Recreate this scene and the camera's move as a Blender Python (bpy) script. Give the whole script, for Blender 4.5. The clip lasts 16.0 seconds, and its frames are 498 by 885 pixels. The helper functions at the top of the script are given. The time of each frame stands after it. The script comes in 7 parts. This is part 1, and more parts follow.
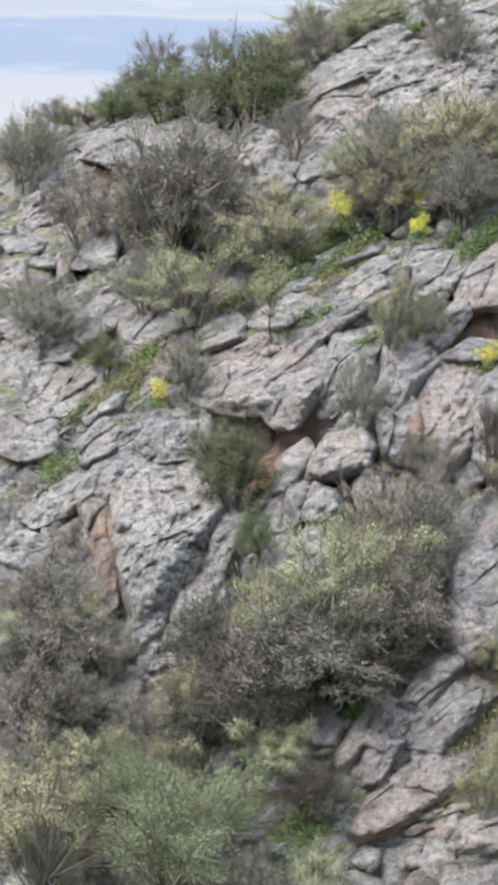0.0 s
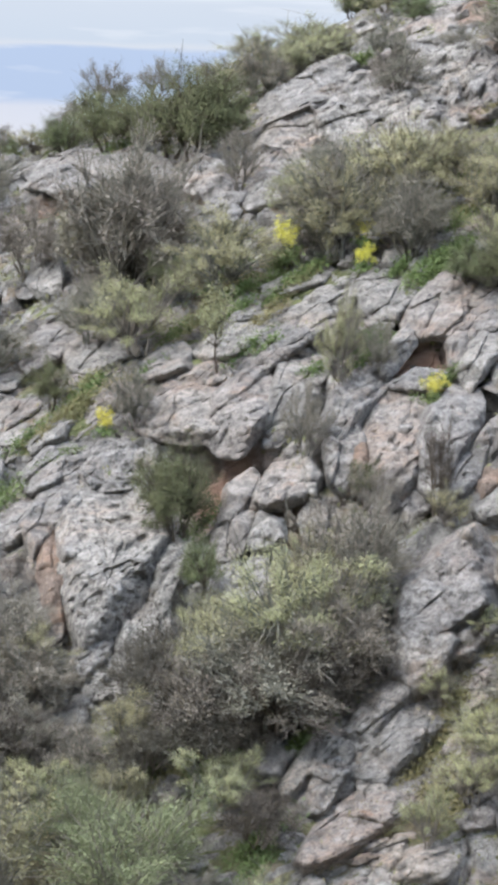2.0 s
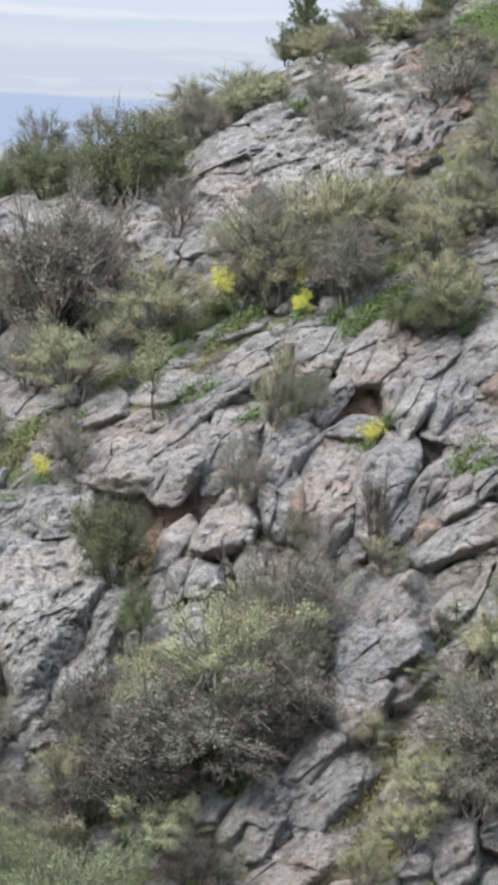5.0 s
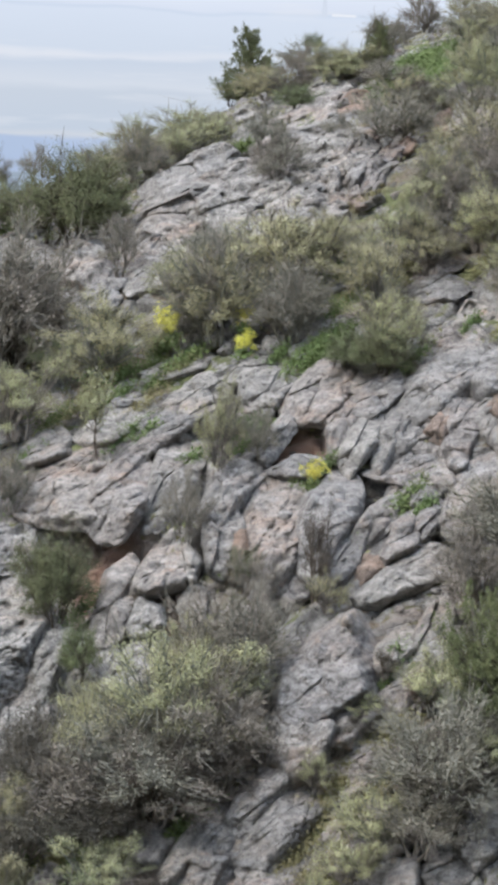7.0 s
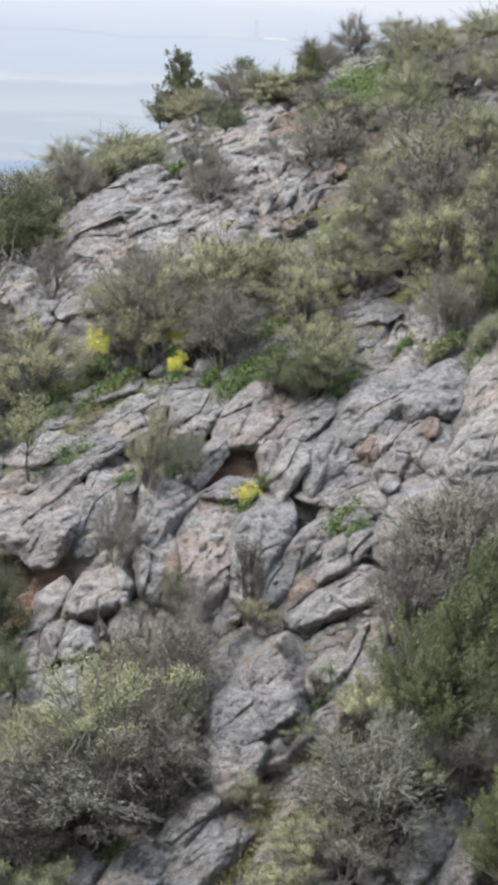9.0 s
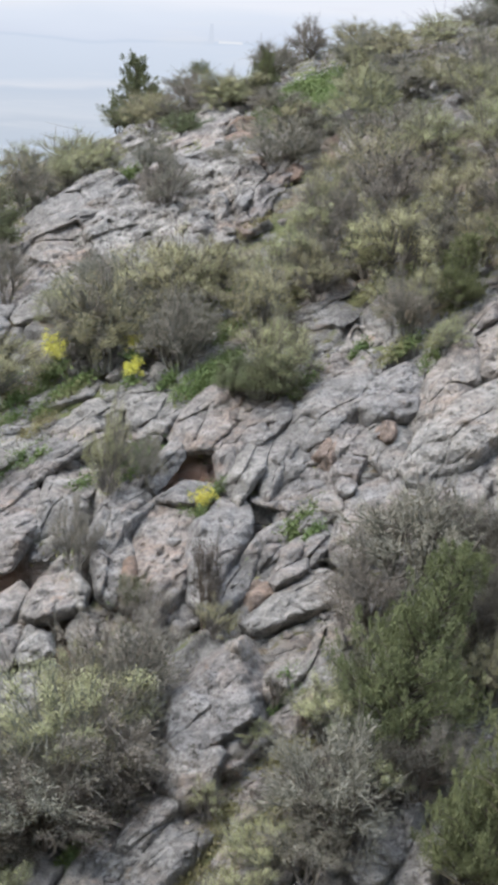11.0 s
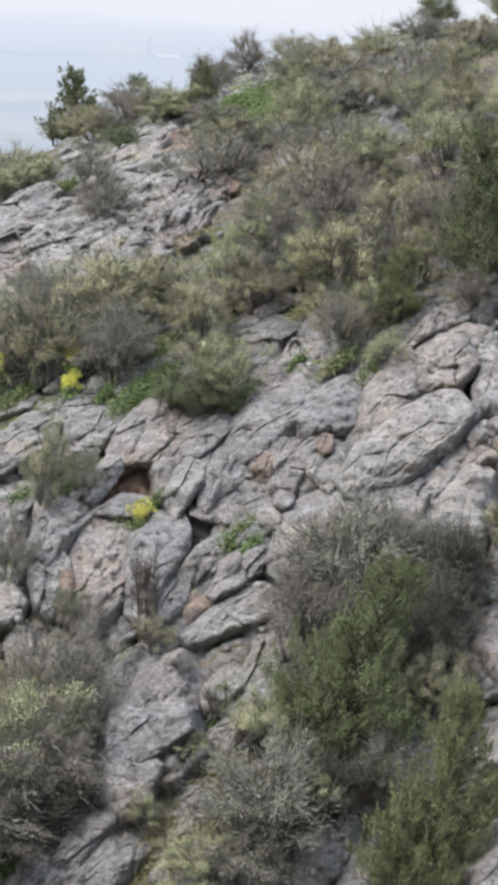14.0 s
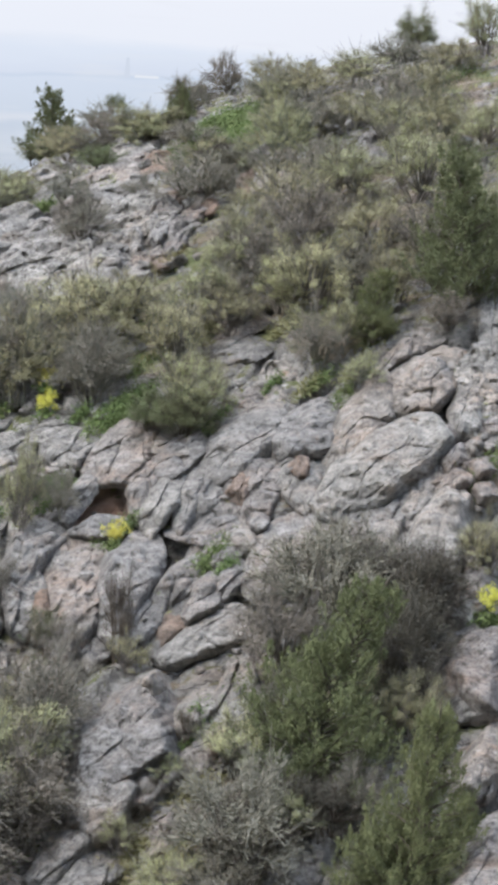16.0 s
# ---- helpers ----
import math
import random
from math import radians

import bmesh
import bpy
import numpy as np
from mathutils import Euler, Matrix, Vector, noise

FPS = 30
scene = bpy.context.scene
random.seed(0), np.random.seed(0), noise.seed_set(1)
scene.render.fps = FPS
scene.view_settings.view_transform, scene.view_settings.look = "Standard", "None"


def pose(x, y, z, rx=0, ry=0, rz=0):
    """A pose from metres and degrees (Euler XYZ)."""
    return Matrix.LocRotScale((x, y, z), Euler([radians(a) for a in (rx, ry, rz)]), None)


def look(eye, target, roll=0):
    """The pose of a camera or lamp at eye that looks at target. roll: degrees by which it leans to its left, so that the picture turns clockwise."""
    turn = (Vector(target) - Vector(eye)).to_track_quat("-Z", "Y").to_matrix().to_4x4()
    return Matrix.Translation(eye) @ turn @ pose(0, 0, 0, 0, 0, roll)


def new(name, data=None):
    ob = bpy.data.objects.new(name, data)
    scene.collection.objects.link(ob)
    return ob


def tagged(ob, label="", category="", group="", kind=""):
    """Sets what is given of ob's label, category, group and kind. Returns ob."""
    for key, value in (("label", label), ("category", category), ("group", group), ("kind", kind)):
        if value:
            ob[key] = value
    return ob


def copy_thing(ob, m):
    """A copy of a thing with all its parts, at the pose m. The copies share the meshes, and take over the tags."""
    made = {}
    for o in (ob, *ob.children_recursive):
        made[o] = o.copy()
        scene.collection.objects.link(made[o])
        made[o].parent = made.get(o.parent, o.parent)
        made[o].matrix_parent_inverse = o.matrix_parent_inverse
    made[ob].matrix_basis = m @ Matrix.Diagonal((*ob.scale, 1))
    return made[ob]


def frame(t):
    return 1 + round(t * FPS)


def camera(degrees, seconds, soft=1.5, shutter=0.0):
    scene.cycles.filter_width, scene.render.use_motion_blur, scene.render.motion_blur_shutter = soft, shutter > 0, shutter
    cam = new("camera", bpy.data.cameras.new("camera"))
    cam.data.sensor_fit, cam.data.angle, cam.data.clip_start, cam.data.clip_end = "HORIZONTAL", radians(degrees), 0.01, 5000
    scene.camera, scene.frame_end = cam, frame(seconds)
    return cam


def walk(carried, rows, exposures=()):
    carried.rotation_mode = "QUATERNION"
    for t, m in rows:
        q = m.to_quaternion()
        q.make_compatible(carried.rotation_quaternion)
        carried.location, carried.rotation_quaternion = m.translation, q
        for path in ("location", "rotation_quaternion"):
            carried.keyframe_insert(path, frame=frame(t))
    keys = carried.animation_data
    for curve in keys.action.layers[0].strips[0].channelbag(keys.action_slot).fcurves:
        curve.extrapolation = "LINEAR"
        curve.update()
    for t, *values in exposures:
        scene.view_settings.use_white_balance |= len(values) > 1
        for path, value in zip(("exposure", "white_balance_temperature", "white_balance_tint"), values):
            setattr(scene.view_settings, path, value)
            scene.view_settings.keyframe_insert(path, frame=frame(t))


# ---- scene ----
cam = camera(9.0, 16.0, soft=4.35)
EYE_AT = (0.0, 0.0, 20.0)
# seconds, yaw, pitch, roll: a hand-held turn on the spot
ROWS = [
    (0.0, -0.000, -10.300, 2.000),
    (0.5, -0.070, -10.299, 1.946),
    (1.0, -0.238, -10.206, 2.013),
    (1.5, -0.566, -10.001, 2.184),
    (2.0, -0.980, -9.734, 2.235),
    (2.5, -1.234, -9.556, 2.325),
    (3.0, -1.451, -9.393, 2.374),
    (3.5, -1.618, -9.241, 2.443),
    (4.0, -1.766, -9.111, 2.425),
    (6.5, -2.808, -8.298, 2.656),
    (7.0, -3.116, -8.080, 2.717),
    (7.5, -3.438, -7.874, 2.780),
    (8.0, -3.759, -7.718, 2.811),
    (8.5, -4.074, -7.637, 2.847),
    (9.0, -4.338, -7.613, 2.838),
    (11.5, -5.405, -7.440, 2.798),
    (12.0, -5.717, -7.368, 2.892),
    (12.5, -5.899, -7.328, 2.948),
    (13.0, -6.040, -7.289, 2.940),
    (13.5, -6.160, -7.268, 2.888),
    (14.0, -6.252, -7.214, 2.890),
    (14.5, -6.360, -7.090, 2.986),
    (15.0, -6.505, -6.966, 3.084),
    (15.5, -6.597, -6.864, 3.238),
    (16.0, -6.677, -6.800, 3.343),
]
walk(cam, [(t, pose(*EYE_AT, 90 + pitch, 0, yaw) @ pose(0, 0, 0, 0, 0, roll)) for t, yaw, pitch, roll in ROWS], [(0.0, 0.15), (4.0, 0.06), (7.0, -0.07), (16.0, -0.12)])

# ---- sky and sun: a bright overcast day ----
world = bpy.data.worlds.new("overcast_sky")
scene.world = world
world.use_nodes = True
wn = world.node_tree.nodes
sky = wn.new("ShaderNodeTexSky")
sky.sky_type, sky.sun_disc = "NISHITA", False
sky.sun_elevation, sky.sun_rotation = radians(52), radians(-60)
sky.air_density, sky.dust_density = 1.0, 6.0
haze = wn.new("ShaderNodeMixRGB")
haze.inputs[0].default_value = 0.6
haze.inputs[2].default_value = (7.85, 9.25, 11.9, 1)
world.node_tree.links.new(sky.outputs[0], haze.inputs[1])
world.node_tree.links.new(haze.outputs[0], wn["Background"].inputs[0])
wn["Background"].inputs[1].default_value = 0.31
sun_data = bpy.data.lights.new("sun", "SUN")
sun_data.energy, sun_data.angle, sun_data.color = 4.3, radians(20), (1.0, 0.98, 0.95)
sun = new("sun", sun_data)
sun.matrix_world = look((-60, 20, 120), (6, 70, 8))


# ---- materials ----
def material(name, rough=0.9):
    m = bpy.data.materials.new(name)
    m.use_nodes = True
    nt = m.node_tree
    b = nt.nodes["Principled BSDF"]
    b.inputs["Roughness"].default_value = rough
    b.inputs["Specular IOR Level"].default_value = 0.25
    return m, nt, b


def noise_node(nt, co, scale, detail=6.0, rough=0.6, stretch=None):
    n = nt.nodes.new("ShaderNodeTexNoise")
    n.inputs["Scale"].default_value, n.inputs["Detail"].default_value, n.inputs["Roughness"].default_value = scale, detail, rough
    if stretch:
        mp = nt.nodes.new("ShaderNodeMapping")
        mp.inputs["Rotation"].default_value = [radians(a) for a in stretch[0]]
        mp.inputs["Scale"].default_value = stretch[1]
        nt.links.new(co, mp.inputs[0])
        co = mp.outputs[0]
    nt.links.new(co, n.inputs["Vector"])
    return n.outputs["Fac"]


def ramp(nt, fac, stops):
    r = nt.nodes.new("ShaderNodeValToRGB")
    el = r.color_ramp.elements
    while len(el) < len(stops):
        el.new(0.5)
    for e, (p, c) in zip(el, stops):
        e.position, e.color = p, (*c, 1) if len(c) == 3 else (c[0],) * 3 + (1,)
    nt.links.new(fac, r.inputs[0])
    return r.outputs[0]


def mix(nt, fac, a, b, mode="MIX"):
    n = nt.nodes.new("ShaderNodeMixRGB")
    n.blend_type = mode
    for s, v in zip(n.inputs, (fac, a, b)):
        if isinstance(v, (int, float)):
            s.default_value = v
        elif isinstance(v, tuple):
            s.default_value = (*v, 1)
        else:
            nt.links.new(v, s)
    return n.outputs[0]


def bump(nt, b, height, strength, distance, normal=None):
    n = nt.nodes.new("ShaderNodeBump")
    n.inputs["Strength"].default_value, n.inputs["Distance"].default_value = strength, distance
    nt.links.new(height, n.inputs["Height"])
    if normal:
        nt.links.new(normal, n.inputs["Normal"])
    nt.links.new(n.outputs[0], b.inputs["Normal"])
    return n.outputs[0]


def joints(nt, pos, scale, width):
    """The relief of fine joints: low in narrow, wandering lines."""
    warp = nt.nodes.new("ShaderNodeTexNoise")
    warp.inputs["Scale"].default_value, warp.inputs["Detail"].default_value = scale * 0.9, 4
    nt.links.new(pos, warp.inputs["Vector"])
    add = nt.nodes.new("ShaderNodeVectorMath")
    add.operation = "MULTIPLY_ADD"
    nt.links.new(warp.outputs["Color"], add.inputs[0])
    add.inputs[1].default_value = (1.1 / scale,) * 3
    nt.links.new(pos, add.inputs[2])
    mp = nt.nodes.new("ShaderNodeMapping")
    mp.inputs["Rotation"].default_value = (0, radians(36), 0)
    mp.inputs["Scale"].default_value = (0.38, 0.9, 1.2)
    nt.links.new(add.outputs[0], mp.inputs[0])
    v = nt.nodes.new("ShaderNodeTexVoronoi")
    v.feature = "DISTANCE_TO_EDGE"
    v.inputs["Scale"].default_value = scale
    nt.links.new(mp.outputs[0], v.inputs["Vector"])
    return ramp(nt, v.outputs["Distance"], [(0.0, (0,)), (width, (1,))])


STRATA = ((0, 36, 0), (0.35, 1.0, 1.6))


def limestone_colour(nt, pos, grey, warm_from, warm_to, warm, lichen_pits=0.62):
    """Grey limestone: warm stains, small rusty patches, weathered dark runs, pale scoured spots, and dark lichens in
    crusts and specks, the specks also painting the shade of small pits.
    """
    base = ramp(nt, noise_node(nt, pos, 0.7, 5, 0.6), [(0.36, tuple(c * 0.84 for c in grey)), (0.5, grey), (0.64, tuple(min(c * 1.12, 0.8) for c in grey))])
    base = mix(nt, ramp(nt, noise_node(nt, pos, 0.55, 6, 0.65, STRATA), [(warm_from, (0,)), (warm_to, (0.85,))]), base, warm)
    rust = ramp(nt, noise_node(nt, pos, 0.9, 7, 0.7, ((0, 20, 40), (1, 1, 1))), [(warm_from + 0.13, (0,)), (warm_to + 0.06, (0.75,))])
    base = mix(nt, rust, base, (0.30, 0.19, 0.125))
    pale = ramp(nt, noise_node(nt, pos, 2.4, 8, 0.8, STRATA), [(0.47, (0,)), (0.60, (0.85,))])
    base = mix(nt, pale, base, tuple(min(0.6, c * 1.45) for c in grey))
    runs = ramp(nt, noise_node(nt, pos, 1.3, 8, 0.75, ((0, 0, 0), (1.7, 1.7, 0.5))), [(0.50, (0,)), (0.60, (0.7,))])
    base = mix(nt, runs, base, tuple(c * 0.55 for c in grey))
    mottle = ramp(nt, noise_node(nt, pos, 4.6, 7, 0.8), [(0.49, (0,)), (0.58, (lichen_pits,))])
    base = mix(nt, mottle, base, tuple(c * 0.42 for c in grey))
    # dark specks double as the shade inside small pits
    speck = ramp(nt, noise_node(nt, pos, 12.0, 4, 0.75), [(0.57, (0,)), (0.62, (min(1, lichen_pits * 1.3),))])
    return mix(nt, speck, base, (0.065, 0.06, 0.056))


def limestone_material(name, grey, warm_from, warm_to, warm, lichen_pits=0.62):
    m, nt, b = material(name, 0.92)
    pos = nt.nodes.new("ShaderNodeNewGeometry").outputs["Position"]
    rnd = nt.nodes.new("ShaderNodeObjectInfo").outputs["Random"]
    base = limestone_colour(nt, pos, grey, warm_from, warm_to, warm, lichen_pits)
    tone = ramp(nt, rnd, [(0, (0.86, 0.86, 0.87)), (1, (1.06, 1.05, 1.02))])
    base = mix(nt, 1.0, base, tone, "MULTIPLY")
    nt.links.new(base, b.inputs["Base Color"])
    n1 = bump(nt, b, noise_node(nt, pos, 2.6, 9, 0.74, STRATA), 0.85, 0.18)
    n2 = bump(nt, b, joints(nt, pos, 1.3, 0.03), 0.7, 0.07, n1)
    bump(nt, b, noise_node(nt, pos, 10.0, 6, 0.78), 0.9, 0.06, n2)
    return m


GREY_ROCK = limestone_material("weathered_limestone", (0.264, 0.251, 0.235), 0.48, 0.64, (0.305, 0.247, 0.205))
# stronger mottle and specks here paint in the dark of the pits
PIT_ROCK = limestone_material("pitted_limestone", (0.282, 0.269, 0.251), 0.50, 0.66, (0.33, 0.268, 0.222), 0.95)
WARM_ROCK = limestone_material("pinkish_limestone", (0.272, 0.251, 0.232), 0.45, 0.61, (0.325, 0.247, 0.198))
RUST_ROCK = limestone_material("rust_stained_limestone", (0.23, 0.18, 0.15), 0.44, 0.58, (0.27, 0.18, 0.13))


def soil_material():
    """Bedrock, with soil and thin grass lying in the flatter pockets."""
    m, nt, b = material("bedrock_soil_and_grass", 0.95)
    geo = nt.nodes.new("ShaderNodeNewGeometry")
    pos = geo.outputs["Position"]
    rock = limestone_colour(nt, pos, (0.262, 0.249, 0.231), 0.48, 0.64, (0.295, 0.235, 0.193))
    stain = nt.nodes.new("ShaderNodeAttribute")
    stain.attribute_name = "iron"
    red = ramp(nt, noise_node(nt, pos, 1.6, 6, 0.65, STRATA), [(0.36, (0.27, 0.165, 0.12)), (0.52, (0.42, 0.26, 0.19)), (0.66, (0.48, 0.35, 0.27))])
    rock = mix(nt, stain.outputs["Fac"], rock, red)
    soil = ramp(nt, noise_node(nt, pos, 2.2, 7, 0.7), [(0.3, (0.09, 0.07, 0.05)), (0.5, (0.18, 0.145, 0.105)), (0.68, (0.28, 0.235, 0.18))])
    grass = ramp(nt, noise_node(nt, pos, 6.0, 4, 0.7), [(0.3, (0.06, 0.08, 0.03)), (0.7, (0.17, 0.19, 0.075))])
    soil = mix(nt, ramp(nt, noise_node(nt, pos, 0.7, 5, 0.6), [(0.42, (0,)), (0.56, (0.85,))]), soil, grass)
    sep = nt.nodes.new("ShaderNodeSeparateXYZ")
    nt.links.new(geo.outputs["True Normal"], sep.inputs[0])
    flat = nt.nodes.new("ShaderNodeMath")
    flat.operation = "MULTIPLY_ADD"
    nt.links.new(noise_node(nt, pos, 1.3, 5, 0.6), flat.inputs[0])
    flat.inputs[1].default_value = 0.9
    nt.links.new(sep.outputs["Z"], flat.inputs[2])
    lie = nt.nodes.new("ShaderNodeAttribute")
    lie.attribute_name = "soil"
    more = nt.nodes.new("ShaderNodeMath")
    more.operation = "MULTIPLY_ADD"
    nt.links.new(lie.outputs["Fac"], more.inputs[0])
    more.inputs[1].default_value = 0.55
    nt.links.new(flat.outputs[0], more.inputs[2])
    rng = nt.nodes.new("ShaderNodeMapRange")
    rng.inputs[1].default_value, rng.inputs[2].default_value = 1.23, 1.36
    nt.links.new(more.outputs[0], rng.inputs[0])
    nt.links.new(mix(nt, rng.outputs[0], rock, soil), b.inputs["Base Color"])
    n1 = bump(nt, b, noise_node(nt, pos, 2.8, 8, 0.7, STRATA), 0.8, 0.22)
    n2 = bump(nt, b, joints(nt, pos, 1.5, 0.045), 0.9, 0.10, n1)
    bump(nt, b, noise_node(nt, pos, 13.0, 6, 0.75), 0.9, 0.07, n2)
    return m


def plant_material(name, dark, light, rough=0.9, even=0.55):
    m, nt, b = material(name, rough)
    geo = nt.nodes.new("ShaderNodeNewGeometry")
    rnd = nt.nodes.new("ShaderNodeObjectInfo").outputs["Random"]
    c = ramp(nt, geo.outputs["Random Per Island"], [(0.0, dark), (1.0, light)])
    clump = ramp(nt, noise_node(nt, geo.outputs["Position"], 5.0, 3, 0.6), [(0.38, dark), (0.60, light)])
    c = mix(nt, even, c, clump)
    c = mix(nt, ramp(nt, noise_node(nt, geo.outputs["Position"], 1.4, 3, 0.6), [(0.35, (0,)), (0.65, (0.45,))]), c, tuple(0.75 * a + 0.25 * d for a, d in zip(light, dark)))
    c = mix(nt, 1.0, c, ramp(nt, rnd, [(0, (0.86, 0.82, 0.80)), (0.35, (1.08, 1.03, 0.98)), (0.7, (0.95, 1.0, 0.92)), (1, (1.16, 1.17, 1.06))]), "MULTIPLY")
    nt.links.new(c, b.inputs["Base Color"])
    b.inputs["Specular IOR Level"].default_value = 0.05
    return m


SOIL = soil_material()
BARK = plant_material("grey_bark", (0.085, 0.08, 0.07), (0.20, 0.186, 0.165))
DARK_BARK = plant_material("dark_bark", (0.05, 0.042, 0.036), (0.11, 0.095, 0.08))
TWIG_LEAF = plant_material("dry_buds", (0.125, 0.115, 0.1), (0.28, 0.26, 0.226), even=0.75)
OLIVE_LEAF = plant_material("olive_green_leaves", (0.165, 0.166, 0.098), (0.340, 0.330, 0.205), even=0.8)
# for dark-twigged shrubs, and for shade painted into the thicket bottoms
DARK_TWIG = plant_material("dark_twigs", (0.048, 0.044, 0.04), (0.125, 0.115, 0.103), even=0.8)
SAGE_LEAF = plant_material("sage_green_leaves", (0.10, 0.12, 0.066), (0.215, 0.238, 0.145), even=0.9)
DARK_LEAF = plant_material("dark_evergreen_leaves", (0.058, 0.068, 0.038), (0.15, 0.165, 0.094), even=0.75)
JUNIPER_LEAF = plant_material("juniper_sprays", (0.046, 0.052, 0.031), (0.184, 0.192, 0.104), even=0.65)
HERB_LEAF = plant_material("fresh_green_herbs", (0.07, 0.10, 0.045), (0.165, 0.21, 0.092))
GRASS_LEAF = plant_material("dry_and_green_grass", (0.12, 0.125, 0.055), (0.29, 0.265, 0.16))
YELLOW = plant_material("yellow_flowers", (0.44, 0.41, 0.07), (0.64, 0.61, 0.17))


# ---- noise ----
PERM = np.random.RandomState(7).permutation(4096)
GRAD = np.random.RandomState(8).normal(size=(4096, 3))
GRAD /= np.linalg.norm(GRAD, axis=1)[:, None]


def perlin(p):
    i = np.floor(p).astype(np.int64)
    f = p - i
    u = f * f * f * (f * (f * 6 - 15) + 10)
    out = 0.0
    for a in (0, 1):
        for b in (0, 1):
            for c in (0, 1):
                h = PERM[(PERM[(PERM[(i[:, 0] + a) & 4095] + i[:, 1] + b) & 4095] + i[:, 2] + c) & 4095]
                g = GRAD[h]
                d = g[:, 0] * (f[:, 0] - a) + g[:, 1] * (f[:, 1] - b) + g[:, 2] * (f[:, 2] - c)
                w = (u[:, 0] if a else 1 - u[:, 0]) * (u[:, 1] if b else 1 - u[:, 1]) * (u[:, 2] if c else 1 - u[:, 2])
                out = out + w * d
    return out


def fbm(p, octaves=4, gain=0.5):
    total, amp = 0.0, 1.0
    for k in range(octaves):
        total = total + amp * perlin(p * 2.03 ** k + 17.3 * k)
        amp *= gain
    return total


def ridged(p, octaves=3):
    total, amp = 0.0, 1.0
    for k in range(octaves):
        total = total + amp * (1 - 2.2 * np.abs(perlin(p * 2.1 ** k + 9.1 * k)))
        amp *= 0.5
    return total


def worley(p, seed=0):
    """Distances to the nearest and second feature, three random numbers of the nearest, and the way from it."""
    i0 = np.floor(p).astype(np.int64)
    best = np.full(len(p), 9.0)
    second = best.copy()
    rnd, way = np.zeros((len(p), 3)), np.zeros((len(p), 3))
    for a in (-1, 0, 1):
        for b in (-1, 0, 1):
            for c in (-1, 0, 1):
                i = i0 + (a, b, c)
                h = PERM[(PERM[(PERM[(i[:, 0] + seed) & 4095] + i[:, 1]) & 4095] + i[:, 2]) & 4095]
                w = p - (i + 0.5 + 0.42 * GRAD[h])
                d = (w * w).sum(1)
                near = d < best
                second = np.where(near, best, np.minimum(second, d))
                best = np.where(near, d, best)
                rnd[near] = GRAD[(h[near] * 7 + 13) & 4095]
                way[near] = w[near]
    return np.sqrt(best), np.sqrt(second), rnd, way


def blocks(p, lift, groove, width, seed=0):
    """The relief of jointed blocks: each stands out by its own amount and slopes its own way, with open joints between."""
    f1, f2, rnd, way = worley(p, seed)
    edge = np.exp(-((f2 - f1) / width) ** 2)
    return lift * (rnd[:, 0] + 0.9 * (rnd * way).sum(1)) - groove * edge


def mesh_object(name, verts, faces, mat, smooth=True):
    """faces: an array of triangles or of quads."""
    me = bpy.data.meshes.new(name)
    verts, faces = np.asarray(verts, np.float32), np.asarray(faces, np.int32)
    n, k = faces.shape
    me.vertices.add(len(verts))
    me.vertices.foreach_set("co", verts.ravel())
    me.loops.add(n * k)
    me.loops.foreach_set("vertex_index", faces.ravel())
    me.polygons.add(n)
    me.polygons.foreach_set("loop_start", np.arange(0, n * k, k, dtype=np.int32))
    me.polygons.foreach_set("use_smooth", np.full(n, smooth))
    me.update(calc_edges=True)
    me.validate()
    me.materials.append(mat)
    return new(name, me)


# ---- the ground ----
# the hillside: a gully side that rises away and to the right, rounding off to a crest
EYE = 20.0
K0, K1, K2, K3 = 0.01057, -0.0000853, -0.00000105, 0.000000281


def base_height(x, y):
    face = EYE - 65.4 + 0.35 * x + 0.75 * y
    over = np.maximum(0.0, y - 62.0)
    xc = np.clip(x, -18, 28)
    k = K0 + K1 * xc + K2 * xc ** 2 + K3 * xc ** 3
    bend = np.where(over < 45, k * over ** 2, k * 45 ** 2 + k * 90 * (over - 45))
    face = face - bend
    near = EYE - 1.6 - 0.45 * y - 0.02 * x
    d = np.clip((face - near) / 2.0, -60, 60)
    h = near + 2.0 * np.logaddexp(0.0, d)
    return np.maximum(h, -330.0)


TURN = np.array([[math.cos(radians(36)), 0, math.sin(radians(36))], [0, 1, 0], [-math.sin(radians(36)), 0, math.cos(radians(36))]])


FACE = np.array([-0.25, -0.50, 0.83])


def nearness(x, y):
    return np.exp(-(np.maximum(0, np.hypot(x - 7, (y - 78) * 0.7) - 24) / 9) ** 2)


POCKETS = []  # x, y, z, radius of soil lying on the rock


def soil_pocket(x, y, z, radius):
    POCKETS.append((x, y, z, radius))


soil_pocket(5.26, 62.75, 3.50, 0.77)
soil_pocket(5.85, 63.16, 4.01, 0.84)
soil_pocket(6.46, 63.84, 4.70, 0.85)
soil_pocket(7.07, 64.41, 5.31, 0.71)
soil_pocket(6.03, 62.05, 3.24, 0.97)
soil_pocket(4.30, 61.13, 1.96, 0.96)
soil_pocket(3.41, 60.95, 1.51, 0.68)
soil_pocket(4.97, 61.28, 2.29, 0.82)
soil_pocket(1.49, 77.43, 10.70, 0.92)
soil_pocket(0.67, 76.91, 10.18, 0.66)
soil_pocket(2.31, 76.68, 10.68, 0.83)
soil_pocket(-0.25, 63.22, 1.90, 0.99)
soil_pocket(-1.02, 62.26, 0.95, 1.26)
soil_pocket(1.40, 61.10, 0.92, 0.82)
soil_pocket(-3.14, 63.14, 0.85, 1.13)
soil_pocket(9.31, 91.08, 17.78, 1.57)
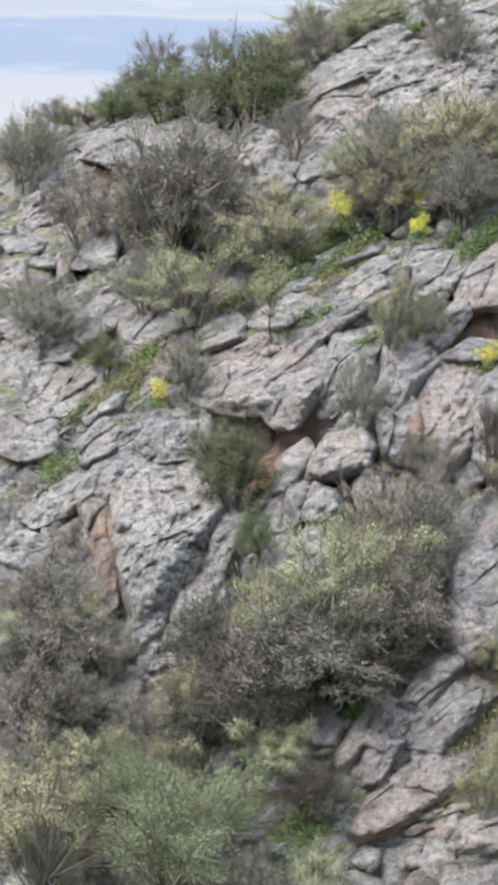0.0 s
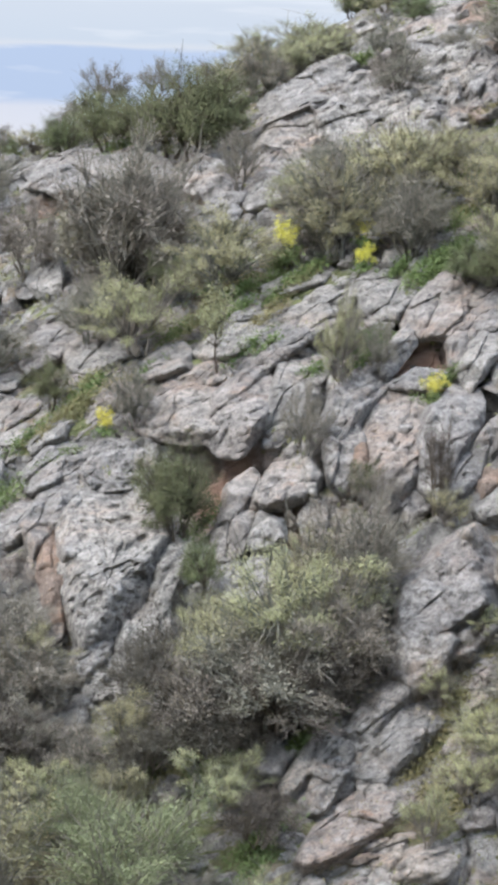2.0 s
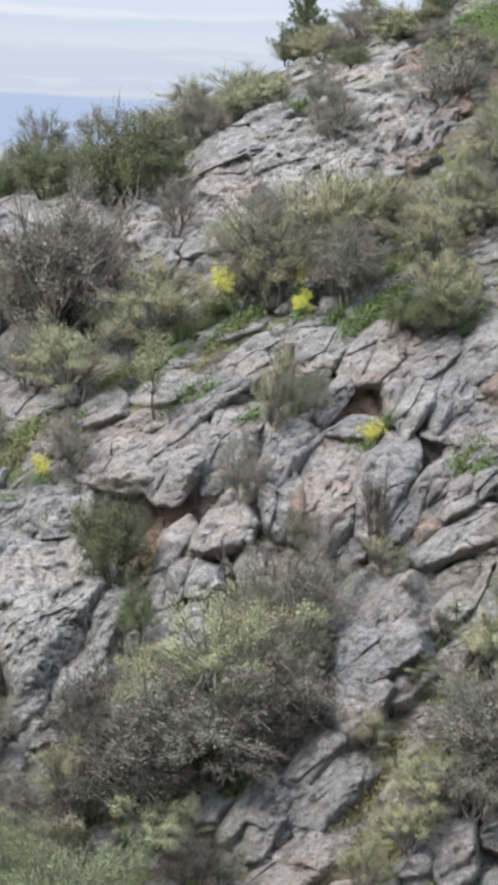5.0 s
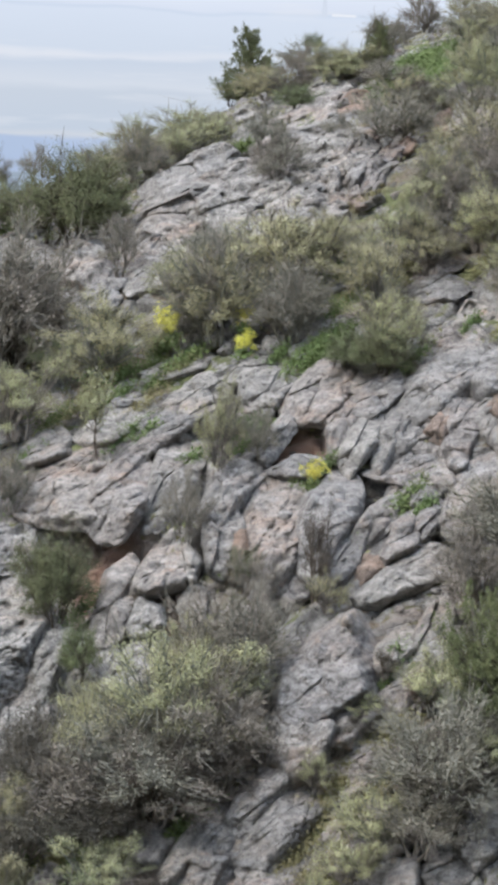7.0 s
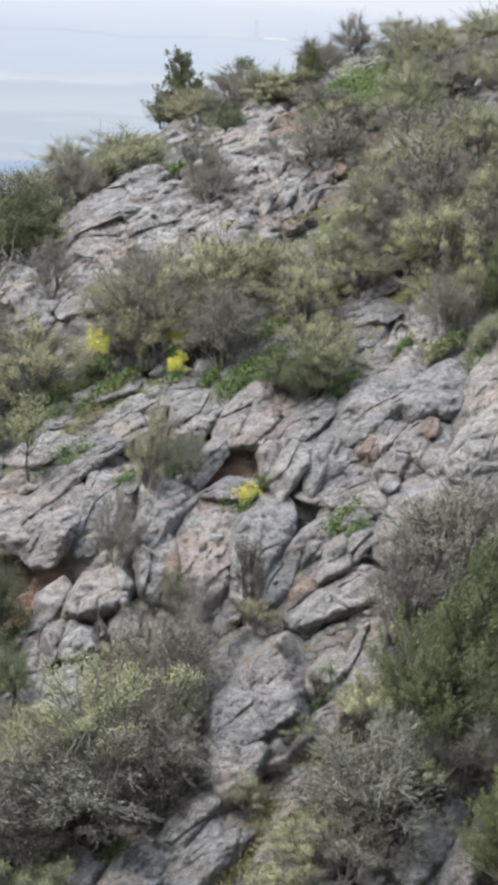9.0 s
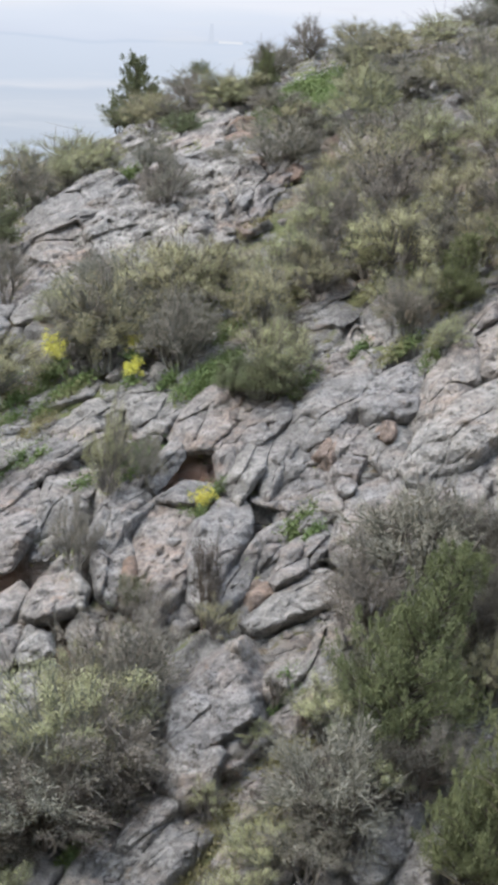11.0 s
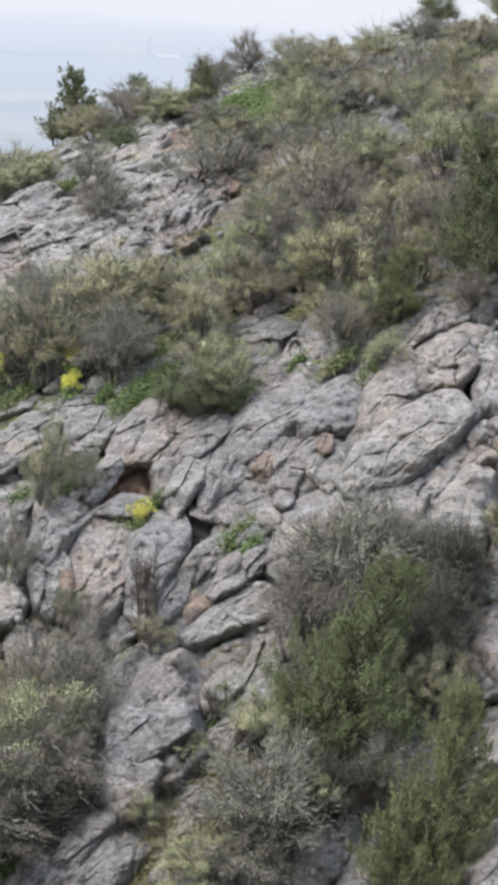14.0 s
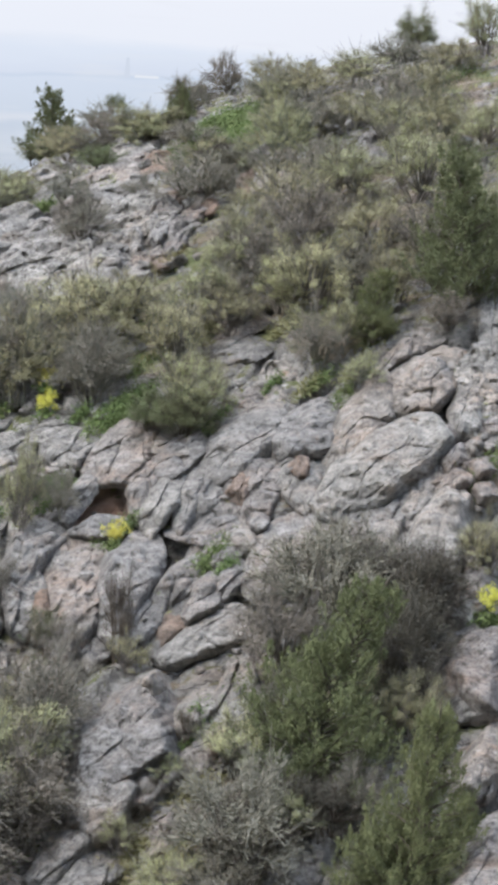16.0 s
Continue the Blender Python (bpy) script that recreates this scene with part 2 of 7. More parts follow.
soil_pocket(10.35, 90.25, 18.02, 1.36)
soil_pocket(10.98, 90.10, 18.21, 1.17)
soil_pocket(16.21, 89.75, 19.80, 1.17)
soil_pocket(-2.23, 74.73, 8.11, 0.73)
soil_pocket(-2.87, 74.09, 7.58, 0.64)
soil_pocket(13.45, 69.75, 11.01, 0.77)
soil_pocket(10.95, 76.04, 13.51, 0.83)
soil_pocket(5.63, 75.43, 11.31, 0.65)
soil_pocket(6.60, 78.37, 12.99, 1.01)
soil_pocket(7.84, 63.23, 4.74, 1.12)
soil_pocket(8.65, 61.89, 4.05, 0.83)
soil_pocket(8.00, 82.32, 15.02, 1.24)
soil_pocket(10.69, 78.86, 14.67, 1.54)
soil_pocket(12.81, 79.95, 15.85, 1.74)
soil_pocket(12.24, 84.86, 17.36, 1.84)
soil_pocket(5.21, 78.43, 12.50, 1.01)
soil_pocket(3.55, 78.65, 11.98, 1.02)
soil_pocket(0.26, 77.41, 10.24, 0.67)
soil_pocket(-3.92, 73.99, 7.15, 0.64)
soil_pocket(14.84, 86.00, 18.54, 1.50)
soil_pocket(7.69, 77.91, 13.18, 0.84)


def soil_cover(p):
    cover = np.zeros(len(p))
    for x, y, z, radius in POCKETS:
        d = ((p - (x, y, z)) ** 2).sum(1) / radius ** 2
        cover = np.maximum(cover, np.exp(-d ** 1.5))
    return cover


HOLLOWS = []  # x, y, z, half-width, half-height, depth, share of iron stain


def hollow(x, y, z, wide, high, depth, iron=0.0):
    HOLLOWS.append((x, y, z, wide, high, depth, iron))


hollow(7.50, 83.18, 15.12, 0.24, 0.51, 0.3, 1.0)
hollow(7.37, 90.69, 16.97, 0.45, 0.19, 0.25, 1.0)
hollow(13.21, 70.74, 11.52, 0.44, 0.26, 0.3, 1.0)
hollow(12.66, 74.01, 13.11, 0.40, 0.12, 0.2, 1.0)
hollow(-0.09, 74.41, 8.74, 0.67, 0.12, 0.15, 1.0)
hollow(-2.42, 75.78, 8.53, 0.62, 0.12, 0.15, 1.0)
hollow(1.96, 86.14, 13.83, 0.62, 0.15, 0.2, 1.0)
hollow(2.98, 84.60, 13.82, 0.45, 0.15, 0.2, 1.0)
hollow(12.41, 72.02, 11.95, 0.59, 0.21, 1.0)
hollow(12.97, 71.32, 11.76, 0.26, 0.39, 0.9)
hollow(12.00, 69.74, 10.50, 0.28, 0.46, 1.0)
hollow(11.22, 73.62, 12.41, 0.13, 0.67, 0.7)
hollow(10.28, 72.83, 11.66, 0.11, 0.53, 0.7)
hollow(8.98, 72.04, 10.77, 0.10, 0.52, 0.6)
hollow(5.00, 69.04, 7.62, 0.25, 0.75, 0.3)
hollow(6.30, 70.35, 8.86, 0.26, 0.26, 0.9)
hollow(2.94, 71.36, 8.24, 0.18, 1.16, 0.9)
hollow(1.18, 67.73, 5.46, 0.11, 0.74, 0.6)
hollow(-0.58, 68.41, 5.25, 0.12, 0.62, 0.6)
hollow(11.55, 69.67, 10.30, 0.15, 0.51, 0.6)
hollow(4.69, 69.09, 7.53, 0.25, 0.75, 0.2)
hollow(2.72, 70.48, 7.66, 0.15, 0.77, 0.7)
hollow(0.63, 71.04, 7.23, 1.09, 0.59, 1.6, 1.0)
hollow(2.09, 68.88, 6.49, 0.55, 0.38, 1.5, 1.0)
hollow(5.03, 72.81, 9.77, 0.63, 0.47, 0.6, 1.0)
hollow(-4.18, 87.38, 11.65, 0.78, 0.41, 1.0, 1.0)
hollow(-0.42, 83.84, 12.27, 0.39, 0.30, 0.9, 1.0)
hollow(-3.98, 69.39, 4.66, 0.76, 0.38, 0.9)
hollow(3.71, 69.65, 7.53, 0.33, 0.63, 0.9, 1.0)
hollow(10.52, 69.48, 9.84, 1.01, 0.43, 1.7)
hollow(-5.00, 76.73, 8.02, 0.44, 0.22, 0.5)
hollow(5.35, 68.44, 7.37, 0.50, 0.62, 0.3)
hollow(6.34, 70.72, 9.08, 0.51, 0.32, 0.7)
hollow(11.89, 71.50, 11.49, 0.52, 0.52, 0.6)
hollow(-0.38, 70.51, 6.57, 0.77, 0.77, 0.8)
hollow(8.24, 70.71, 9.75, 0.77, 0.21, 0.6)
hollow(-1.60, 67.07, 4.06, 0.37, 0.49, 0.6)
hollow(6.42, 65.55, 5.88, 0.24, 0.48, 0.6)


def relief(p):
    """Bedded, jointed ledges of the bedrock at points of the hillside."""
    q = p @ TURN.T
    q = q + 0.55 * np.stack([fbm(q * 0.5 + 3, 2), fbm(q * 0.5 + 13, 2), fbm(q * 0.5 + 23, 2)], -1)
    soft = fbm(q * np.array([0.12, 0.2, 0.28]) + 5, 2)
    s = q[:, 2] / 1.5 + 1.2 * soft
    f = s - np.floor(s)
    ledge = np.where(f < 0.2, f / 0.2, (1 - f) / 0.8) - 0.5
    out = 0.24 * ledge - 0.10 + blocks(q / np.array([3.2, 1.3, 0.85]), 0.20, 0.30, 0.06)
    out = out + blocks(q / np.array([1.4, 0.7, 0.5]) + 7.7, 0.06, 0.10, 0.07, 5)
    out = out + 0.06 * fbm(p * 1.6, 3)
    for x, y, z, wide, high, depth, iron in HOLLOWS:
        d = ((p[:, 0] - x) / wide) ** 2 + ((p[:, 2] - z) / high) ** 2 + ((p[:, 1] - y) / (wide + high)) ** 2
        out = out - depth * np.exp(-d ** 1.6)
    return out


def iron_stain(p):
    out = np.zeros(len(p))
    for x, y, z, wide, high, depth, iron in HOLLOWS:
        d = ((p[:, 0] - x) / wide) ** 2 + ((p[:, 2] - z) / high) ** 2 + ((p[:, 1] - y) / (wide + high)) ** 2
        out = np.maximum(out, iron * np.exp(-(d / 1.3) ** 2))
    return out


def ground_height(x, y):
    """The mean ground, on which plants stand."""
    far = 6 * fbm(np.stack([x, y, 0 * x], -1) * 0.013, 3) * np.clip(np.hypot(x, y) / 150 - 0.3, 0, 1)
    return base_height(x, y) + (1 - nearness(x, y)) * far


def stops(fine_from, fine_to, step, far):
    inner = np.arange(fine_from, fine_to, step)
    out = np.geomspace(0.6, far, 30)
    return np.concatenate([fine_from - out[::-1], inner, fine_to + out])


xs, ys = stops(-8, 21, 0.072, 3300), stops(58, 102, 0.092, 3300)
gx, gy = np.meshgrid(xs, ys)
gp = np.stack([gx.ravel(), gy.ravel(), ground_height(gx.ravel(), gy.ravel())], -1)
near = nearness(gp[:, 0], gp[:, 1])
inside = near > 0.01
cover, iron = soil_cover(gp), iron_stain(gp)
gp[inside] += (near[inside] * (1 - 0.7 * cover[inside]) * relief(gp[inside]))[:, None] * FACE
idx = np.arange(gx.size).reshape(gx.shape)
quads = np.stack([idx[:-1, :-1], idx[:-1, 1:], idx[1:, 1:], idx[1:, :-1]], -1).reshape(-1, 4)
ground = mesh_object("ground", gp, quads, SOIL)
ground.data.attributes.new("soil", "FLOAT", "POINT").data.foreach_set("value", cover.astype(np.float32))
ground.data.attributes.new("iron", "FLOAT", "POINT").data.foreach_set("value", iron.astype(np.float32))
GRID = gp.reshape(gx.shape + (3,))


def on_ground(x, y):
    """The points of the real, uneven ground nearest to places of the plan."""
    i = np.clip(np.searchsorted(xs, x), 0, len(xs) - 1)
    j = np.clip(np.searchsorted(ys, y), 0, len(ys) - 1)
    return GRID[j, i]


tagged(ground, "stony brown hillside soil with thin grass between limestone ledges", "ground", kind="structure")


# ---- the far valley: plain, hills and haze painted on a glowing wall ----
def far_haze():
    m = bpy.data.materials.new("painted_haze")
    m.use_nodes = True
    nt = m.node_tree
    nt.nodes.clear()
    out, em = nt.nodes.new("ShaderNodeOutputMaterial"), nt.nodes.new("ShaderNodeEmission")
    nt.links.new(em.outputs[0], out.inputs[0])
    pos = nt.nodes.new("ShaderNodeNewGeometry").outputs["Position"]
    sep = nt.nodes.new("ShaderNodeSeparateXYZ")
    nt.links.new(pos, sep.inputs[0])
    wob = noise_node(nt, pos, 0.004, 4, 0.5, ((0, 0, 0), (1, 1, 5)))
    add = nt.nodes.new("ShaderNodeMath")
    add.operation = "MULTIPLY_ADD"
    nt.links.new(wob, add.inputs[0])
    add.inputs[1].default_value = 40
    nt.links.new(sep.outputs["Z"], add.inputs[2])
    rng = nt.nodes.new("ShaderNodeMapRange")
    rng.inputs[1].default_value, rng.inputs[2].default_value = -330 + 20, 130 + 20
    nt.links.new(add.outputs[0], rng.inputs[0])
    # haze and sky brightness are put into these colour bands by height
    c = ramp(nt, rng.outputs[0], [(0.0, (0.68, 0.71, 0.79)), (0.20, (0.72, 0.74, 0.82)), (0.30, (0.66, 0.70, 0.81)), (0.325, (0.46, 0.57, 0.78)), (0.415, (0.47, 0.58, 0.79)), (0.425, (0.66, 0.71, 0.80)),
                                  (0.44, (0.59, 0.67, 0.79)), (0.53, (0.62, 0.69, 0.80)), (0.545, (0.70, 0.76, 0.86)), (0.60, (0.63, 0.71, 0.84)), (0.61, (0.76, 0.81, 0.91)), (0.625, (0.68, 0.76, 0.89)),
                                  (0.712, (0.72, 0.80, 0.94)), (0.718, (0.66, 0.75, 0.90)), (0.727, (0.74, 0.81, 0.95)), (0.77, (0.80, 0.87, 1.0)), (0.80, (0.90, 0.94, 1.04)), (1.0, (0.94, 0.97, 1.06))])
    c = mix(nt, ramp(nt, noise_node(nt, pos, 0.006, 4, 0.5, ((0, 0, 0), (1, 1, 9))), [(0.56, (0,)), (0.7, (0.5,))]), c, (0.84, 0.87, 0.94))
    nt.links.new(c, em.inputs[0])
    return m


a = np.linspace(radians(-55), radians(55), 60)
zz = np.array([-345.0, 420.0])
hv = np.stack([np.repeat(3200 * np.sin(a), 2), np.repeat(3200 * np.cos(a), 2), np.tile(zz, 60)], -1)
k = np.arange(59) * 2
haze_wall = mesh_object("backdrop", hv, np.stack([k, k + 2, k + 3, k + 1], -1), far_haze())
tagged(haze_wall, "glowing backdrop painted with a pale blue valley plain and hills in haze", "distance", kind="structure")

# ---- a tower and a shed on the plain, haze painted in as an even pale glow ----
# unlit emission in one tone, with the veil of haze mixed into the colour
def pale(name, colour):
    m = bpy.data.materials.new(name)
    m.use_nodes = True
    m.node_tree.nodes.clear()
    out, em = m.node_tree.nodes.new("ShaderNodeOutputMaterial"), m.node_tree.nodes.new("ShaderNodeEmission")
    em.inputs[0].default_value = (*colour, 1)
    m.node_tree.links.new(em.outputs[0], out.inputs[0])
    return m


def frustum(name, x, y, z, wide, top, deep, high, mat):
    a, b, d = wide / 2, top / 2, deep / 2
    v = [(-a, -d, 0), (a, -d, 0), (a, d, 0), (-a, d, 0), (-b, -d, high), (b, -d, high), (b, d, high), (-b, d, high)]
    f = [(0, 1, 5, 4), (1, 2, 6, 5), (2, 3, 7, 6), (3, 0, 4, 7), (4, 5, 6, 7), (3, 2, 1, 0)]
    ob = mesh_object(name, v, f, mat, False)
    ob.matrix_world = pose(x, y, z)
    return ob


tagged(frustum("tower", 227.5, 3170.0, 0.0, 6.0, 2.6, 5.0, 20.0, pale("hazy_tower", (0.70, 0.77, 0.90))), "slender tower far off in the pale haze of the plain", "tower")
tagged(frustum("shed", 247.0, 3168.0, 0.6, 24.0, 23.0, 8.0, 2.4, pale("hazy_shed", (0.86, 0.90, 0.98))), "long white shed far off in the haze of the plain", "building")

# ---- rocks ----
ICO = {}
for level in (2, 4):
    bm = bmesh.new()
    bmesh.ops.create_icosphere(bm, subdivisions=level, radius=1)
    ICO[level] = (np.array([v.co[:] for v in bm.verts]), np.array([[v.index for v in f.verts] for f in bm.faces]))
    bm.free()


def rock_shape(seed, size, level=4, boxy=12, cuts=9, rough=1.0):
    """A loose limestone block with the half-axes size: rough flat faces, joints that part it, and fine relief."""
    r = np.random.RandomState(seed)
    d, faces = ICO[level]
    size = np.array(size, float)
    planes = [(np.array(n, float) + r.normal(size=3) * 0.22, r.uniform(0.8, 0.95)) for n in ((1, 0, 0), (-1, 0, 0), (0, 1, 0), (0, -1, 0), (0, 0, 1), (0, 0, -1))]
    planes += [(r.normal(size=3), r.uniform(0.82, 1.12)) for _ in range(cuts)]
    total = 0.0
    for n, k in planes:
        n = np.array(n) / np.linalg.norm(n)
        total = total + np.maximum(0, d @ n / k) ** boxy
    p = d / total[:, None] ** (1 / boxy) * size
    mean = size.prod() ** (1 / 3)
    off = r.uniform(-50, 50, 3)
    nrm = d / size
    nrm = nrm / np.linalg.norm(nrm, axis=1)[:, None]
    w = p / mean
    w = w + 0.25 * np.stack([fbm(w + off, 2), fbm(w + off + 9, 2), fbm(w + off + 19, 2)], -1)
    h = 0.14 * fbm(w * 0.7 + off, 2) + rough * (blocks(w / np.array([2.3, 1.1, 0.75]) + off, 0.13, 0.26, 0.04, seed) + blocks(w / np.array([1.0, 0.5, 0.36]) - off, 0.045, 0.09, 0.06, seed))
    bed = perlin(w * np.array([0.35, 0.6, 3.2]) + off)
    h = h - rough * 0.10 * np.exp(-(bed / 0.05) ** 2)
    h = h * mean + (0.05 * fbm(p * 1.6 + off, 3) + 0.012 * fbm(p * 7 + off, 2)) * min(1.0, mean / 0.4)
    return p + nrm * h[:, None], faces


def lay(ob, x, y, lift, tilt):
    z = float(base_height(np.array([x]), np.array([y]))[0]) + lift
    ob.matrix_world = pose(x, y, z, 0, -tilt, 0)
    return ob


COUNT = [100]


def limestone(x, y, lift, length, depth, height, tilt, mat=None):
    """A loose rock with its long axis rising to the right by tilt degrees."""
    COUNT[0] += 1
    v, f = rock_shape(COUNT[0], (length / 2, depth / 2, height / 2))
    ob = mesh_object("rock", v, f, mat or GREY_ROCK)
    lay(ob, x, y, lift, tilt)
    form = "long tilted slab" if length > 2.2 * height else "small weathered block"
    tone = "pinkish grey" if mat else "pale grey"
    return tagged(ob, f"{tone} limestone {form} lying on the hillside", "rock", "limestone rocks of the slope")


def onto_slope(x, y, z, share, most):
    """Points of an upright face moved along the line from the terrace: out to the mean slope where they would lie in it, and back to it by share."""
    px, py, pz = x.copy(), np.full_like(x, y), z.copy()
    way = np.stack([px, py, pz - EYE], -1)
    way /= np.linalg.norm(way, axis=1)[:, None]
    gone = np.zeros_like(x)
    for _ in range(4):
        here = base_height(px, py)
        gx, gy = (base_height(px + 0.05, py) - here) / 0.05, (base_height(px, py + 0.05) - here) / 0.05
        step = (here - pz) / np.minimum(way[:, 2] - gx * way[:, 0] - gy * way[:, 1], -0.2)
        gone = np.clip(gone + step, -2.2 * most, most)
        px, py, pz = x + gone * way[:, 0], y + gone * way[:, 1], z + gone * way[:, 2]
    return np.stack([x, np.full_like(x, y), z], -1) + (np.where(gone > 0, share, 0.97) * gone)[:, None] * way, way


def hewn_rock(x, y, z, stand, length, height, slant, sides, mat=None, pits=0.0, rough=0.6, face=0.25, cuts=6):
    """A rock of the outcrop, broken along side faces at given angles and distances round its middle. Its front is cut by a few planes,
    weathered and split by joints along slant, and stands out of the slope by stand."""
    seed = int(abs(x) * 173 + y * 311) % 9973
    r = np.random.RandomState(seed)
    off = r.uniform(-50, 50, 3)
    small = min(length, height)
    ang = np.array([radians(a) for a, k in sides])
    far = np.array([k for a, k in sides]) * 1.08 + 0.10
    turns = int(np.clip((length + height) * 2 / 0.042, 48, 260))
    rings = int(np.clip(small * 0.5 / 0.028, 9, 50))
    th = np.arange(turns) * 2 * math.pi / turns
    ring = np.stack([np.cos(th), np.sin(th)], -1)
    total = (np.maximum(0, np.cos(th[:, None] - ang) / far) ** 30).sum(1)
    total = total + ((ring[:, 0] / (0.66 * length)) ** 2 + (ring[:, 1] / (0.66 * height)) ** 2) ** 15
    reach = total ** (-1 / 30)
    rim = np.concatenate([ring * reach[:, None], np.zeros((turns, 1))], 1)
    reach = reach * (1 + 0.14 * fbm(rim * 1.6 / small + off, 2)) + 0.05 * fbm(rim * 3.5 + off, 3)
    s = 1 - (1 - np.linspace(0, 1, rings + 1)[1:]) ** 1.4
    u = np.append((s[:, None] * reach * ring[:, 0]).ravel(), 0.0)
    w = np.append((s[:, None] * reach * ring[:, 1]).ravel(), 0.0)
    sr = np.append(np.repeat(s, turns), 0.0)
    p, way = onto_slope(x + u, y, z + w, 0.85 - 0.5 * min(1.0, max(0.0, (y - 76) / 8)), 0.6 * max(length, height))
    # the front: a leaning plane, cut by broken faces and by the sides
    h = stand + r.normal() * 0.10 * u - (face + r.normal() * 0.10) * w
    top = h.copy()
    for _ in range(cuts):
        a, at = r.uniform(0, 2 * math.pi), r.uniform(0.05, 0.75)
        near_rim = at * min(1.0, 1 / max(1e-6, (np.maximum(0, np.cos(a - ang) / far)).max()))
        h = np.minimum(h, top - r.uniform(0.25, 0.95) * (u * math.cos(a) + w * math.sin(a) - near_rim))
    steep = r.uniform(1.8, 5.5, len(ang))
    side = np.min(steep * (far - u[:, None] * np.cos(ang) - w[:, None] * np.sin(ang)), 1)
    side = np.minimum(side, (1 - sr) * small * 4.0)
    d = h - side
    h = np.minimum(h, side) - np.where(np.abs(d) < 0.2, (0.2 - np.abs(d)) ** 2 / 0.8, 0.0)
    body = np.clip(side / 0.3, 0, 1)
    # weathering
    c, q = math.cos(radians(slant)), math.sin(radians(slant))
    flat = np.stack([c * u + q * w, 0 * u, c * w - q * u], -1)
    flat = flat + 0.12 * np.stack([fbm(flat * 0.8 + off, 3), 0 * u, fbm(flat * 0.8 + off + 9, 3)], -1)
    cell = flat / np.array([1.5, 1.0, 0.62]) + off
    h = h + body * (0.2 + 0.8 * rough) * blocks(cell, 0.11, 0.12, 0.045, seed)
    bed = perlin(flat * np.array([0.35, 1.0, 1.9]) + off)
    cross = perlin(flat * np.array([1.3, 1.0, 0.5]) - off)
    open_joint = np.clip(0.5 + 2.2 * fbm(flat * 0.9 - off, 2), 0, 1)
    h = h - body * open_joint * (0.25 + rough) * (0.07 * np.exp(-(bed / 0.020) ** 2) + 0.045 * np.exp(-(cross / 0.016) ** 2))
    h = h + (0.65 + 0.35 * body) * (0.20 * fbm(p * 0.8 + off, 2) + 0.18 * fbm(p * 2.1 + off, 3) + 0.03 * ridged(p * 3.3 - off, 3) + 0.028 * fbm(p * 8.0, 2))
    h = h - max(pits, 0.3) * body * (0.15 * np.clip((perlin(p * 2.7 + off) - 0.20) * 9, 0, 1) + 0.08 * np.clip((perlin(p * 5.5 + off) - 0.20) * 8, 0, 1))
    out = np.array([0.0, 0.0, 0.15]) - way
    v = p + out * h[:, None]
    last = slice((rings - 1) * turns, rings * turns)
    skirt = v[last] + way[last] * (stand + 0.6)
    v = np.concatenate([v, skirt])
    i, j = np.meshgrid(np.arange(rings), np.arange(turns), indexing="ij")
    lower = np.where(i == rings - 1, rings * turns + 1, (i + 1) * turns)
    nxt = (j + 1) % turns
    quads = np.stack([i * turns + j, lower + j, lower + nxt, i * turns + nxt], -1).reshape(-1, 4)
    j, mid = np.arange(turns), rings * turns
    tris = np.stack([np.full(turns, mid), j, (j + 1) % turns], -1)
    faces = np.concatenate([quads[:, [0, 1, 2]], quads[:, [0, 2, 3]], tris])
    ob = mesh_object("rock", v - v[mid], faces, mat or (PIT_ROCK if pits > 0.4 else GREY_ROCK))
    ob.matrix_world = pose(*v[mid])
    form = "long tilted slab" if length > 2.2 * height else "broad massive block" if length * height > 2.2 else "upright broken block" if height > 1.2 * length else "small weathered block"
    tone = {"rust_stained_limestone": "rust-stained", "pinkish_limestone": "pinkish grey"}.get(ob.data.materials[0].name, "pale grey")
    return tagged(ob, f"{tone} limestone {form}" + (", deeply pitted," if pits else "") + " in the rocky slope", "rock", "limestone rocks of the slope")


limestone(6.57, 82.90, 0.04, 0.49, 0.39, 0.44, 7, mat=WARM_ROCK)
limestone(6.98, 82.94, 0.03, 0.46, 0.36, 0.40, 17, mat=WARM_ROCK)
limestone(7.25, 82.17, 0.03, 0.49, 0.32, 0.36, 17, mat=WARM_ROCK)
limestone(6.32, 82.28, 0.03, 0.59, 0.36, 0.40, -3)
limestone(8.02, 84.81, 0.04, 0.57, 0.44, 0.48, 37, mat=WARM_ROCK)
limestone(12.95, 70.77, 0.05, 0.40, 0.28, 0.32, 27, mat=WARM_ROCK)
limestone(13.76, 71.08, 0.05, 0.49, 0.31, 0.35, 17, mat=WARM_ROCK)
limestone(13.34, 69.90, 0.04, 0.42, 0.28, 0.31, -33, mat=WARM_ROCK)
limestone(2.86, 77.92, 0.04, 0.77, 0.34, 0.38, 13)
limestone(2.60, 78.49, 0.04, 0.62, 0.31, 0.34, 8)
limestone(1.90, 78.39, 0.04, 0.62, 0.34, 0.38, 8)
limestone(3.85, 60.73, 0.03, 0.87, 0.32, 0.22, 18, mat=WARM_ROCK)
limestone(3.62, 60.51, 0.04, 0.62, 0.25, 0.19, 18, mat=WARM_ROCK)
limestone(-5.43, 80.35, 0.03, 0.64, 0.32, 0.35, -2)
limestone(6.56, 82.64, 0.03, 0.56, 0.36, 0.40, -3, mat=WARM_ROCK)
limestone(7.01, 82.82, 0.03, 0.43, 0.33, 0.36, 17, mat=WARM_ROCK)
limestone(6.33, 82.44, 0.04, 0.65, 0.39, 0.43, -3)
limestone(8.49, 84.98, 0.03, 0.50, 0.34, 0.37, 37, mat=WARM_ROCK)
limestone(8.70, 82.04, 0.03, 0.49, 0.32, 0.36, 17)
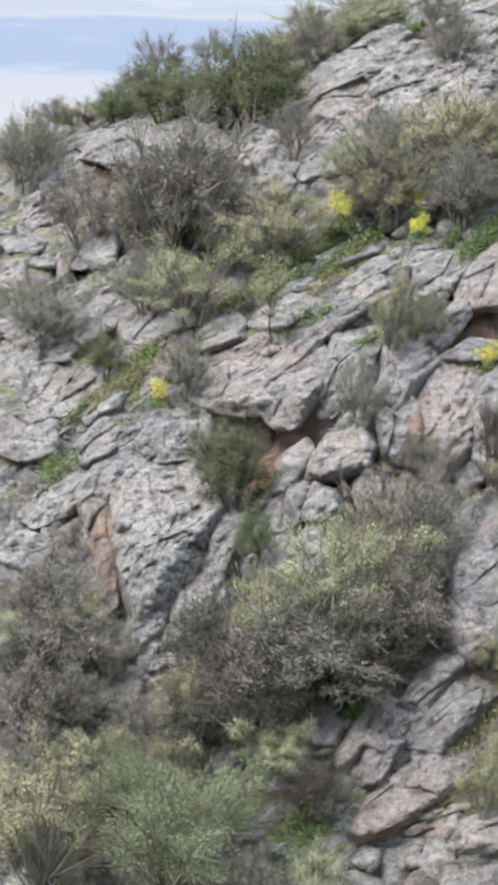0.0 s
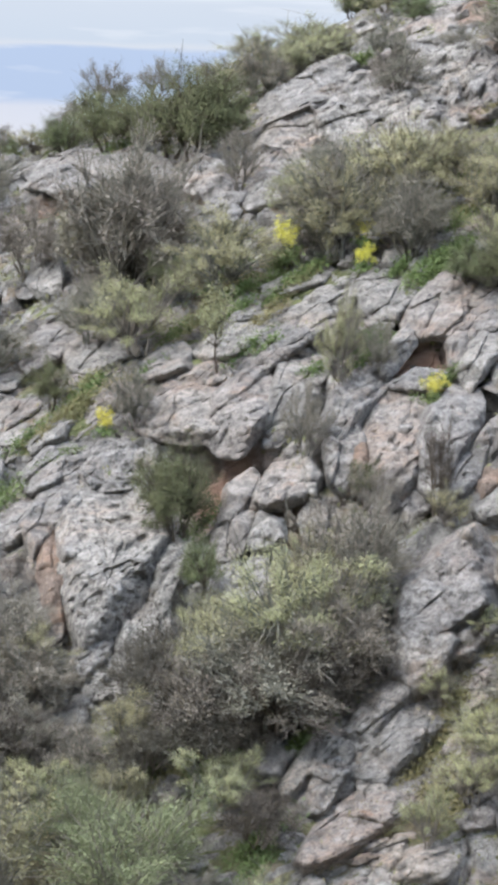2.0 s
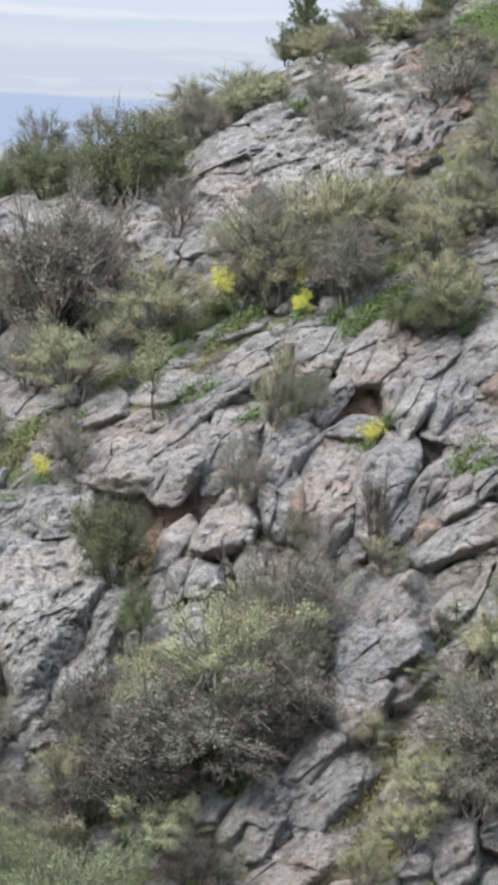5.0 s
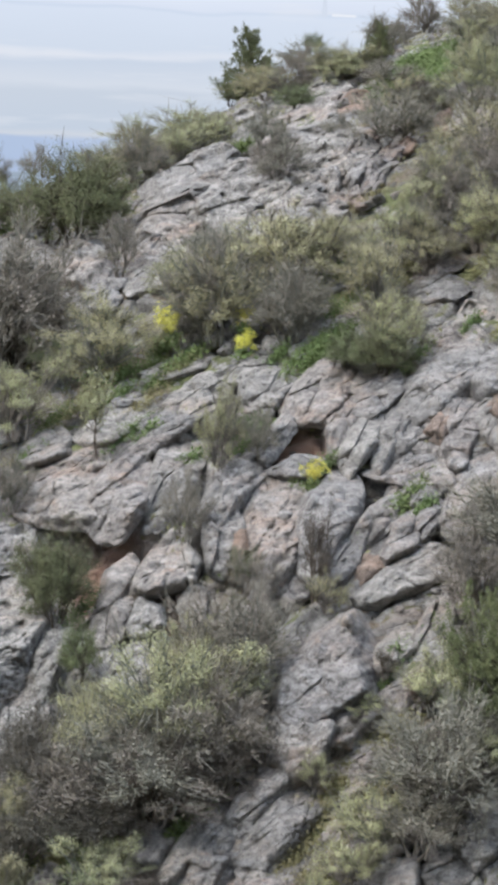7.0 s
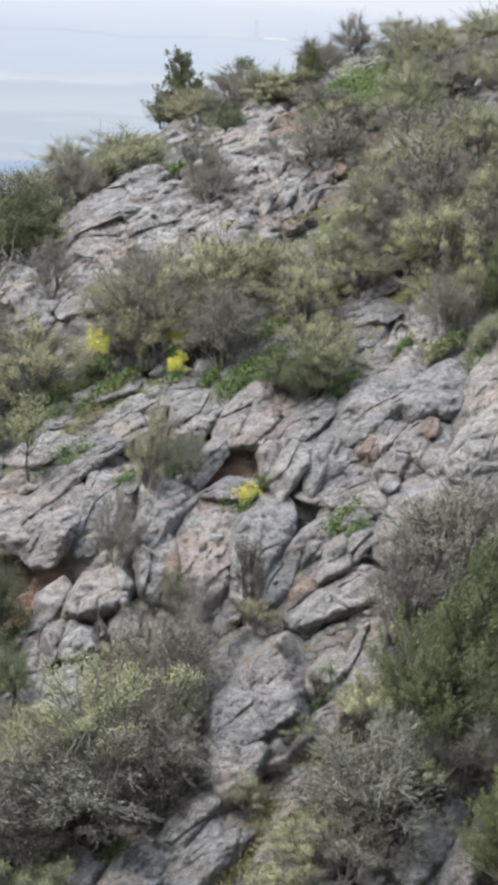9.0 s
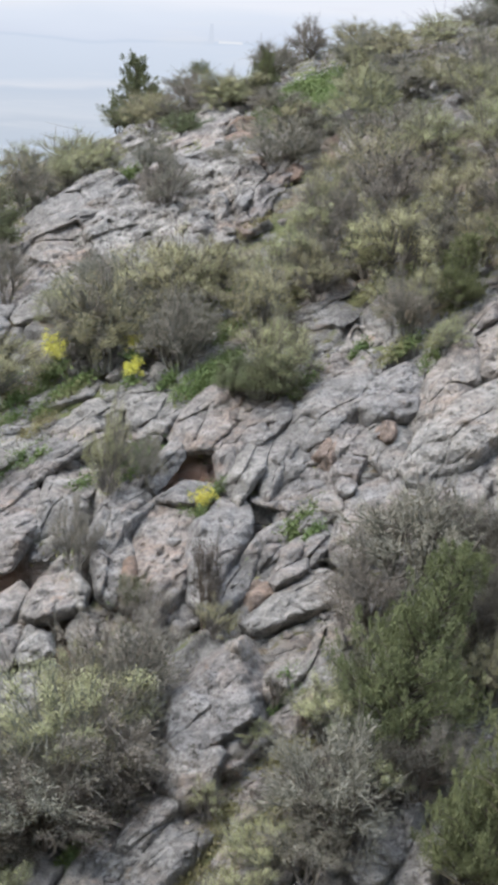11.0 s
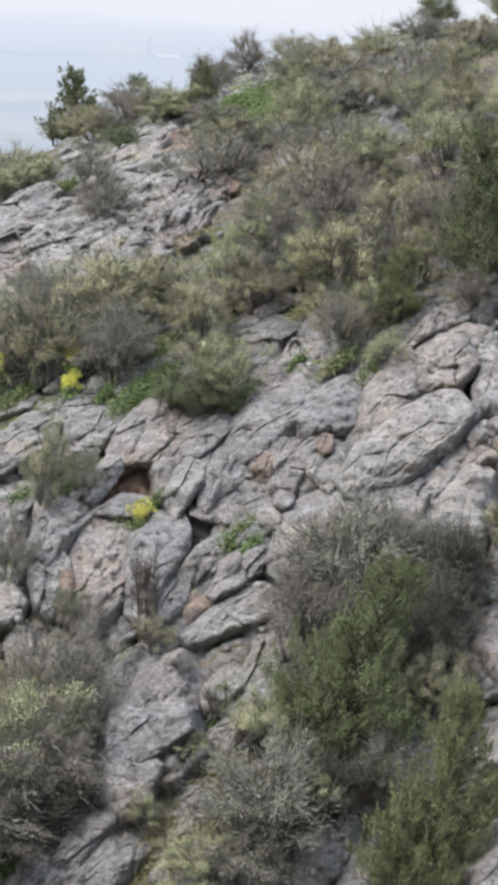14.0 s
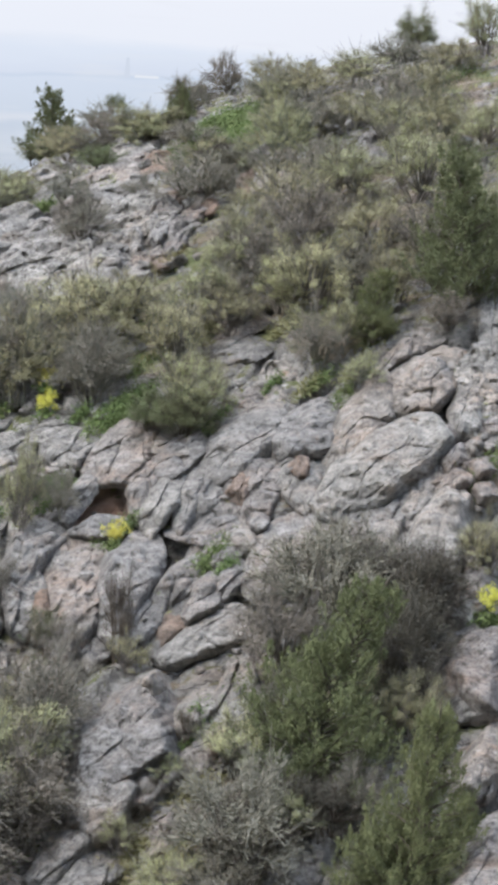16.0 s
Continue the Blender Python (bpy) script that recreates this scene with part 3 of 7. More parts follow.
limestone(2.64, 78.80, 0.1, 0.44, 0.32, 0.30, 5, WARM_ROCK)
limestone(2.91, 78.21, 0.1, 0.38, 0.27, 0.26, 27)
limestone(3.46, 78.27, 0.1, 0.38, 0.27, 0.26, 24)
limestone(3.24, 77.47, 0.1, 0.50, 0.36, 0.34, -2, WARM_ROCK)
limestone(4.13, 77.47, 0.1, 0.44, 0.32, 0.30, 13)
limestone(1.59, 76.71, 0.1, 0.38, 0.27, 0.26, 28)
limestone(2.00, 76.59, 0.1, 0.38, 0.27, 0.26, 20, WARM_ROCK)
limestone(5.21, 77.19, 0.1, 0.38, 0.27, 0.26, 30)
limestone(5.69, 77.28, 0.1, 0.38, 0.27, 0.26, 27)
limestone(6.44, 77.22, 0.1, 0.38, 0.27, 0.26, -6, WARM_ROCK)
limestone(6.99, 77.28, 0.1, 0.38, 0.27, 0.26, 28)
limestone(4.24, 76.51, 0.1, 0.38, 0.27, 0.26, -10)
limestone(3.50, 76.88, 0.1, 0.44, 0.32, 0.30, 20, WARM_ROCK)
limestone(-4.15, 82.32, 0.1, 0.38, 0.27, 0.26, 6)
limestone(-3.60, 82.95, 0.1, 0.38, 0.27, 0.26, 25)
limestone(-3.57, 79.98, 0.1, 0.44, 0.32, 0.30, 4, WARM_ROCK)
limestone(-3.09, 78.79, 0.1, 0.38, 0.27, 0.26, 2)
limestone(6.54, 82.32, 0.1, 0.50, 0.36, 0.34, 35)
limestone(6.99, 82.50, 0.1, 0.44, 0.32, 0.30, 20, WARM_ROCK)
limestone(7.29, 82.60, 0.1, 0.38, 0.27, 0.26, 24)
limestone(6.65, 81.69, 0.1, 0.38, 0.27, 0.26, 25)
limestone(7.16, 81.83, 0.1, 0.38, 0.27, 0.26, 20, WARM_ROCK)
limestone(7.54, 82.05, 0.1, 0.38, 0.27, 0.26, 15)
limestone(7.72, 83.57, 0.1, 0.44, 0.32, 0.30, 30)
limestone(8.04, 83.88, 0.1, 0.38, 0.27, 0.26, -1, WARM_ROCK)
limestone(7.60, 84.93, 0.1, 0.38, 0.27, 0.26, 4)
limestone(7.13, 90.46, 0.1, 0.44, 0.32, 0.30, 30)
limestone(7.43, 89.01, 0.1, 0.38, 0.27, 0.26, -1, WARM_ROCK)
limestone(6.83, 89.51, 0.1, 0.38, 0.27, 0.26, 23)
limestone(3.29, 86.17, 0.1, 0.44, 0.32, 0.30, 14)
limestone(3.65, 85.33, 0.1, 0.38, 0.27, 0.26, -10, WARM_ROCK)
limestone(2.83, 85.50, 0.1, 0.44, 0.32, 0.30, 32)
limestone(2.51, 84.32, 0.1, 0.44, 0.32, 0.30, -6)
limestone(3.47, 84.41, 0.1, 0.38, 0.27, 0.26, 0, WARM_ROCK)
hewn_rock(-5.65, 94.15, 11.90, 0.12, 0.93, 0.51, 15, ((114, 0.3), (69, 0.42), (-29, 0.45), (-88, 0.3), (-161, 0.59)))
hewn_rock(-5.98, 89.34, 11.31, 0.15, 2.49, 1.37, 30, ((130, 0.44), (112, 0.34), (88, 0.83), (-56, 0.34), (-64, 0.32), (-106, 1.09)))
hewn_rock(-5.83, 85.51, 10.64, 0.23, 0.88, 0.88, 78, ((80, 0.54), (8, 0.5), (-68, 0.53), (-114, 0.53), (160, 0.48)), pits=1.0)
hewn_rock(-4.51, 80.96, 9.83, 0.12, 0.39, 0.34, 34, ((139, 0.21), (70, 0.24), (-31, 0.21), (-117, 0.23)))
hewn_rock(-5.44, 81.66, 9.72, 0.12, 0.66, 0.29, 2, ((119, 0.24), (69, 0.24), (-23, 0.35), (-99, 0.19)))
hewn_rock(-5.08, 78.06, 8.56, 0.12, 0.42, 0.49, 59, ((144, 0.21), (32, 0.3), (-29, 0.23), (-106, 0.29)))
hewn_rock(-4.88, 77.00, 8.23, 0.15, 0.91, 0.77, 36, ((151, 0.39), (124, 0.32), (43, 0.57), (-29, 0.39), (-81, 0.36)))
hewn_rock(-6.28, 83.72, 10.02, 0.12, 1.13, 0.6, -20, ((115, 0.46), (50, 0.32), (-86, 0.37), (-132, 0.36)))
hewn_rock(-6.32, 81.61, 9.38, 0.14, 0.66, 0.66, 34, ((115, 0.33), (29, 0.4), (-65, 0.3), (-173, 0.39)))
hewn_rock(-5.82, 77.10, 7.91, 0.2, 0.98, 1.4, 61, ((125, 0.52), (70, 0.8), (-29, 0.43), (-55, 0.52), (178, 0.52)))
hewn_rock(-5.29, 75.51, 7.40, 0.17, 1.51, 1.16, 39, ((133, 0.37), (105, 0.5), (-25, 0.56), (-50, 0.36), (-106, 0.75)))
hewn_rock(-4.43, 75.42, 7.66, 0.12, 1.16, 0.89, 39, ((130, 0.25), (106, 0.38), (-24, 0.45), (-53, 0.25), (-103, 0.6)), mat=WARM_ROCK)
hewn_rock(-4.60, 74.17, 7.03, 0.17, 1.68, 1.48, 41, ((133, 0.35), (122, 0.35), (54, 1.21), (-44, 0.35), (-52, 0.33), (-137, 1.11)))
hewn_rock(-5.31, 73.66, 6.53, 0.25, 1.27, 0.94, 0, ((122, 0.65), (70, 0.54), (7, 0.82), (-72, 0.54), (-106, 0.59), (178, 0.74)))
hewn_rock(-2.62, 75.60, 8.40, 0.12, 1.5, 1.09, 37, ((125, 0.25), (106, 0.44), (-36, 0.42), (-52, 0.26), (-110, 0.74)), mat=WARM_ROCK)
hewn_rock(-0.85, 73.94, 8.25, 0.12, 1.6, 1.2, 37, ((124, 0.22), (125, 0.21), (43, 1.12), (-47, 0.29), (-58, 0.25), (-119, 0.93)), mat=WARM_ROCK)
hewn_rock(-5.94, 78.87, 8.57, 0.15, 0.78, 0.64, 36, ((109, 0.32), (32, 0.55), (-47, 0.31), (-92, 0.42), (169, 0.42)))
hewn_rock(3.53, 87.03, 14.68, 0.18, 1.09, 0.93, 31, ((116, 0.38), (24, 0.65), (-59, 0.41), (-74, 0.42), (-164, 0.65)))
hewn_rock(2.43, 83.93, 13.42, 0.12, 0.68, 0.3, 1, ((124, 0.27), (76, 0.23), (-21, 0.36), (-100, 0.2)))
hewn_rock(4.59, 94.96, 16.36, 0.12, 0.56, 0.32, 21, ((117, 0.17), (-3, 0.28), (-89, 0.18)))
hewn_rock(0.12, 86.18, 13.10, 0.12, 0.85, 0.54, 28, ((120, 0.23), (54, 0.45), (-56, 0.23), (-119, 0.41)))
hewn_rock(-1.18, 72.06, 7.17, 0.13, 0.52, 0.78, 75, ((164, 0.31), (110, 0.42), (5, 0.33), (-47, 0.37), (-119, 0.47)))
hewn_rock(2.67, 68.45, 6.52, 0.15, 0.5, 0.84, 79, ((114, 0.45), (7, 0.33), (-36, 0.36), (-104, 0.5), (169, 0.3)))
hewn_rock(0.90, 67.56, 5.28, 0.12, 0.46, 0.8, 74, ((156, 0.23), (88, 0.51), (-15, 0.21), (-126, 0.45)))
hewn_rock(7.35, 74.71, 11.59, 0.12, 0.81, 0.54, 34, ((132, 0.21), (106, 0.24), (-36, 0.25), (-79, 0.24)))
hewn_rock(6.18, 67.82, 7.30, 0.12, 0.49, 0.68, 59, ((132, 0.25), (24, 0.36), (-38, 0.24), (-152, 0.34)))
hewn_rock(4.25, 74.26, 10.26, 0.12, 0.6, 0.33, -14, ((96, 0.25), (20, 0.3), (-92, 0.25), (-145, 0.29)))
hewn_rock(3.55, 78.22, 11.81, 0.12, 0.56, 0.28, 27, ((116, 0.13), (77, 0.26), (-61, 0.13), (-114, 0.28)))
hewn_rock(-1.19, 70.91, 6.53, 0.12, 0.71, 0.64, -51, ((88, 0.45), (36, 0.22), (-65, 0.52), (-106, 0.36), (-153, 0.24)))
hewn_rock(-4.00, 71.17, 5.70, 0.2, 2.08, 1.75, 37, ((124, 0.32), (128, 0.33), (106, 0.68), (-11, 0.95), (-69, 0.34), (-55, 0.27), (-143, 1.51)))
hewn_rock(-0.57, 66.93, 4.35, 0.12, 0.31, 1.1, 86, ((164, 0.24), (122, 0.48), (-2, 0.22), (-16, 0.24), (-161, 0.3)))
hewn_rock(-5.04, 69.98, 4.65, 0.16, 1.03, 0.71, 23, ((148, 0.46), (102, 0.4), (37, 0.56), (-55, 0.39), (-106, 0.46)))
hewn_rock(-4.59, 71.26, 5.51, 0.12, 0.59, 0.46, 39, ((133, 0.2), (54, 0.36), (-47, 0.21), (-106, 0.32)))
hewn_rock(-3.75, 68.14, 4.02, 0.18, 0.75, 0.63, 26, ((122, 0.4), (70, 0.43), (-16, 0.42), (-92, 0.4), (-164, 0.46)))
hewn_rock(-3.15, 67.83, 4.02, 0.15, 0.62, 0.75, -74, ((138, 0.41), (43, 0.39), (5, 0.35), (-92, 0.44), (-148, 0.36)), mat=WARM_ROCK)
hewn_rock(-4.92, 65.69, 2.01, 0.12, 0.49, 1.16, 73, ((137, 0.36), (32, 0.58), (-16, 0.27), (-53, 0.45), (178, 0.31)))
hewn_rock(-3.32, 62.98, 0.68, 0.12, 0.59, 0.77, 58, ((148, 0.18), (106, 0.39), (-20, 0.21), (-62, 0.27)))
hewn_rock(4.39, 61.97, 2.65, 0.13, 1.61, 1.01, 34, ((128, 0.3), (106, 0.39), (-29, 0.56), (-62, 0.29), (-93, 0.61)), mat=WARM_ROCK)
hewn_rock(7.73, 60.80, 2.95, 0.15, 0.99, 0.77, 42, ((137, 0.33), (114, 0.36), (32, 0.7), (-28, 0.36), (-93, 0.44)))
hewn_rock(2.12, 64.04, 3.34, 0.12, 0.59, 0.41, 30, ((125, 0.17), (115, 0.16), (-18, 0.3), (-65, 0.16), (-119, 0.37)))
hewn_rock(3.79, 61.71, 2.23, 0.12, 1.26, 1.15, 45, ((139, 0.3), (131, 0.23), (115, 0.45), (-33, 0.3), (-41, 0.26), (-92, 0.6)), mat=WARM_ROCK)
hewn_rock(2.25, 61.30, 1.38, 0.12, 0.57, 0.37, 36, ((128, 0.18), (102, 0.23), (-34, 0.2), (-96, 0.25)))
hewn_rock(2.64, 60.29, 0.77, 0.12, 0.45, 0.45, 53, ((151, 0.2), (88, 0.31), (-20, 0.22), (-74, 0.25)))
hewn_rock(2.31, 59.91, 0.37, 0.12, 1.13, 0.34, 6, ((109, 0.25), (97, 0.21), (-20, 0.48), (-95, 0.21)))
hewn_rock(1.03, 60.90, 0.66, 0.12, 0.57, 0.25, 13, ((115, 0.18), (74, 0.22), (-52, 0.21), (-105, 0.2)))
hewn_rock(3.60, 59.99, 0.88, 0.12, 0.42, 0.36, 44, ((133, 0.16), (65, 0.29), (-41, 0.16), (-117, 0.28)), mat=WARM_ROCK)
hewn_rock(6.85, 73.97, 11.06, 0.15, 1.34, 0.67, 15, ((137, 0.5), (107, 0.39), (57, 0.55), (-48, 0.52), (-88, 0.37), (-105, 0.48)))
hewn_rock(7.47, 71.55, 10.00, 0.17, 0.84, 0.84, 46, ((125, 0.34), (50, 0.61), (-37, 0.34), (-84, 0.46), (-174, 0.52)))
hewn_rock(7.38, 70.71, 9.51, 0.13, 1.54, 0.64, 17, ((118, 0.36), (95, 0.32), (-37, 0.57), (-75, 0.31), (-107, 0.5)))
hewn_rock(8.01, 74.61, 11.79, 0.12, 0.74, 0.67, 42, ((132, 0.26), (108, 0.31), (-13, 0.37), (-60, 0.28), (-120, 0.47)))
hewn_rock(8.56, 76.87, 13.06, 0.12, 1.46, 0.58, 20, ((118, 0.25), (91, 0.29), (-70, 0.18), (-68, 0.2), (-127, 0.64)))
hewn_rock(11.04, 70.00, 10.17, 0.19, 2.23, 1.43, 28, ((106, 0.42), (113, 0.43), (9, 1.41), (-39, 0.69), (-67, 0.62), (-93, 0.73), (-150, 1.24)))
hewn_rock(12.51, 75.59, 13.84, 0.12, 0.37, 0.23, 3, ((106, 0.18), (22, 0.22), (-88, 0.17), (-157, 0.24)))
hewn_rock(13.95, 72.84, 12.99, 0.3, 1.06, 1.2, 56, ((155, 0.6), (107, 0.66), (50, 0.79), (-3, 0.61), (-73, 0.66), (-112, 0.71), (-150, 0.79)), pits=1.0)
hewn_rock(13.30, 70.13, 11.20, 0.12, 0.48, 0.51, 53, ((141, 0.18), (47, 0.36), (-40, 0.19), (-112, 0.35)), mat=WARM_ROCK)
hewn_rock(12.54, 70.20, 11.00, 0.15, 0.83, 1.03, 56, ((153, 0.33), (127, 0.34), (42, 0.74), (-24, 0.33), (-43, 0.32), (-105, 0.63)))
hewn_rock(11.56, 68.81, 9.81, 0.12, 0.63, 0.5, 37, ((122, 0.2), (62, 0.38), (-50, 0.2), (-138, 0.38)), mat=WARM_ROCK)
hewn_rock(13.72, 70.75, 11.70, 0.12, 0.39, 0.32, 25, ((132, 0.2), (53, 0.22), (-48, 0.2), (-127, 0.22)), mat=WARM_ROCK)
hewn_rock(9.23, 61.42, 3.91, 0.12, 0.42, 0.46, 57, ((141, 0.16), (109, 0.27), (-24, 0.17), (-93, 0.28)))
hewn_rock(11.96, 66.04, 8.17, 0.12, 0.85, 0.85, 49, ((140, 0.23), (132, 0.23), (42, 0.65), (-34, 0.25), (-79, 0.38)))
hewn_rock(10.33, 85.48, 16.87, 0.12, 0.54, 0.54, 47, ((138, 0.2), (105, 0.28), (-17, 0.27), (-56, 0.21), (-120, 0.41)))
hewn_rock(14.45, 74.83, 14.16, 0.15, 0.55, 1.36, 84, ((172, 0.35), (125, 0.62), (11, 0.42), (-9, 0.36), (-72, 0.7), (-157, 0.54)))
hewn_rock(12.24, 89.80, 18.60, 0.12, 0.97, 0.36, 14, ((107, 0.21), (73, 0.31), (-64, 0.24), (-106, 0.28)))
hewn_rock(13.72, 92.13, 19.49, 0.12, 1.16, 0.3, 6, ((101, 0.2), (77, 0.25), (-75, 0.21), (-108, 0.27)))
hewn_rock(10.38, 84.31, 16.56, 0.12, 0.61, 0.41, 25, ((113, 0.2), (42, 0.36), (-64, 0.2), (-144, 0.35)))
hewn_rock(2.63, 88.48, 14.54, 0.59, 2.79, 1.94, 25, ((-178, 1.41), (-70, 0.44), (-61, 0.29), (-61, 0.29), (-31, 0.8), (69, 1.2), (111, 0.61), (122, 0.52), (133, 0.63)), rough=0.4)
hewn_rock(4.88, 86.54, 15.12, 0.51, 2.46, 1.20, 25, ((-167, 1.24), (-86, 0.52), (-67, 0.49), (3, 1.23), (92, 0.55), (122, 0.48)))
hewn_rock(5.65, 84.16, 14.80, 0.59, 2.37, 1.11, 20, ((-140, 1.02), (-86, 0.5), (-68, 0.54), (-3, 1.15), (92, 0.51), (128, 0.59)), pits=1)
hewn_rock(3.77, 84.29, 14.01, 0.51, 1.57, 1.21, 20, ((-158, 0.65), (-88, 0.59), (-14, 0.65), (81, 0.57), (124, 0.61)), pits=0.8)
hewn_rock(5.41, 82.12, 14.00, 0.59, 2.23, 0.96, 20, ((-94, 0.47), (-67, 0.51), (51, 0.64), (96, 0.43), (145, 0.7)), rough=0.2)
hewn_rock(2.17, 85.59, 13.89, 0.34, 1.90, 1.22, 20, ((-147, 0.85), (-85, 0.55), (-33, 0.71), (42, 0.82), (116, 0.31)), mat=WARM_ROCK, rough=1)
hewn_rock(1.61, 83.49, 12.79, 0.26, 1.27, 1.65, 40, ((-173, 0.53), (-83, 0.76), (-10, 0.51), (78, 0.75), (92, 0.83)))
hewn_rock(6.69, 86.29, 15.81, 0.59, 2.90, 1.29, 30, ((-125, 1.0), (-96, 0.63), (-66, 0.64), (-52, 0.74), (-6, 1.37), (94, 0.54), (114, 0.42), (115, 0.43)), pits=1)
hewn_rock(7.92, 85.57, 15.96, 0.26, 1.42, 1.30, 40, ((-85, 0.58), (-45, 0.35), (43, 0.66), (102, 0.57), (175, 0.65)), mat=WARM_ROCK, rough=1)
hewn_rock(6.03, 90.88, 16.59, 0.34, 3.64, 1.61, 25, ((-87, 0.72), (-72, 0.47), (-55, 0.63), (45, 1.64), (107, 0.34), (119, 0.18)), mat=WARM_ROCK, rough=1)
hewn_rock(6.82, 88.68, 16.38, 0.34, 2.74, 1.03, 25, ((-113, 0.85), (-76, 0.27), (-51, 0.55), (80, 0.65), (111, 0.18)))
hewn_rock(10.02, 85.94, 16.91, 0.35, 0.74, 0.82, 70, ((-100, 0.38), (-19, 0.26), (71, 0.38), (155, 0.2)), rough=0.2)
hewn_rock(10.53, 85.13, 16.88, 0.3, 0.71, 0.69, 60, ((-84, 0.31), (-18, 0.27), (69, 0.32), (153, 0.16)), rough=0.2)
hewn_rock(12.91, 85.75, 17.82, 0.4, 0.95, 0.91, 60, ((-149, 0.42), (-73, 0.37), (13, 0.41), (83, 0.44), (143, 0.36)), rough=0.3)
hewn_rock(9.62, 85.88, 16.77, 0.15, 0.53, 0.66, 40, ((-162, 0.22), (-83, 0.31), (13, 0.2), (119, 0.23)), mat=RUST_ROCK)
hewn_rock(-3.94, 88.72, 12.07, 0.5, 1.81, 0.70, 20, ((-96, 0.34), (-93, 0.33), (-52, 0.55), (51, 0.59), (95, 0.3), (125, 0.32)))
hewn_rock(-2.07, 87.64, 12.54, 0.42, 2.51, 0.67, 10, ((-147, 1.01), (-91, 0.33), (-77, 0.38), (45, 0.81), (88, 0.33), (104, 0.39)))
hewn_rock(-0.18, 84.89, 12.69, 0.4, 1.23, 0.85, 30, ((-118, 0.41), (-67, 0.36), (-7, 0.57), (80, 0.43), (131, 0.29)))
hewn_rock(0.44, 83.09, 12.44, 0.35, 1.12, 0.71, 60, ((-130, 0.41), (-83, 0.33), (-2, 0.56), (71, 0.33), (128, 0.29)))
hewn_rock(0.35, 81.70, 11.90, 0.3, 1.13, 0.62, 30, ((-149, 0.48), (-88, 0.29), (-37, 0.34), (79, 0.3), (118, 0.27)))
hewn_rock(-4.15, 91.19, 12.24, 0.25, 2.97, 1.15, 20, ((-99, 0.7), (-69, 0.24), (-54, 0.4), (98, 0.35), (111, 0.24), (126, 0.49)))
hewn_rock(-4.01, 81.36, 10.17, 0.45, 0.86, 1.05, 70, ((-136, 0.44), (-94, 0.5), (9, 0.34), (95, 0.5), (167, 0.37)), rough=0.3, face=-0.15, cuts=3)
hewn_rock(-2.38, 76.75, 8.94, 0.3, 1.69, 1.09, 30, ((-164, 0.82), (-99, 0.57), (-56, 0.36), (28, 0.81), (98, 0.45), (131, 0.53)))
hewn_rock(-3.65, 77.82, 8.91, 0.25, 1.82, 1.37, 35, ((-143, 0.85), (-61, 0.33), (-29, 0.48), (87, 0.7), (129, 0.42)))
hewn_rock(-0.84, 75.39, 8.98, 0.25, 1.29, 0.95, 30, ((-119, 0.59), (-70, 0.32), (-8, 0.57), (105, 0.29), (135, 0.24)))
hewn_rock(-2.06, 74.69, 8.12, 0.3, 2.37, 2.19, 42, ((-152, 1.43), (-49, 0.13), (61, 1.33), (126, 0.43), (144, 0.47)), mat=WARM_ROCK, rough=0.5)
hewn_rock(-3.30, 74.41, 7.57, 0.25, 1.47, 1.64, 42, ((-178, 0.74), (-60, 0.34), (-28, 0.26), (113, 0.46), (140, 0.3)))
hewn_rock(-3.27, 72.86, 6.87, 0.3, 1.57, 1.67, 40, ((-178, 0.8), (-68, 0.48), (-49, 0.35), (-9, 0.65), (113, 0.45), (137, 0.29)))
hewn_rock(-2.02, 72.25, 6.98, 0.3, 1.28, 1.21, 30, ((-148, 0.57), (-77, 0.52), (2, 0.63), (73, 0.6), (133, 0.4)), pits=0.5)
hewn_rock(-3.16, 71.45, 6.00, 0.35, 1.57, 2.02, 45, ((-150, 0.89), (-35, 0.21), (52, 1.08), (132, 0.43), (146, 0.42)))
hewn_rock(-0.32, 73.09, 8.22, 0.5, 2.27, 1.46, 32, ((-93, 0.74), (-88, 0.72), (-57, 0.87), (-13, 0.98), (72, 0.9), (120, 0.3), (135, 0.32)), mat=WARM_ROCK, rough=0.4)
hewn_rock(1.05, 72.52, 8.24, 0.75, 1.51, 1.96, 50, ((-125, 1.02), (-86, 0.95), (-32, 0.52), (-10, 0.6), (79, 1.0), (127, 0.66), (173, 0.66)), mat=WARM_ROCK, pits=0.4, rough=0.5)
hewn_rock(2.31, 73.02, 8.83, 0.5, 1.42, 2.66, 62, ((-136, 1.21), (-36, 0.46), (-19, 0.44), (28, 0.97), (120, 0.96), (162, 0.47), (168, 0.49)), rough=0.5)
hewn_rock(1.87, 74.61, 9.60, 0.35, 2.63, 1.78, 35, ((-98, 0.96), (-51, 0.33), (53, 1.29), (121, 0.28), (136, 0.41)), rough=0.4)
hewn_rock(0.24, 74.41, 8.86, 0.3, 2.58, 1.29, 32, ((-104, 0.82), (-65, 0.24), (-53, 0.27), (88, 0.67), (116, 0.18), (121, 0.2)), mat=WARM_ROCK)
hewn_rock(0.83, 75.48, 9.61, 0.25, 2.07, 1.17, 32, ((-83, 0.46), (-54, 0.36), (47, 0.94), (112, 0.26), (134, 0.3)))
hewn_rock(2.90, 75.66, 10.50, 0.25, 1.79, 1.24, 35, ((-103, 0.67), (-57, 0.36), (-21, 0.61), (112, 0.24), (130, 0.21)))
hewn_rock(1.05, 76.54, 10.17, 0.2, 1.48, 0.98, 28, ((-119, 0.65), (-63, 0.23), (-27, 0.44), (109, 0.22), (126, 0.17)))
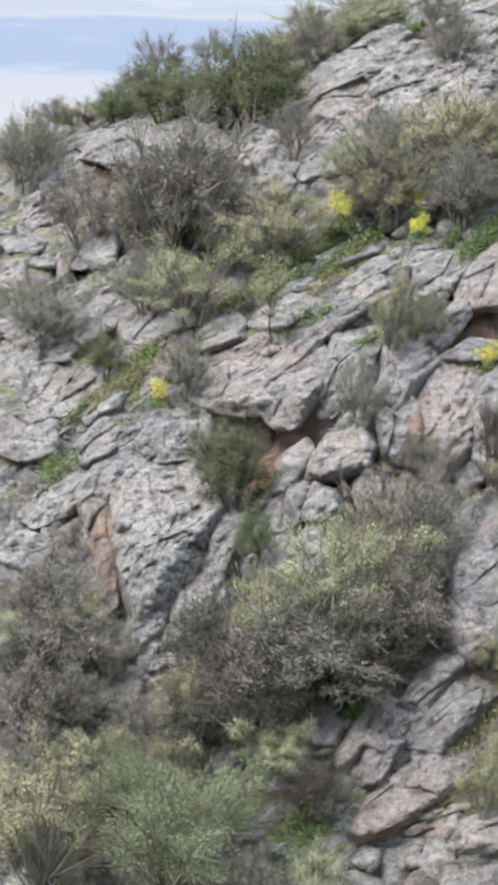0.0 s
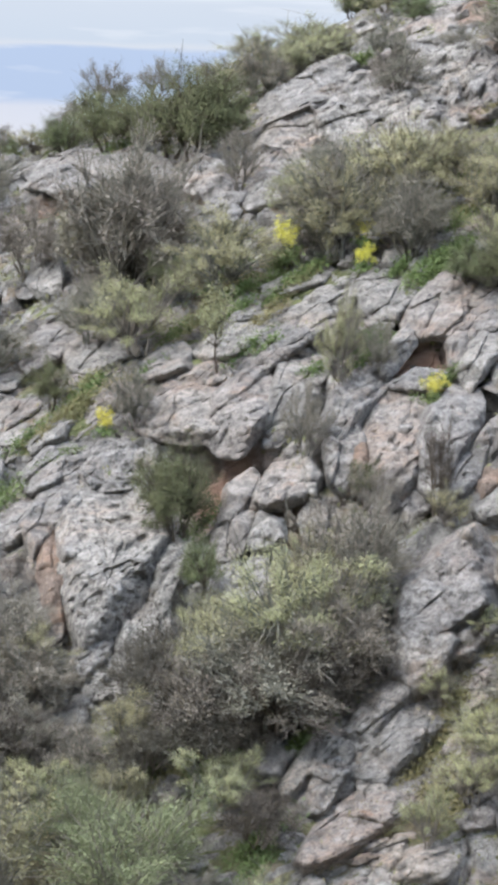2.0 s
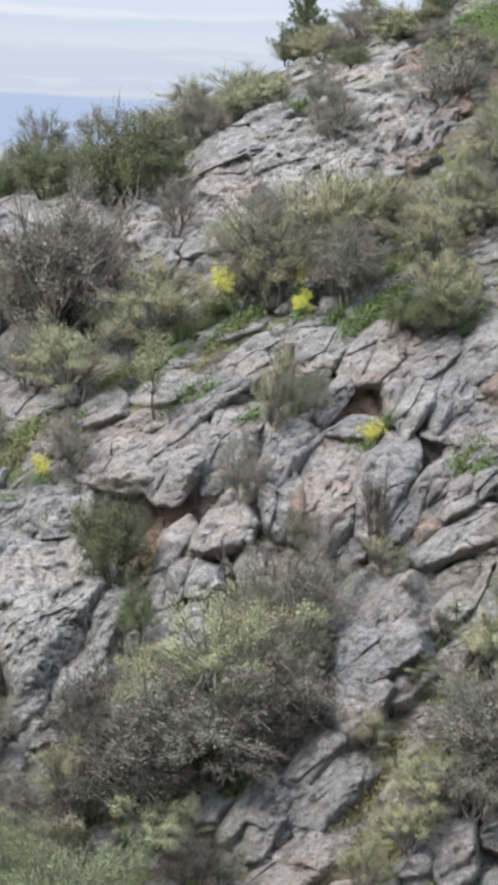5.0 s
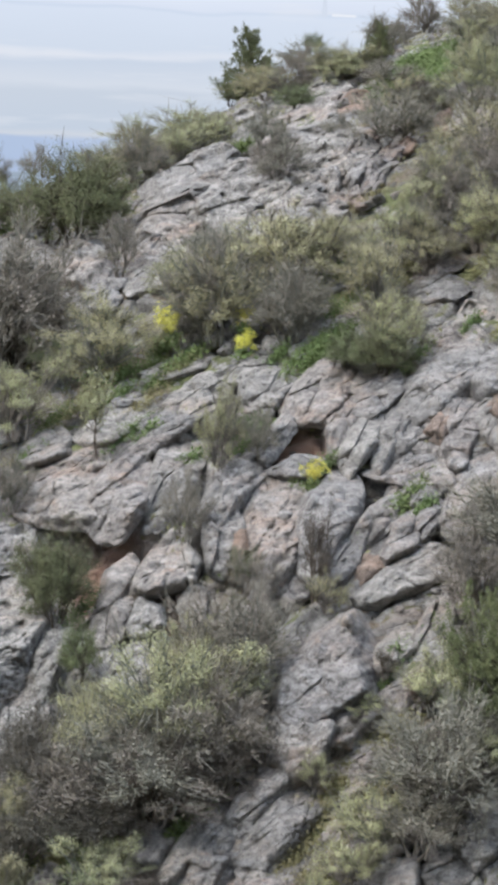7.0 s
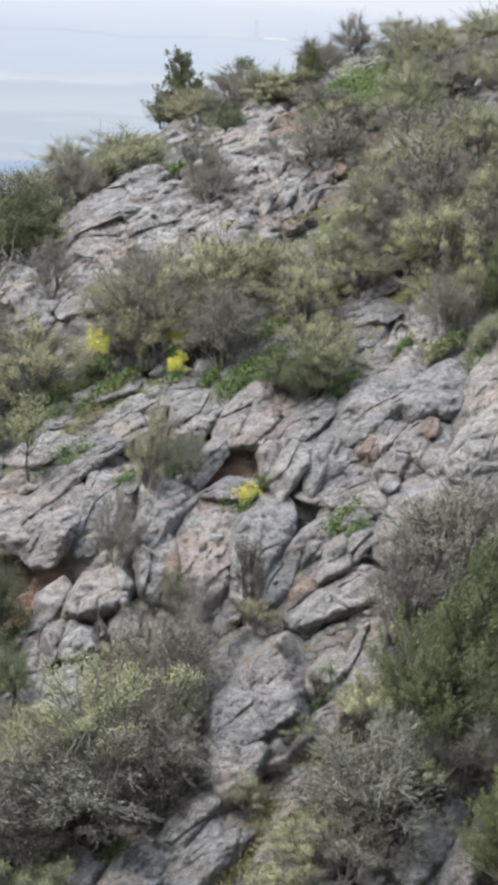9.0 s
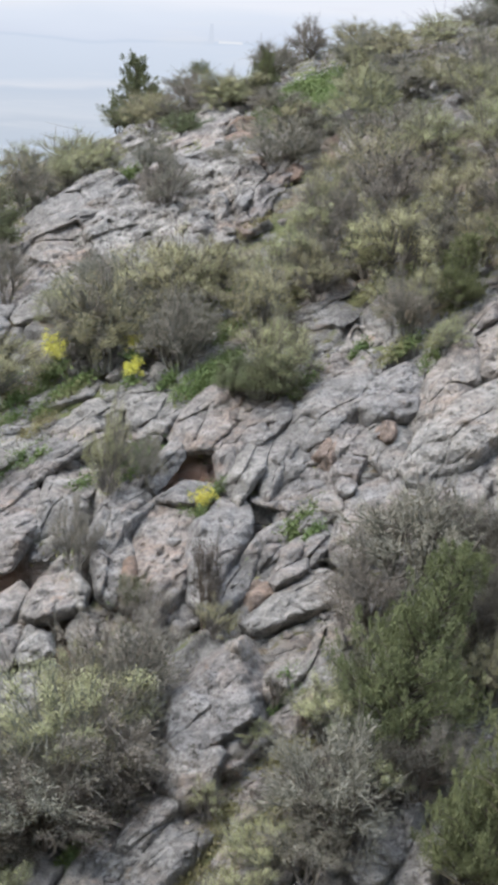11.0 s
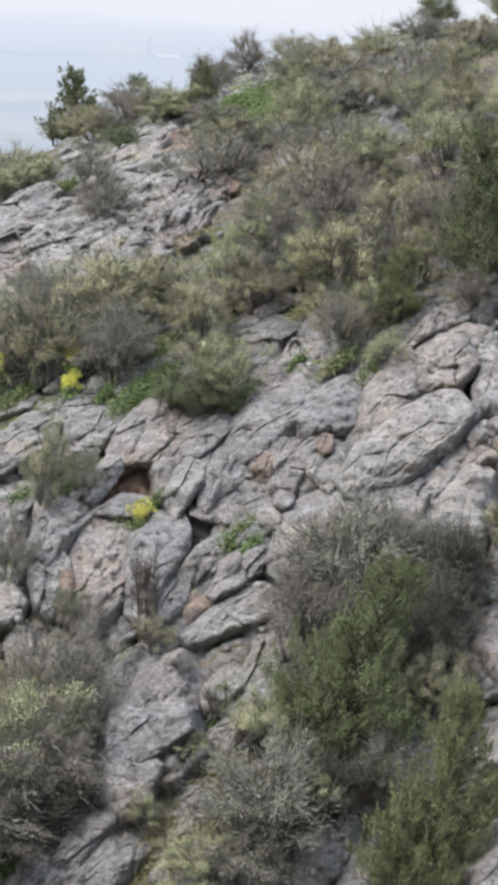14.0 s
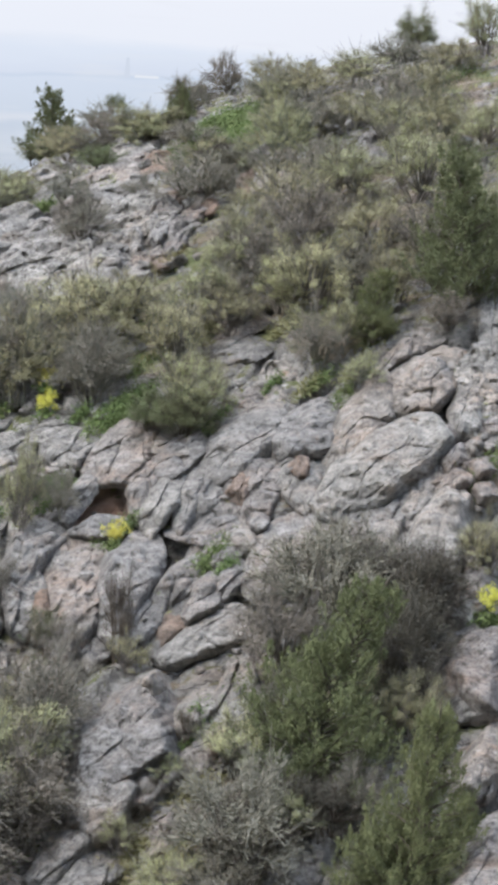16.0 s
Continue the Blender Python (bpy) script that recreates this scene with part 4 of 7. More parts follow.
hewn_rock(2.34, 77.04, 10.90, 0.2, 1.77, 0.82, 22, ((-101, 0.47), (-69, 0.23), (-35, 0.49), (109, 0.1), (117, 0.12)))
hewn_rock(3.63, 77.77, 11.67, 0.2, 1.06, 0.57, 25, ((-106, 0.27), (-50, 0.24), (47, 0.45), (115, 0.11)))
hewn_rock(4.70, 76.67, 11.54, 0.25, 0.51, 0.47, 20, ((-163, 0.23), (-62, 0.13), (15, 0.24), (114, 0.14)))
hewn_rock(5.73, 76.69, 11.91, 0.2, 1.08, 0.73, 28, ((-151, 0.52), (-61, 0.13), (-42, 0.15), (102, 0.25), (119, 0.18)))
hewn_rock(5.52, 76.14, 11.62, 0.2, 0.97, 0.71, 28, ((-125, 0.41), (-54, 0.16), (41, 0.47), (123, 0.13)))
hewn_rock(4.13, 75.98, 11.06, 0.2, 1.57, 0.83, 28, ((-99, 0.43), (-47, 0.24), (106, 0.18), (118, 0.09)))
hewn_rock(4.49, 74.97, 10.67, 0.3, 1.27, 0.85, 35, ((-166, 0.61), (-87, 0.4), (-32, 0.37), (78, 0.44), (119, 0.33)))
hewn_rock(5.60, 74.14, 10.84, 0.35, 1.63, 1.78, 45, ((-104, 0.95), (-83, 0.84), (-34, 0.69), (-14, 0.68), (35, 0.92), (129, 0.37), (138, 0.33), (157, 0.45)), mat=WARM_ROCK, rough=0.4, face=0.1, cuts=4)
hewn_rock(5.02, 71.76, 9.26, 0.25, 1.37, 0.50, 25, ((-93, 0.25), (-74, 0.22), (-5, 0.66), (94, 0.2), (123, 0.18)))
hewn_rock(4.54, 73.04, 9.78, 0.45, 0.90, 1.24, 50, ((-106, 0.63), (-36, 0.27), (6, 0.47), (138, 0.12), (148, 0.1)))
hewn_rock(6.10, 72.91, 10.18, 0.3, 0.71, 1.40, 60, ((-169, 0.31), (-58, 0.49), (-6, 0.31), (53, 0.52), (149, 0.41)), mat=WARM_ROCK)
hewn_rock(3.66, 71.68, 8.55, 0.5, 1.50, 1.87, 48, ((-145, 0.87), (-34, 0.19), (-33, 0.19), (66, 1.03), (128, 0.49), (152, 0.46)), rough=0.4)
hewn_rock(4.47, 69.82, 7.81, 0.6, 1.31, 3.20, 68, ((-171, 0.67), (-98, 1.59), (-31, 0.75), (-17, 0.61), (-2, 0.61), (26, 1.05), (94, 1.56), (153, 0.92), (179, 0.65)), mat=WARM_ROCK, pits=1, rough=0.5)
hewn_rock(3.36, 70.19, 7.75, 0.5, 0.85, 1.48, 70, ((-168, 0.4), (-101, 0.73), (-34, 0.43), (4, 0.42), (69, 0.67), (152, 0.41)), pits=0.6)
hewn_rock(6.87, 73.40, 10.85, 0.3, 1.37, 1.19, 40, ((-95, 0.6), (-46, 0.42), (23, 0.66), (126, 0.21), (147, 0.28)))
hewn_rock(6.44, 72.09, 9.89, 0.4, 0.94, 1.56, 55, ((-136, 0.66), (-37, 0.34), (-5, 0.4), (107, 0.61), (161, 0.29)))
hewn_rock(7.20, 72.05, 10.06, 0.35, 0.86, 1.73, 58, ((-151, 0.61), (-28, 0.22), (-20, 0.2), (47, 0.74), (133, 0.52), (171, 0.35)))
hewn_rock(8.44, 73.07, 11.15, 0.6, 2.04, 1.96, 42, ((-124, 1.19), (-64, 0.59), (-41, 0.48), (-13, 0.78), (103, 0.73), (132, 0.53), (160, 0.71)), rough=0.25, cuts=3)
hewn_rock(9.74, 72.96, 11.58, 0.5, 1.56, 1.39, 35, ((-123, 0.74), (-74, 0.59), (-6, 0.73), (49, 0.82), (120, 0.38), (145, 0.42)), rough=0.25)
hewn_rock(8.51, 74.57, 11.93, 0.3, 1.06, 0.71, 35, ((-88, 0.33), (-57, 0.21), (48, 0.43), (111, 0.24), (160, 0.37)), mat=WARM_ROCK)
hewn_rock(9.28, 75.00, 12.40, 0.25, 1.08, 1.11, 45, ((-117, 0.51), (-46, 0.37), (10, 0.53), (99, 0.48), (150, 0.32)), mat=WARM_ROCK)
hewn_rock(8.50, 71.68, 10.46, 0.45, 1.59, 1.97, 50, ((-150, 0.94), (-69, 0.74), (-23, 0.61), (37, 0.83), (136, 0.47), (149, 0.43)), mat=WARM_ROCK)
hewn_rock(9.60, 71.23, 10.51, 0.4, 1.04, 1.29, 60, ((-164, 0.38), (-134, 0.39), (-35, 0.46), (7, 0.51), (103, 0.53)))
hewn_rock(10.99, 72.44, 11.81, 0.6, 1.58, 2.46, 55, ((-78, 1.04), (-54, 0.69), (-35, 0.56), (3, 0.8), (49, 1.21), (142, 0.42), (161, 0.4), (165, 0.44)), mat=WARM_ROCK, rough=0.25, face=-0.12)
hewn_rock(11.39, 71.02, 11.02, 0.95, 3.17, 2.35, 35, ((-96, 1.25), (-65, 0.71), (-54, 0.66), (-36, 0.87), (24, 1.73), (92, 1.12), (115, 0.74), (138, 0.72), (152, 0.87)), rough=0.25, face=-0.25, cuts=3)
hewn_rock(12.54, 73.26, 12.63, 0.6, 1.62, 1.31, 40, ((-161, 0.73), (-95, 0.64), (-40, 0.56), (32, 0.74), (92, 0.64), (126, 0.57)), mat=WARM_ROCK, pits=1, face=-0.12)
hewn_rock(12.23, 74.45, 13.19, 0.4, 1.15, 1.29, 50, ((-88, 0.62), (-40, 0.33), (-12, 0.43), (104, 0.49), (142, 0.24), (156, 0.27)), mat=WARM_ROCK, rough=1, face=-0.12)
hewn_rock(13.18, 74.09, 13.34, 0.35, 1.08, 0.46, 15, ((-106, 0.19), (-54, 0.25), (67, 0.29), (110, 0.15)), mat=WARM_ROCK, face=-0.12)
hewn_rock(12.77, 75.01, 13.66, 0.3, 0.96, 0.48, 20, ((-108, 0.2), (-54, 0.24), (66, 0.24), (119, 0.18)), mat=WARM_ROCK)
hewn_rock(13.48, 72.08, 12.44, 0.5, 0.75, 1.54, 60, ((-163, 0.43), (-75, 0.69), (6, 0.31), (132, 0.42), (161, 0.28)), pits=0.5)
hewn_rock(12.98, 70.48, 11.29, 0.35, 0.72, 0.75, 35, ((-145, 0.28), (-55, 0.26), (27, 0.29), (124, 0.23)), mat=WARM_ROCK)
hewn_rock(12.85, 69.84, 10.87, 0.35, 1.01, 0.61, 35, ((-132, 0.43), (-77, 0.23), (-20, 0.37), (98, 0.23), (128, 0.22)), mat=WARM_ROCK, face=-0.12)
hewn_rock(12.43, 68.56, 9.93, 0.7, 1.29, 1.83, 55, ((-73, 0.69), (-35, 0.36), (-13, 0.43), (86, 0.92), (150, 0.34), (166, 0.41)), rough=0.2, face=-0.12)
hewn_rock(11.72, 69.53, 10.28, 0.3, 0.68, 0.80, 50, ((-143, 0.29), (-41, 0.22), (39, 0.3), (137, 0.23)))
hewn_rock(11.09, 68.87, 9.67, 0.2, 0.86, 0.85, 40, ((-140, 0.44), (-61, 0.26), (-15, 0.3), (106, 0.29), (142, 0.23)), mat=WARM_ROCK, face=-0.12)
hewn_rock(3.64, 71.92, 8.79, 0.5, 1.63, 1.97, 52, ((-92, 1.0), (-31, 0.25), (79, 1.04), (138, 0.39), (162, 0.48)), rough=0.4)
hewn_rock(5.68, 69.73, 8.19, 0.75, 1.44, 2.71, 55, ((-173, 0.71), (-122, 1.27), (-25, 0.38), (-10, 0.54), (51, 1.22), (133, 0.81), (159, 0.68)), rough=0.15, cuts=3)
hewn_rock(5.83, 68.61, 7.65, 0.4, 1.03, 1.44, 65, ((-102, 0.73), (-35, 0.33), (-8, 0.4), (94, 0.68), (165, 0.34)))
hewn_rock(6.65, 69.31, 8.40, 0.4, 0.96, 1.31, 52, ((-125, 0.53), (-34, 0.37), (-7, 0.4), (119, 0.33), (148, 0.24)))
hewn_rock(7.15, 67.66, 7.58, 0.45, 2.21, 1.45, 35, ((-112, 0.95), (-69, 0.41), (-63, 0.4), (-10, 0.98), (76, 0.86), (123, 0.24), (129, 0.24)), rough=0.3)
hewn_rock(7.51, 68.89, 8.35, 0.4, 1.43, 1.60, 48, ((-62, 0.37), (-30, 0.29), (65, 0.89), (131, 0.35), (163, 0.46)))
hewn_rock(7.77, 69.96, 9.22, 0.3, 1.25, 0.94, 35, ((-82, 0.38), (-53, 0.31), (21, 0.62), (123, 0.14), (142, 0.21)))
hewn_rock(8.96, 69.34, 9.21, 0.55, 1.55, 2.12, 55, ((-138, 1.14), (-61, 0.64), (-38, 0.44), (-5, 0.68), (95, 0.99), (139, 0.51), (166, 0.55)), rough=0.3)
hewn_rock(9.82, 69.68, 9.72, 0.3, 0.65, 0.89, 70, ((-151, 0.32), (-72, 0.39), (3, 0.31), (78, 0.39), (169, 0.31)), mat=WARM_ROCK)
hewn_rock(6.53, 68.34, 7.68, 0.25, 0.60, 0.90, 60, ((-163, 0.28), (-48, 0.23), (-10, 0.22), (114, 0.29), (131, 0.24)), mat=RUST_ROCK)
hewn_rock(7.73, 66.16, 6.74, 0.35, 0.80, 1.27, 55, ((-150, 0.5), (-44, 0.29), (-7, 0.33), (111, 0.45), (153, 0.23)))
hewn_rock(6.86, 65.92, 6.26, 0.35, 1.08, 1.25, 45, ((-133, 0.58), (-42, 0.28), (-10, 0.43), (116, 0.32), (140, 0.23)))
hewn_rock(7.37, 64.93, 5.76, 0.4, 1.56, 1.48, 42, ((-126, 0.7), (-46, 0.42), (-7, 0.68), (111, 0.42), (133, 0.32)), mat=WARM_ROCK)
hewn_rock(5.45, 65.88, 5.62, 1.0, 2.01, 2.83, 40, ((-179, 1.01), (-77, 1.16), (-54, 0.89), (5, 0.97), (20, 1.05), (115, 1.02), (132, 0.78), (140, 0.74), (169, 0.86)), rough=0.2, face=0.15, cuts=1)
hewn_rock(4.67, 64.34, 4.43, 0.6, 0.79, 1.40, 65, ((-83, 0.64), (-25, 0.34), (22, 0.38), (116, 0.57), (174, 0.32)), rough=0.3)
hewn_rock(3.99, 63.39, 3.47, 0.55, 1.42, 1.56, 45, ((-173, 0.76), (-65, 0.41), (-40, 0.3), (-2, 0.68), (97, 0.69), (136, 0.36), (150, 0.38)), rough=0.3)
hewn_rock(4.41, 62.77, 3.26, 0.45, 1.86, 2.03, 48, ((-98, 1.03), (-39, 0.51), (-32, 0.49), (30, 1.09), (123, 0.48), (139, 0.29), (150, 0.35)), rough=0.4)
hewn_rock(2.97, 62.90, 2.83, 0.35, 0.93, 1.31, 55, ((-111, 0.57), (-30, 0.43), (15, 0.43), (120, 0.43), (166, 0.34)))
hewn_rock(6.10, 63.46, 4.34, 0.3, 2.05, 2.26, 42, ((-157, 1.09), (-49, 0.4), (-41, 0.33), (43, 1.21), (133, 0.43)), mat=WARM_ROCK, rough=0.3)
hewn_rock(5.91, 61.97, 3.22, 0.2, 2.11, 1.66, 42, ((-102, 0.82), (-55, 0.68), (-1, 1.04), (100, 0.63), (142, 0.45)), mat=WARM_ROCK, rough=0.3)
hewn_rock(11.89, 60.27, 3.92, 0.7, 1.88, 1.42, 40, ((-89, 0.69), (4, 0.89), (91, 0.69), (125, 0.53), (161, 0.65)), mat=WARM_ROCK, rough=0.2)
hewn_rock(8.35, 61.26, 3.58, 0.35, 0.65, 1.15, 60, ((-99, 0.52), (-2, 0.32), (39, 0.33), (165, 0.19)))
hewn_rock(8.93, 61.72, 4.11, 0.4, 0.92, 1.55, 70, ((-83, 0.71), (-19, 0.34), (43, 0.54), (163, 0.22)))
hewn_rock(9.21, 60.86, 3.53, 0.3, 0.76, 1.03, 60, ((-98, 0.47), (-5, 0.35), (58, 0.45), (157, 0.18)), mat=WARM_ROCK)
hewn_rock(12.31, 65.28, 7.74, 0.4, 1.11, 1.40, 40, ((-146, 0.46), (-57, 0.54), (4, 0.54), (113, 0.45), (133, 0.37)), mat=WARM_ROCK)
hewn_rock(12.76, 66.57, 8.88, 0.4, 0.89, 1.26, 50, ((-88, 0.62), (-36, 0.35), (20, 0.42), (138, 0.26), (165, 0.27)))
hewn_rock(12.41, 64.32, 7.16, 0.35, 1.00, 1.10, 40, ((-131, 0.48), (-77, 0.52), (4, 0.47), (101, 0.45), (160, 0.4)))
hewn_rock(12.25, 62.49, 5.77, 0.35, 1.05, 1.08, 40, ((-135, 0.51), (-79, 0.5), (4, 0.5), (92, 0.53), (151, 0.36)), mat=WARM_ROCK)
hewn_rock(-1.77, 69.18, 5.05, 1.1, 2.32, 3.89, 78, ((-161, 1.17), (-51, 1.14), (-33, 0.84), (-21, 0.82), (33, 1.39), (51, 1.57), (94, 1.93), (149, 1.46), (177, 1.15)), pits=1, rough=0.25, face=0.3, cuts=2)
hewn_rock(-2.66, 69.81, 5.37, 1.15, 0.69, 0.88, 80, ((-103, 0.41), (-30, 0.29), (25, 0.32), (110, 0.37), (178, 0.33)), pits=0.4, rough=0.2)
hewn_rock(-3.00, 68.98, 4.75, 0.5, 0.74, 2.95, 100, ((-162, 0.3), (-33, 0.94), (6, 0.26), (36, 0.77), (169, 0.4)), mat=RUST_ROCK, rough=0.9)
hewn_rock(-0.44, 68.40, 5.22, 0.55, 0.91, 1.77, 65, ((-142, 0.67), (-27, 0.26), (-17, 0.24), (55, 0.81), (134, 0.54), (168, 0.34)), pits=0.8)
hewn_rock(-1.09, 66.97, 4.19, 0.5, 0.90, 1.29, 80, ((-112, 0.57), (-32, 0.4), (15, 0.43), (110, 0.51), (168, 0.35)), pits=0.6)
hewn_rock(-2.06, 66.79, 3.72, 0.5, 0.83, 1.10, 70, ((-141, 0.49), (-50, 0.3), (-19, 0.27), (76, 0.48), (168, 0.35)), pits=0.8)
hewn_rock(-1.61, 65.86, 3.30, 0.45, 1.21, 1.25, 60, ((-99, 0.63), (-48, 0.41), (39, 0.47), (124, 0.46), (173, 0.53)), pits=1)
hewn_rock(-2.36, 65.45, 2.73, 0.3, 0.58, 0.75, 70, ((-75, 0.29), (-4, 0.26), (80, 0.37), (160, 0.14)))
hewn_rock(-2.84, 65.31, 2.41, 0.3, 0.93, 0.67, 10, ((-144, 0.32), (-66, 0.25), (14, 0.43), (87, 0.33), (120, 0.32)))
hewn_rock(2.02, 69.77, 7.09, 0.6, 1.39, 1.19, 62, ((-90, 0.59), (-68, 0.43), (-40, 0.49), (28, 0.65), (107, 0.44), (155, 0.37)), mat=WARM_ROCK, rough=0.4)
hewn_rock(1.60, 68.60, 6.21, 0.45, 0.81, 0.79, 50, ((-88, 0.38), (-59, 0.32), (13, 0.36), (70, 0.34), (158, 0.23)))
hewn_rock(0.94, 69.40, 6.51, 0.45, 0.98, 2.09, 65, ((-75, 0.89), (-16, 0.42), (-3, 0.43), (131, 0.48), (168, 0.26)), mat=WARM_ROCK, rough=1)
hewn_rock(1.48, 67.46, 5.38, 0.45, 1.58, 1.47, 58, ((-98, 0.76), (-49, 0.4), (-22, 0.46), (97, 0.63), (128, 0.4), (153, 0.41)), rough=0.4)
hewn_rock(2.53, 69.86, 7.22, 0.6, 0.54, 0.86, 75, ((-141, 0.16), (-16, 0.25), (34, 0.24), (144, 0.26)))
hewn_rock(1.79, 63.19, 2.65, 0.45, 0.81, 1.14, 60, ((-77, 0.46), (-29, 0.33), (13, 0.41), (128, 0.27), (163, 0.22)), rough=0.2)
hewn_rock(1.36, 63.82, 2.95, 0.35, 0.46, 0.66, 50, ((-68, 0.22), (-5, 0.2), (131, 0.1), (166, 0.14)), rough=0.2)
hewn_rock(2.44, 62.79, 2.64, 0.35, 0.95, 1.58, 58, ((-72, 0.61), (-35, 0.25), (-7, 0.37), (144, 0.08), (153, 0.08)))
hewn_rock(3.88, 61.37, 2.00, 0.35, 3.23, 2.62, 38, ((-69, 0.64), (-52, 0.35), (-46, 0.38), (32, 1.92), (123, 0.3), (151, 0.79)), mat=WARM_ROCK, rough=0.4)
hewn_rock(2.80, 62.40, 2.43, 0.45, 1.02, 1.50, 62, ((-86, 0.71), (-28, 0.39), (23, 0.52), (136, 0.35), (162, 0.26)), rough=0.4)
hewn_rock(4.53, 60.28, 1.48, 0.35, 1.93, 1.03, 35, ((-88, 0.48), (-23, 0.84), (38, 0.84), (102, 0.36), (138, 0.38)), mat=WARM_ROCK)
hewn_rock(-0.37, 63.11, 1.78, 0.3, 1.14, 0.70, 30, ((-108, 0.3), (-39, 0.3), (73, 0.38), (124, 0.21)), mat=WARM_ROCK)
hewn_rock(6.68, 60.62, 2.51, 0.35, 0.79, 1.46, 55, ((-139, 0.56), (-63, 0.61), (6, 0.35), (135, 0.33), (161, 0.25)))
hewn_rock(5.84, 60.89, 2.30, 0.3, 0.77, 0.82, 40, ((-159, 0.38), (-76, 0.34), (-8, 0.34), (78, 0.39), (147, 0.29)), mat=WARM_ROCK)
hewn_rock(3.73, 69.61, 7.54, 0.6, 0.39, 1.05, 80, ((-108, 0.48), (-18, 0.22), (9, 0.17), (105, 0.48), (179, 0.19)), mat=RUST_ROCK, rough=0.8)
hewn_rock(9.57, 71.81, 10.81, 0.5, 0.51, 0.58, 60, ((-121, 0.17), (-13, 0.21), (70, 0.25), (152, 0.21)), mat=RUST_ROCK)
hewn_rock(8.24, 71.66, 10.29, 0.5, 0.57, 0.65, 60, ((-114, 0.25), (-18, 0.21), (66, 0.3), (147, 0.16)), mat=RUST_ROCK)
hewn_rock(13.47, 70.72, 11.58, 0.6, 0.49, 0.39, 30, ((-124, 0.15), (-39, 0.14), (64, 0.18), (130, 0.15)), mat=WARM_ROCK)
hewn_rock(13.04, 70.48, 11.30, 0.6, 0.59, 0.46, 40, ((-136, 0.2), (-55, 0.15), (53, 0.19), (124, 0.18)), mat=WARM_ROCK)
hewn_rock(13.53, 70.05, 11.22, 0.6, 0.50, 0.45, 20, ((-146, 0.18), (-62, 0.17), (32, 0.18), (117, 0.16)), mat=WARM_ROCK)
hewn_rock(12.99, 69.84, 10.90, 0.6, 0.55, 0.47, 30, ((-143, 0.19), (-54, 0.15), (47, 0.2), (120, 0.18)), mat=WARM_ROCK)
hewn_rock(13.52, 69.29, 10.75, 0.6, 0.55, 0.49, 30, ((-150, 0.19), (-63, 0.18), (35, 0.19), (113, 0.2)), mat=WARM_ROCK)
hewn_rock(13.98, 71.14, 12.01, 0.6, 0.58, 0.53, 30, ((-148, 0.19), (-67, 0.22), (30, 0.19), (112, 0.22)), mat=WARM_ROCK)
hewn_rock(12.78, 69.29, 10.50, 0.6, 0.52, 0.48, 30, ((-146, 0.17), (-56, 0.17), (38, 0.19), (118, 0.19)), mat=WARM_ROCK)
hewn_rock(12.65, 64.75, 7.52, 0.8, 1.33, 1.89, 50, ((-155, 0.6), (-128, 0.71), (-82, 0.95), (6, 0.58), (110, 0.72), (134, 0.62), (154, 0.59)), mat=WARM_ROCK, rough=0.3, cuts=3)
hewn_rock(12.45, 62.64, 6.07, 0.8, 1.14, 1.76, 55, ((-107, 0.85), (-40, 0.54), (13, 0.52), (142, 0.28), (158, 0.27)), mat=WARM_ROCK, rough=0.2)
hewn_rock(8.72, 77.86, 13.55, 0.25, 1.34, 0.80, 25, ((-120, 0.52), (-64, 0.21), (-13, 0.56), (107, 0.18), (121, 0.16)), mat=WARM_ROCK)
hewn_rock(8.78, 76.60, 13.04, 0.25, 1.54, 0.67, 22, ((-80, 0.2), (-47, 0.28), (107, 0.1), (120, 0.09)), rough=0.3)
hewn_rock(9.11, 78.73, 14.06, 0.25, 0.74, 0.42, 30, ((-101, 0.19), (-36, 0.21), (81, 0.21), (131, 0.15)))
hewn_rock(12.19, 76.66, 14.23, 0.3, 0.60, 0.39, 30, ((-120, 0.17), (-49, 0.14), (64, 0.19), (123, 0.14)), rough=0.2)
hewn_rock(6.04, 78.42, 12.81, 0.25, 0.70, 0.40, 20, ((-109, 0.18), (-49, 0.16), (71, 0.21), (123, 0.13)))
hewn_rock(3.66, 79.38, 12.32, 0.2, 0.78, 0.43, 20, ((-110, 0.21), (-54, 0.16), (66, 0.24), (122, 0.13)))
hewn_rock(5.72, 78.70, 12.81, 0.25, 0.63, 0.41, 20, ((-133, 0.21), (-61, 0.13), (40, 0.26), (113, 0.12)), rough=0.2)
hewn_rock(5.98, 66.59, 6.43, 1.25, 0.67, 0.96, 70, ((-112, 0.36), (-13, 0.34), (20, 0.3), (117, 0.37), (171, 0.29)), rough=0.15, face=0.1, cuts=0)
hewn_rock(12.01, 69.43, 10.33, 0.35, 0.56, 0.90, 45, ((-158, 0.28), (-61, 0.33), (-3, 0.26), (62, 0.37), (157, 0.23)), mat=WARM_ROCK)
hewn_rock(12.26, 60.50, 4.32, 1.3, 2.09, 2.58, 55, ((-155, 1.25), (-89, 1.27), (4, 0.96), (107, 0.98), (139, 0.64), (155, 0.64)), mat=WARM_ROCK, rough=0.2, face=0.3, cuts=2)
hewn_rock(8.55, 61.77, 3.82, 0.45, 1.32, 2.06, 62, ((-133, 0.87), (-38, 0.5), (-23, 0.4), (26, 0.82), (119, 0.71), (143, 0.45), (157, 0.38)), rough=0.4)
hewn_rock(4.74, 68.26, 7.04, 0.3, 0.56, 0.76, 60, ((-148, 0.21), (-42, 0.24), (32, 0.21), (138, 0.25)))
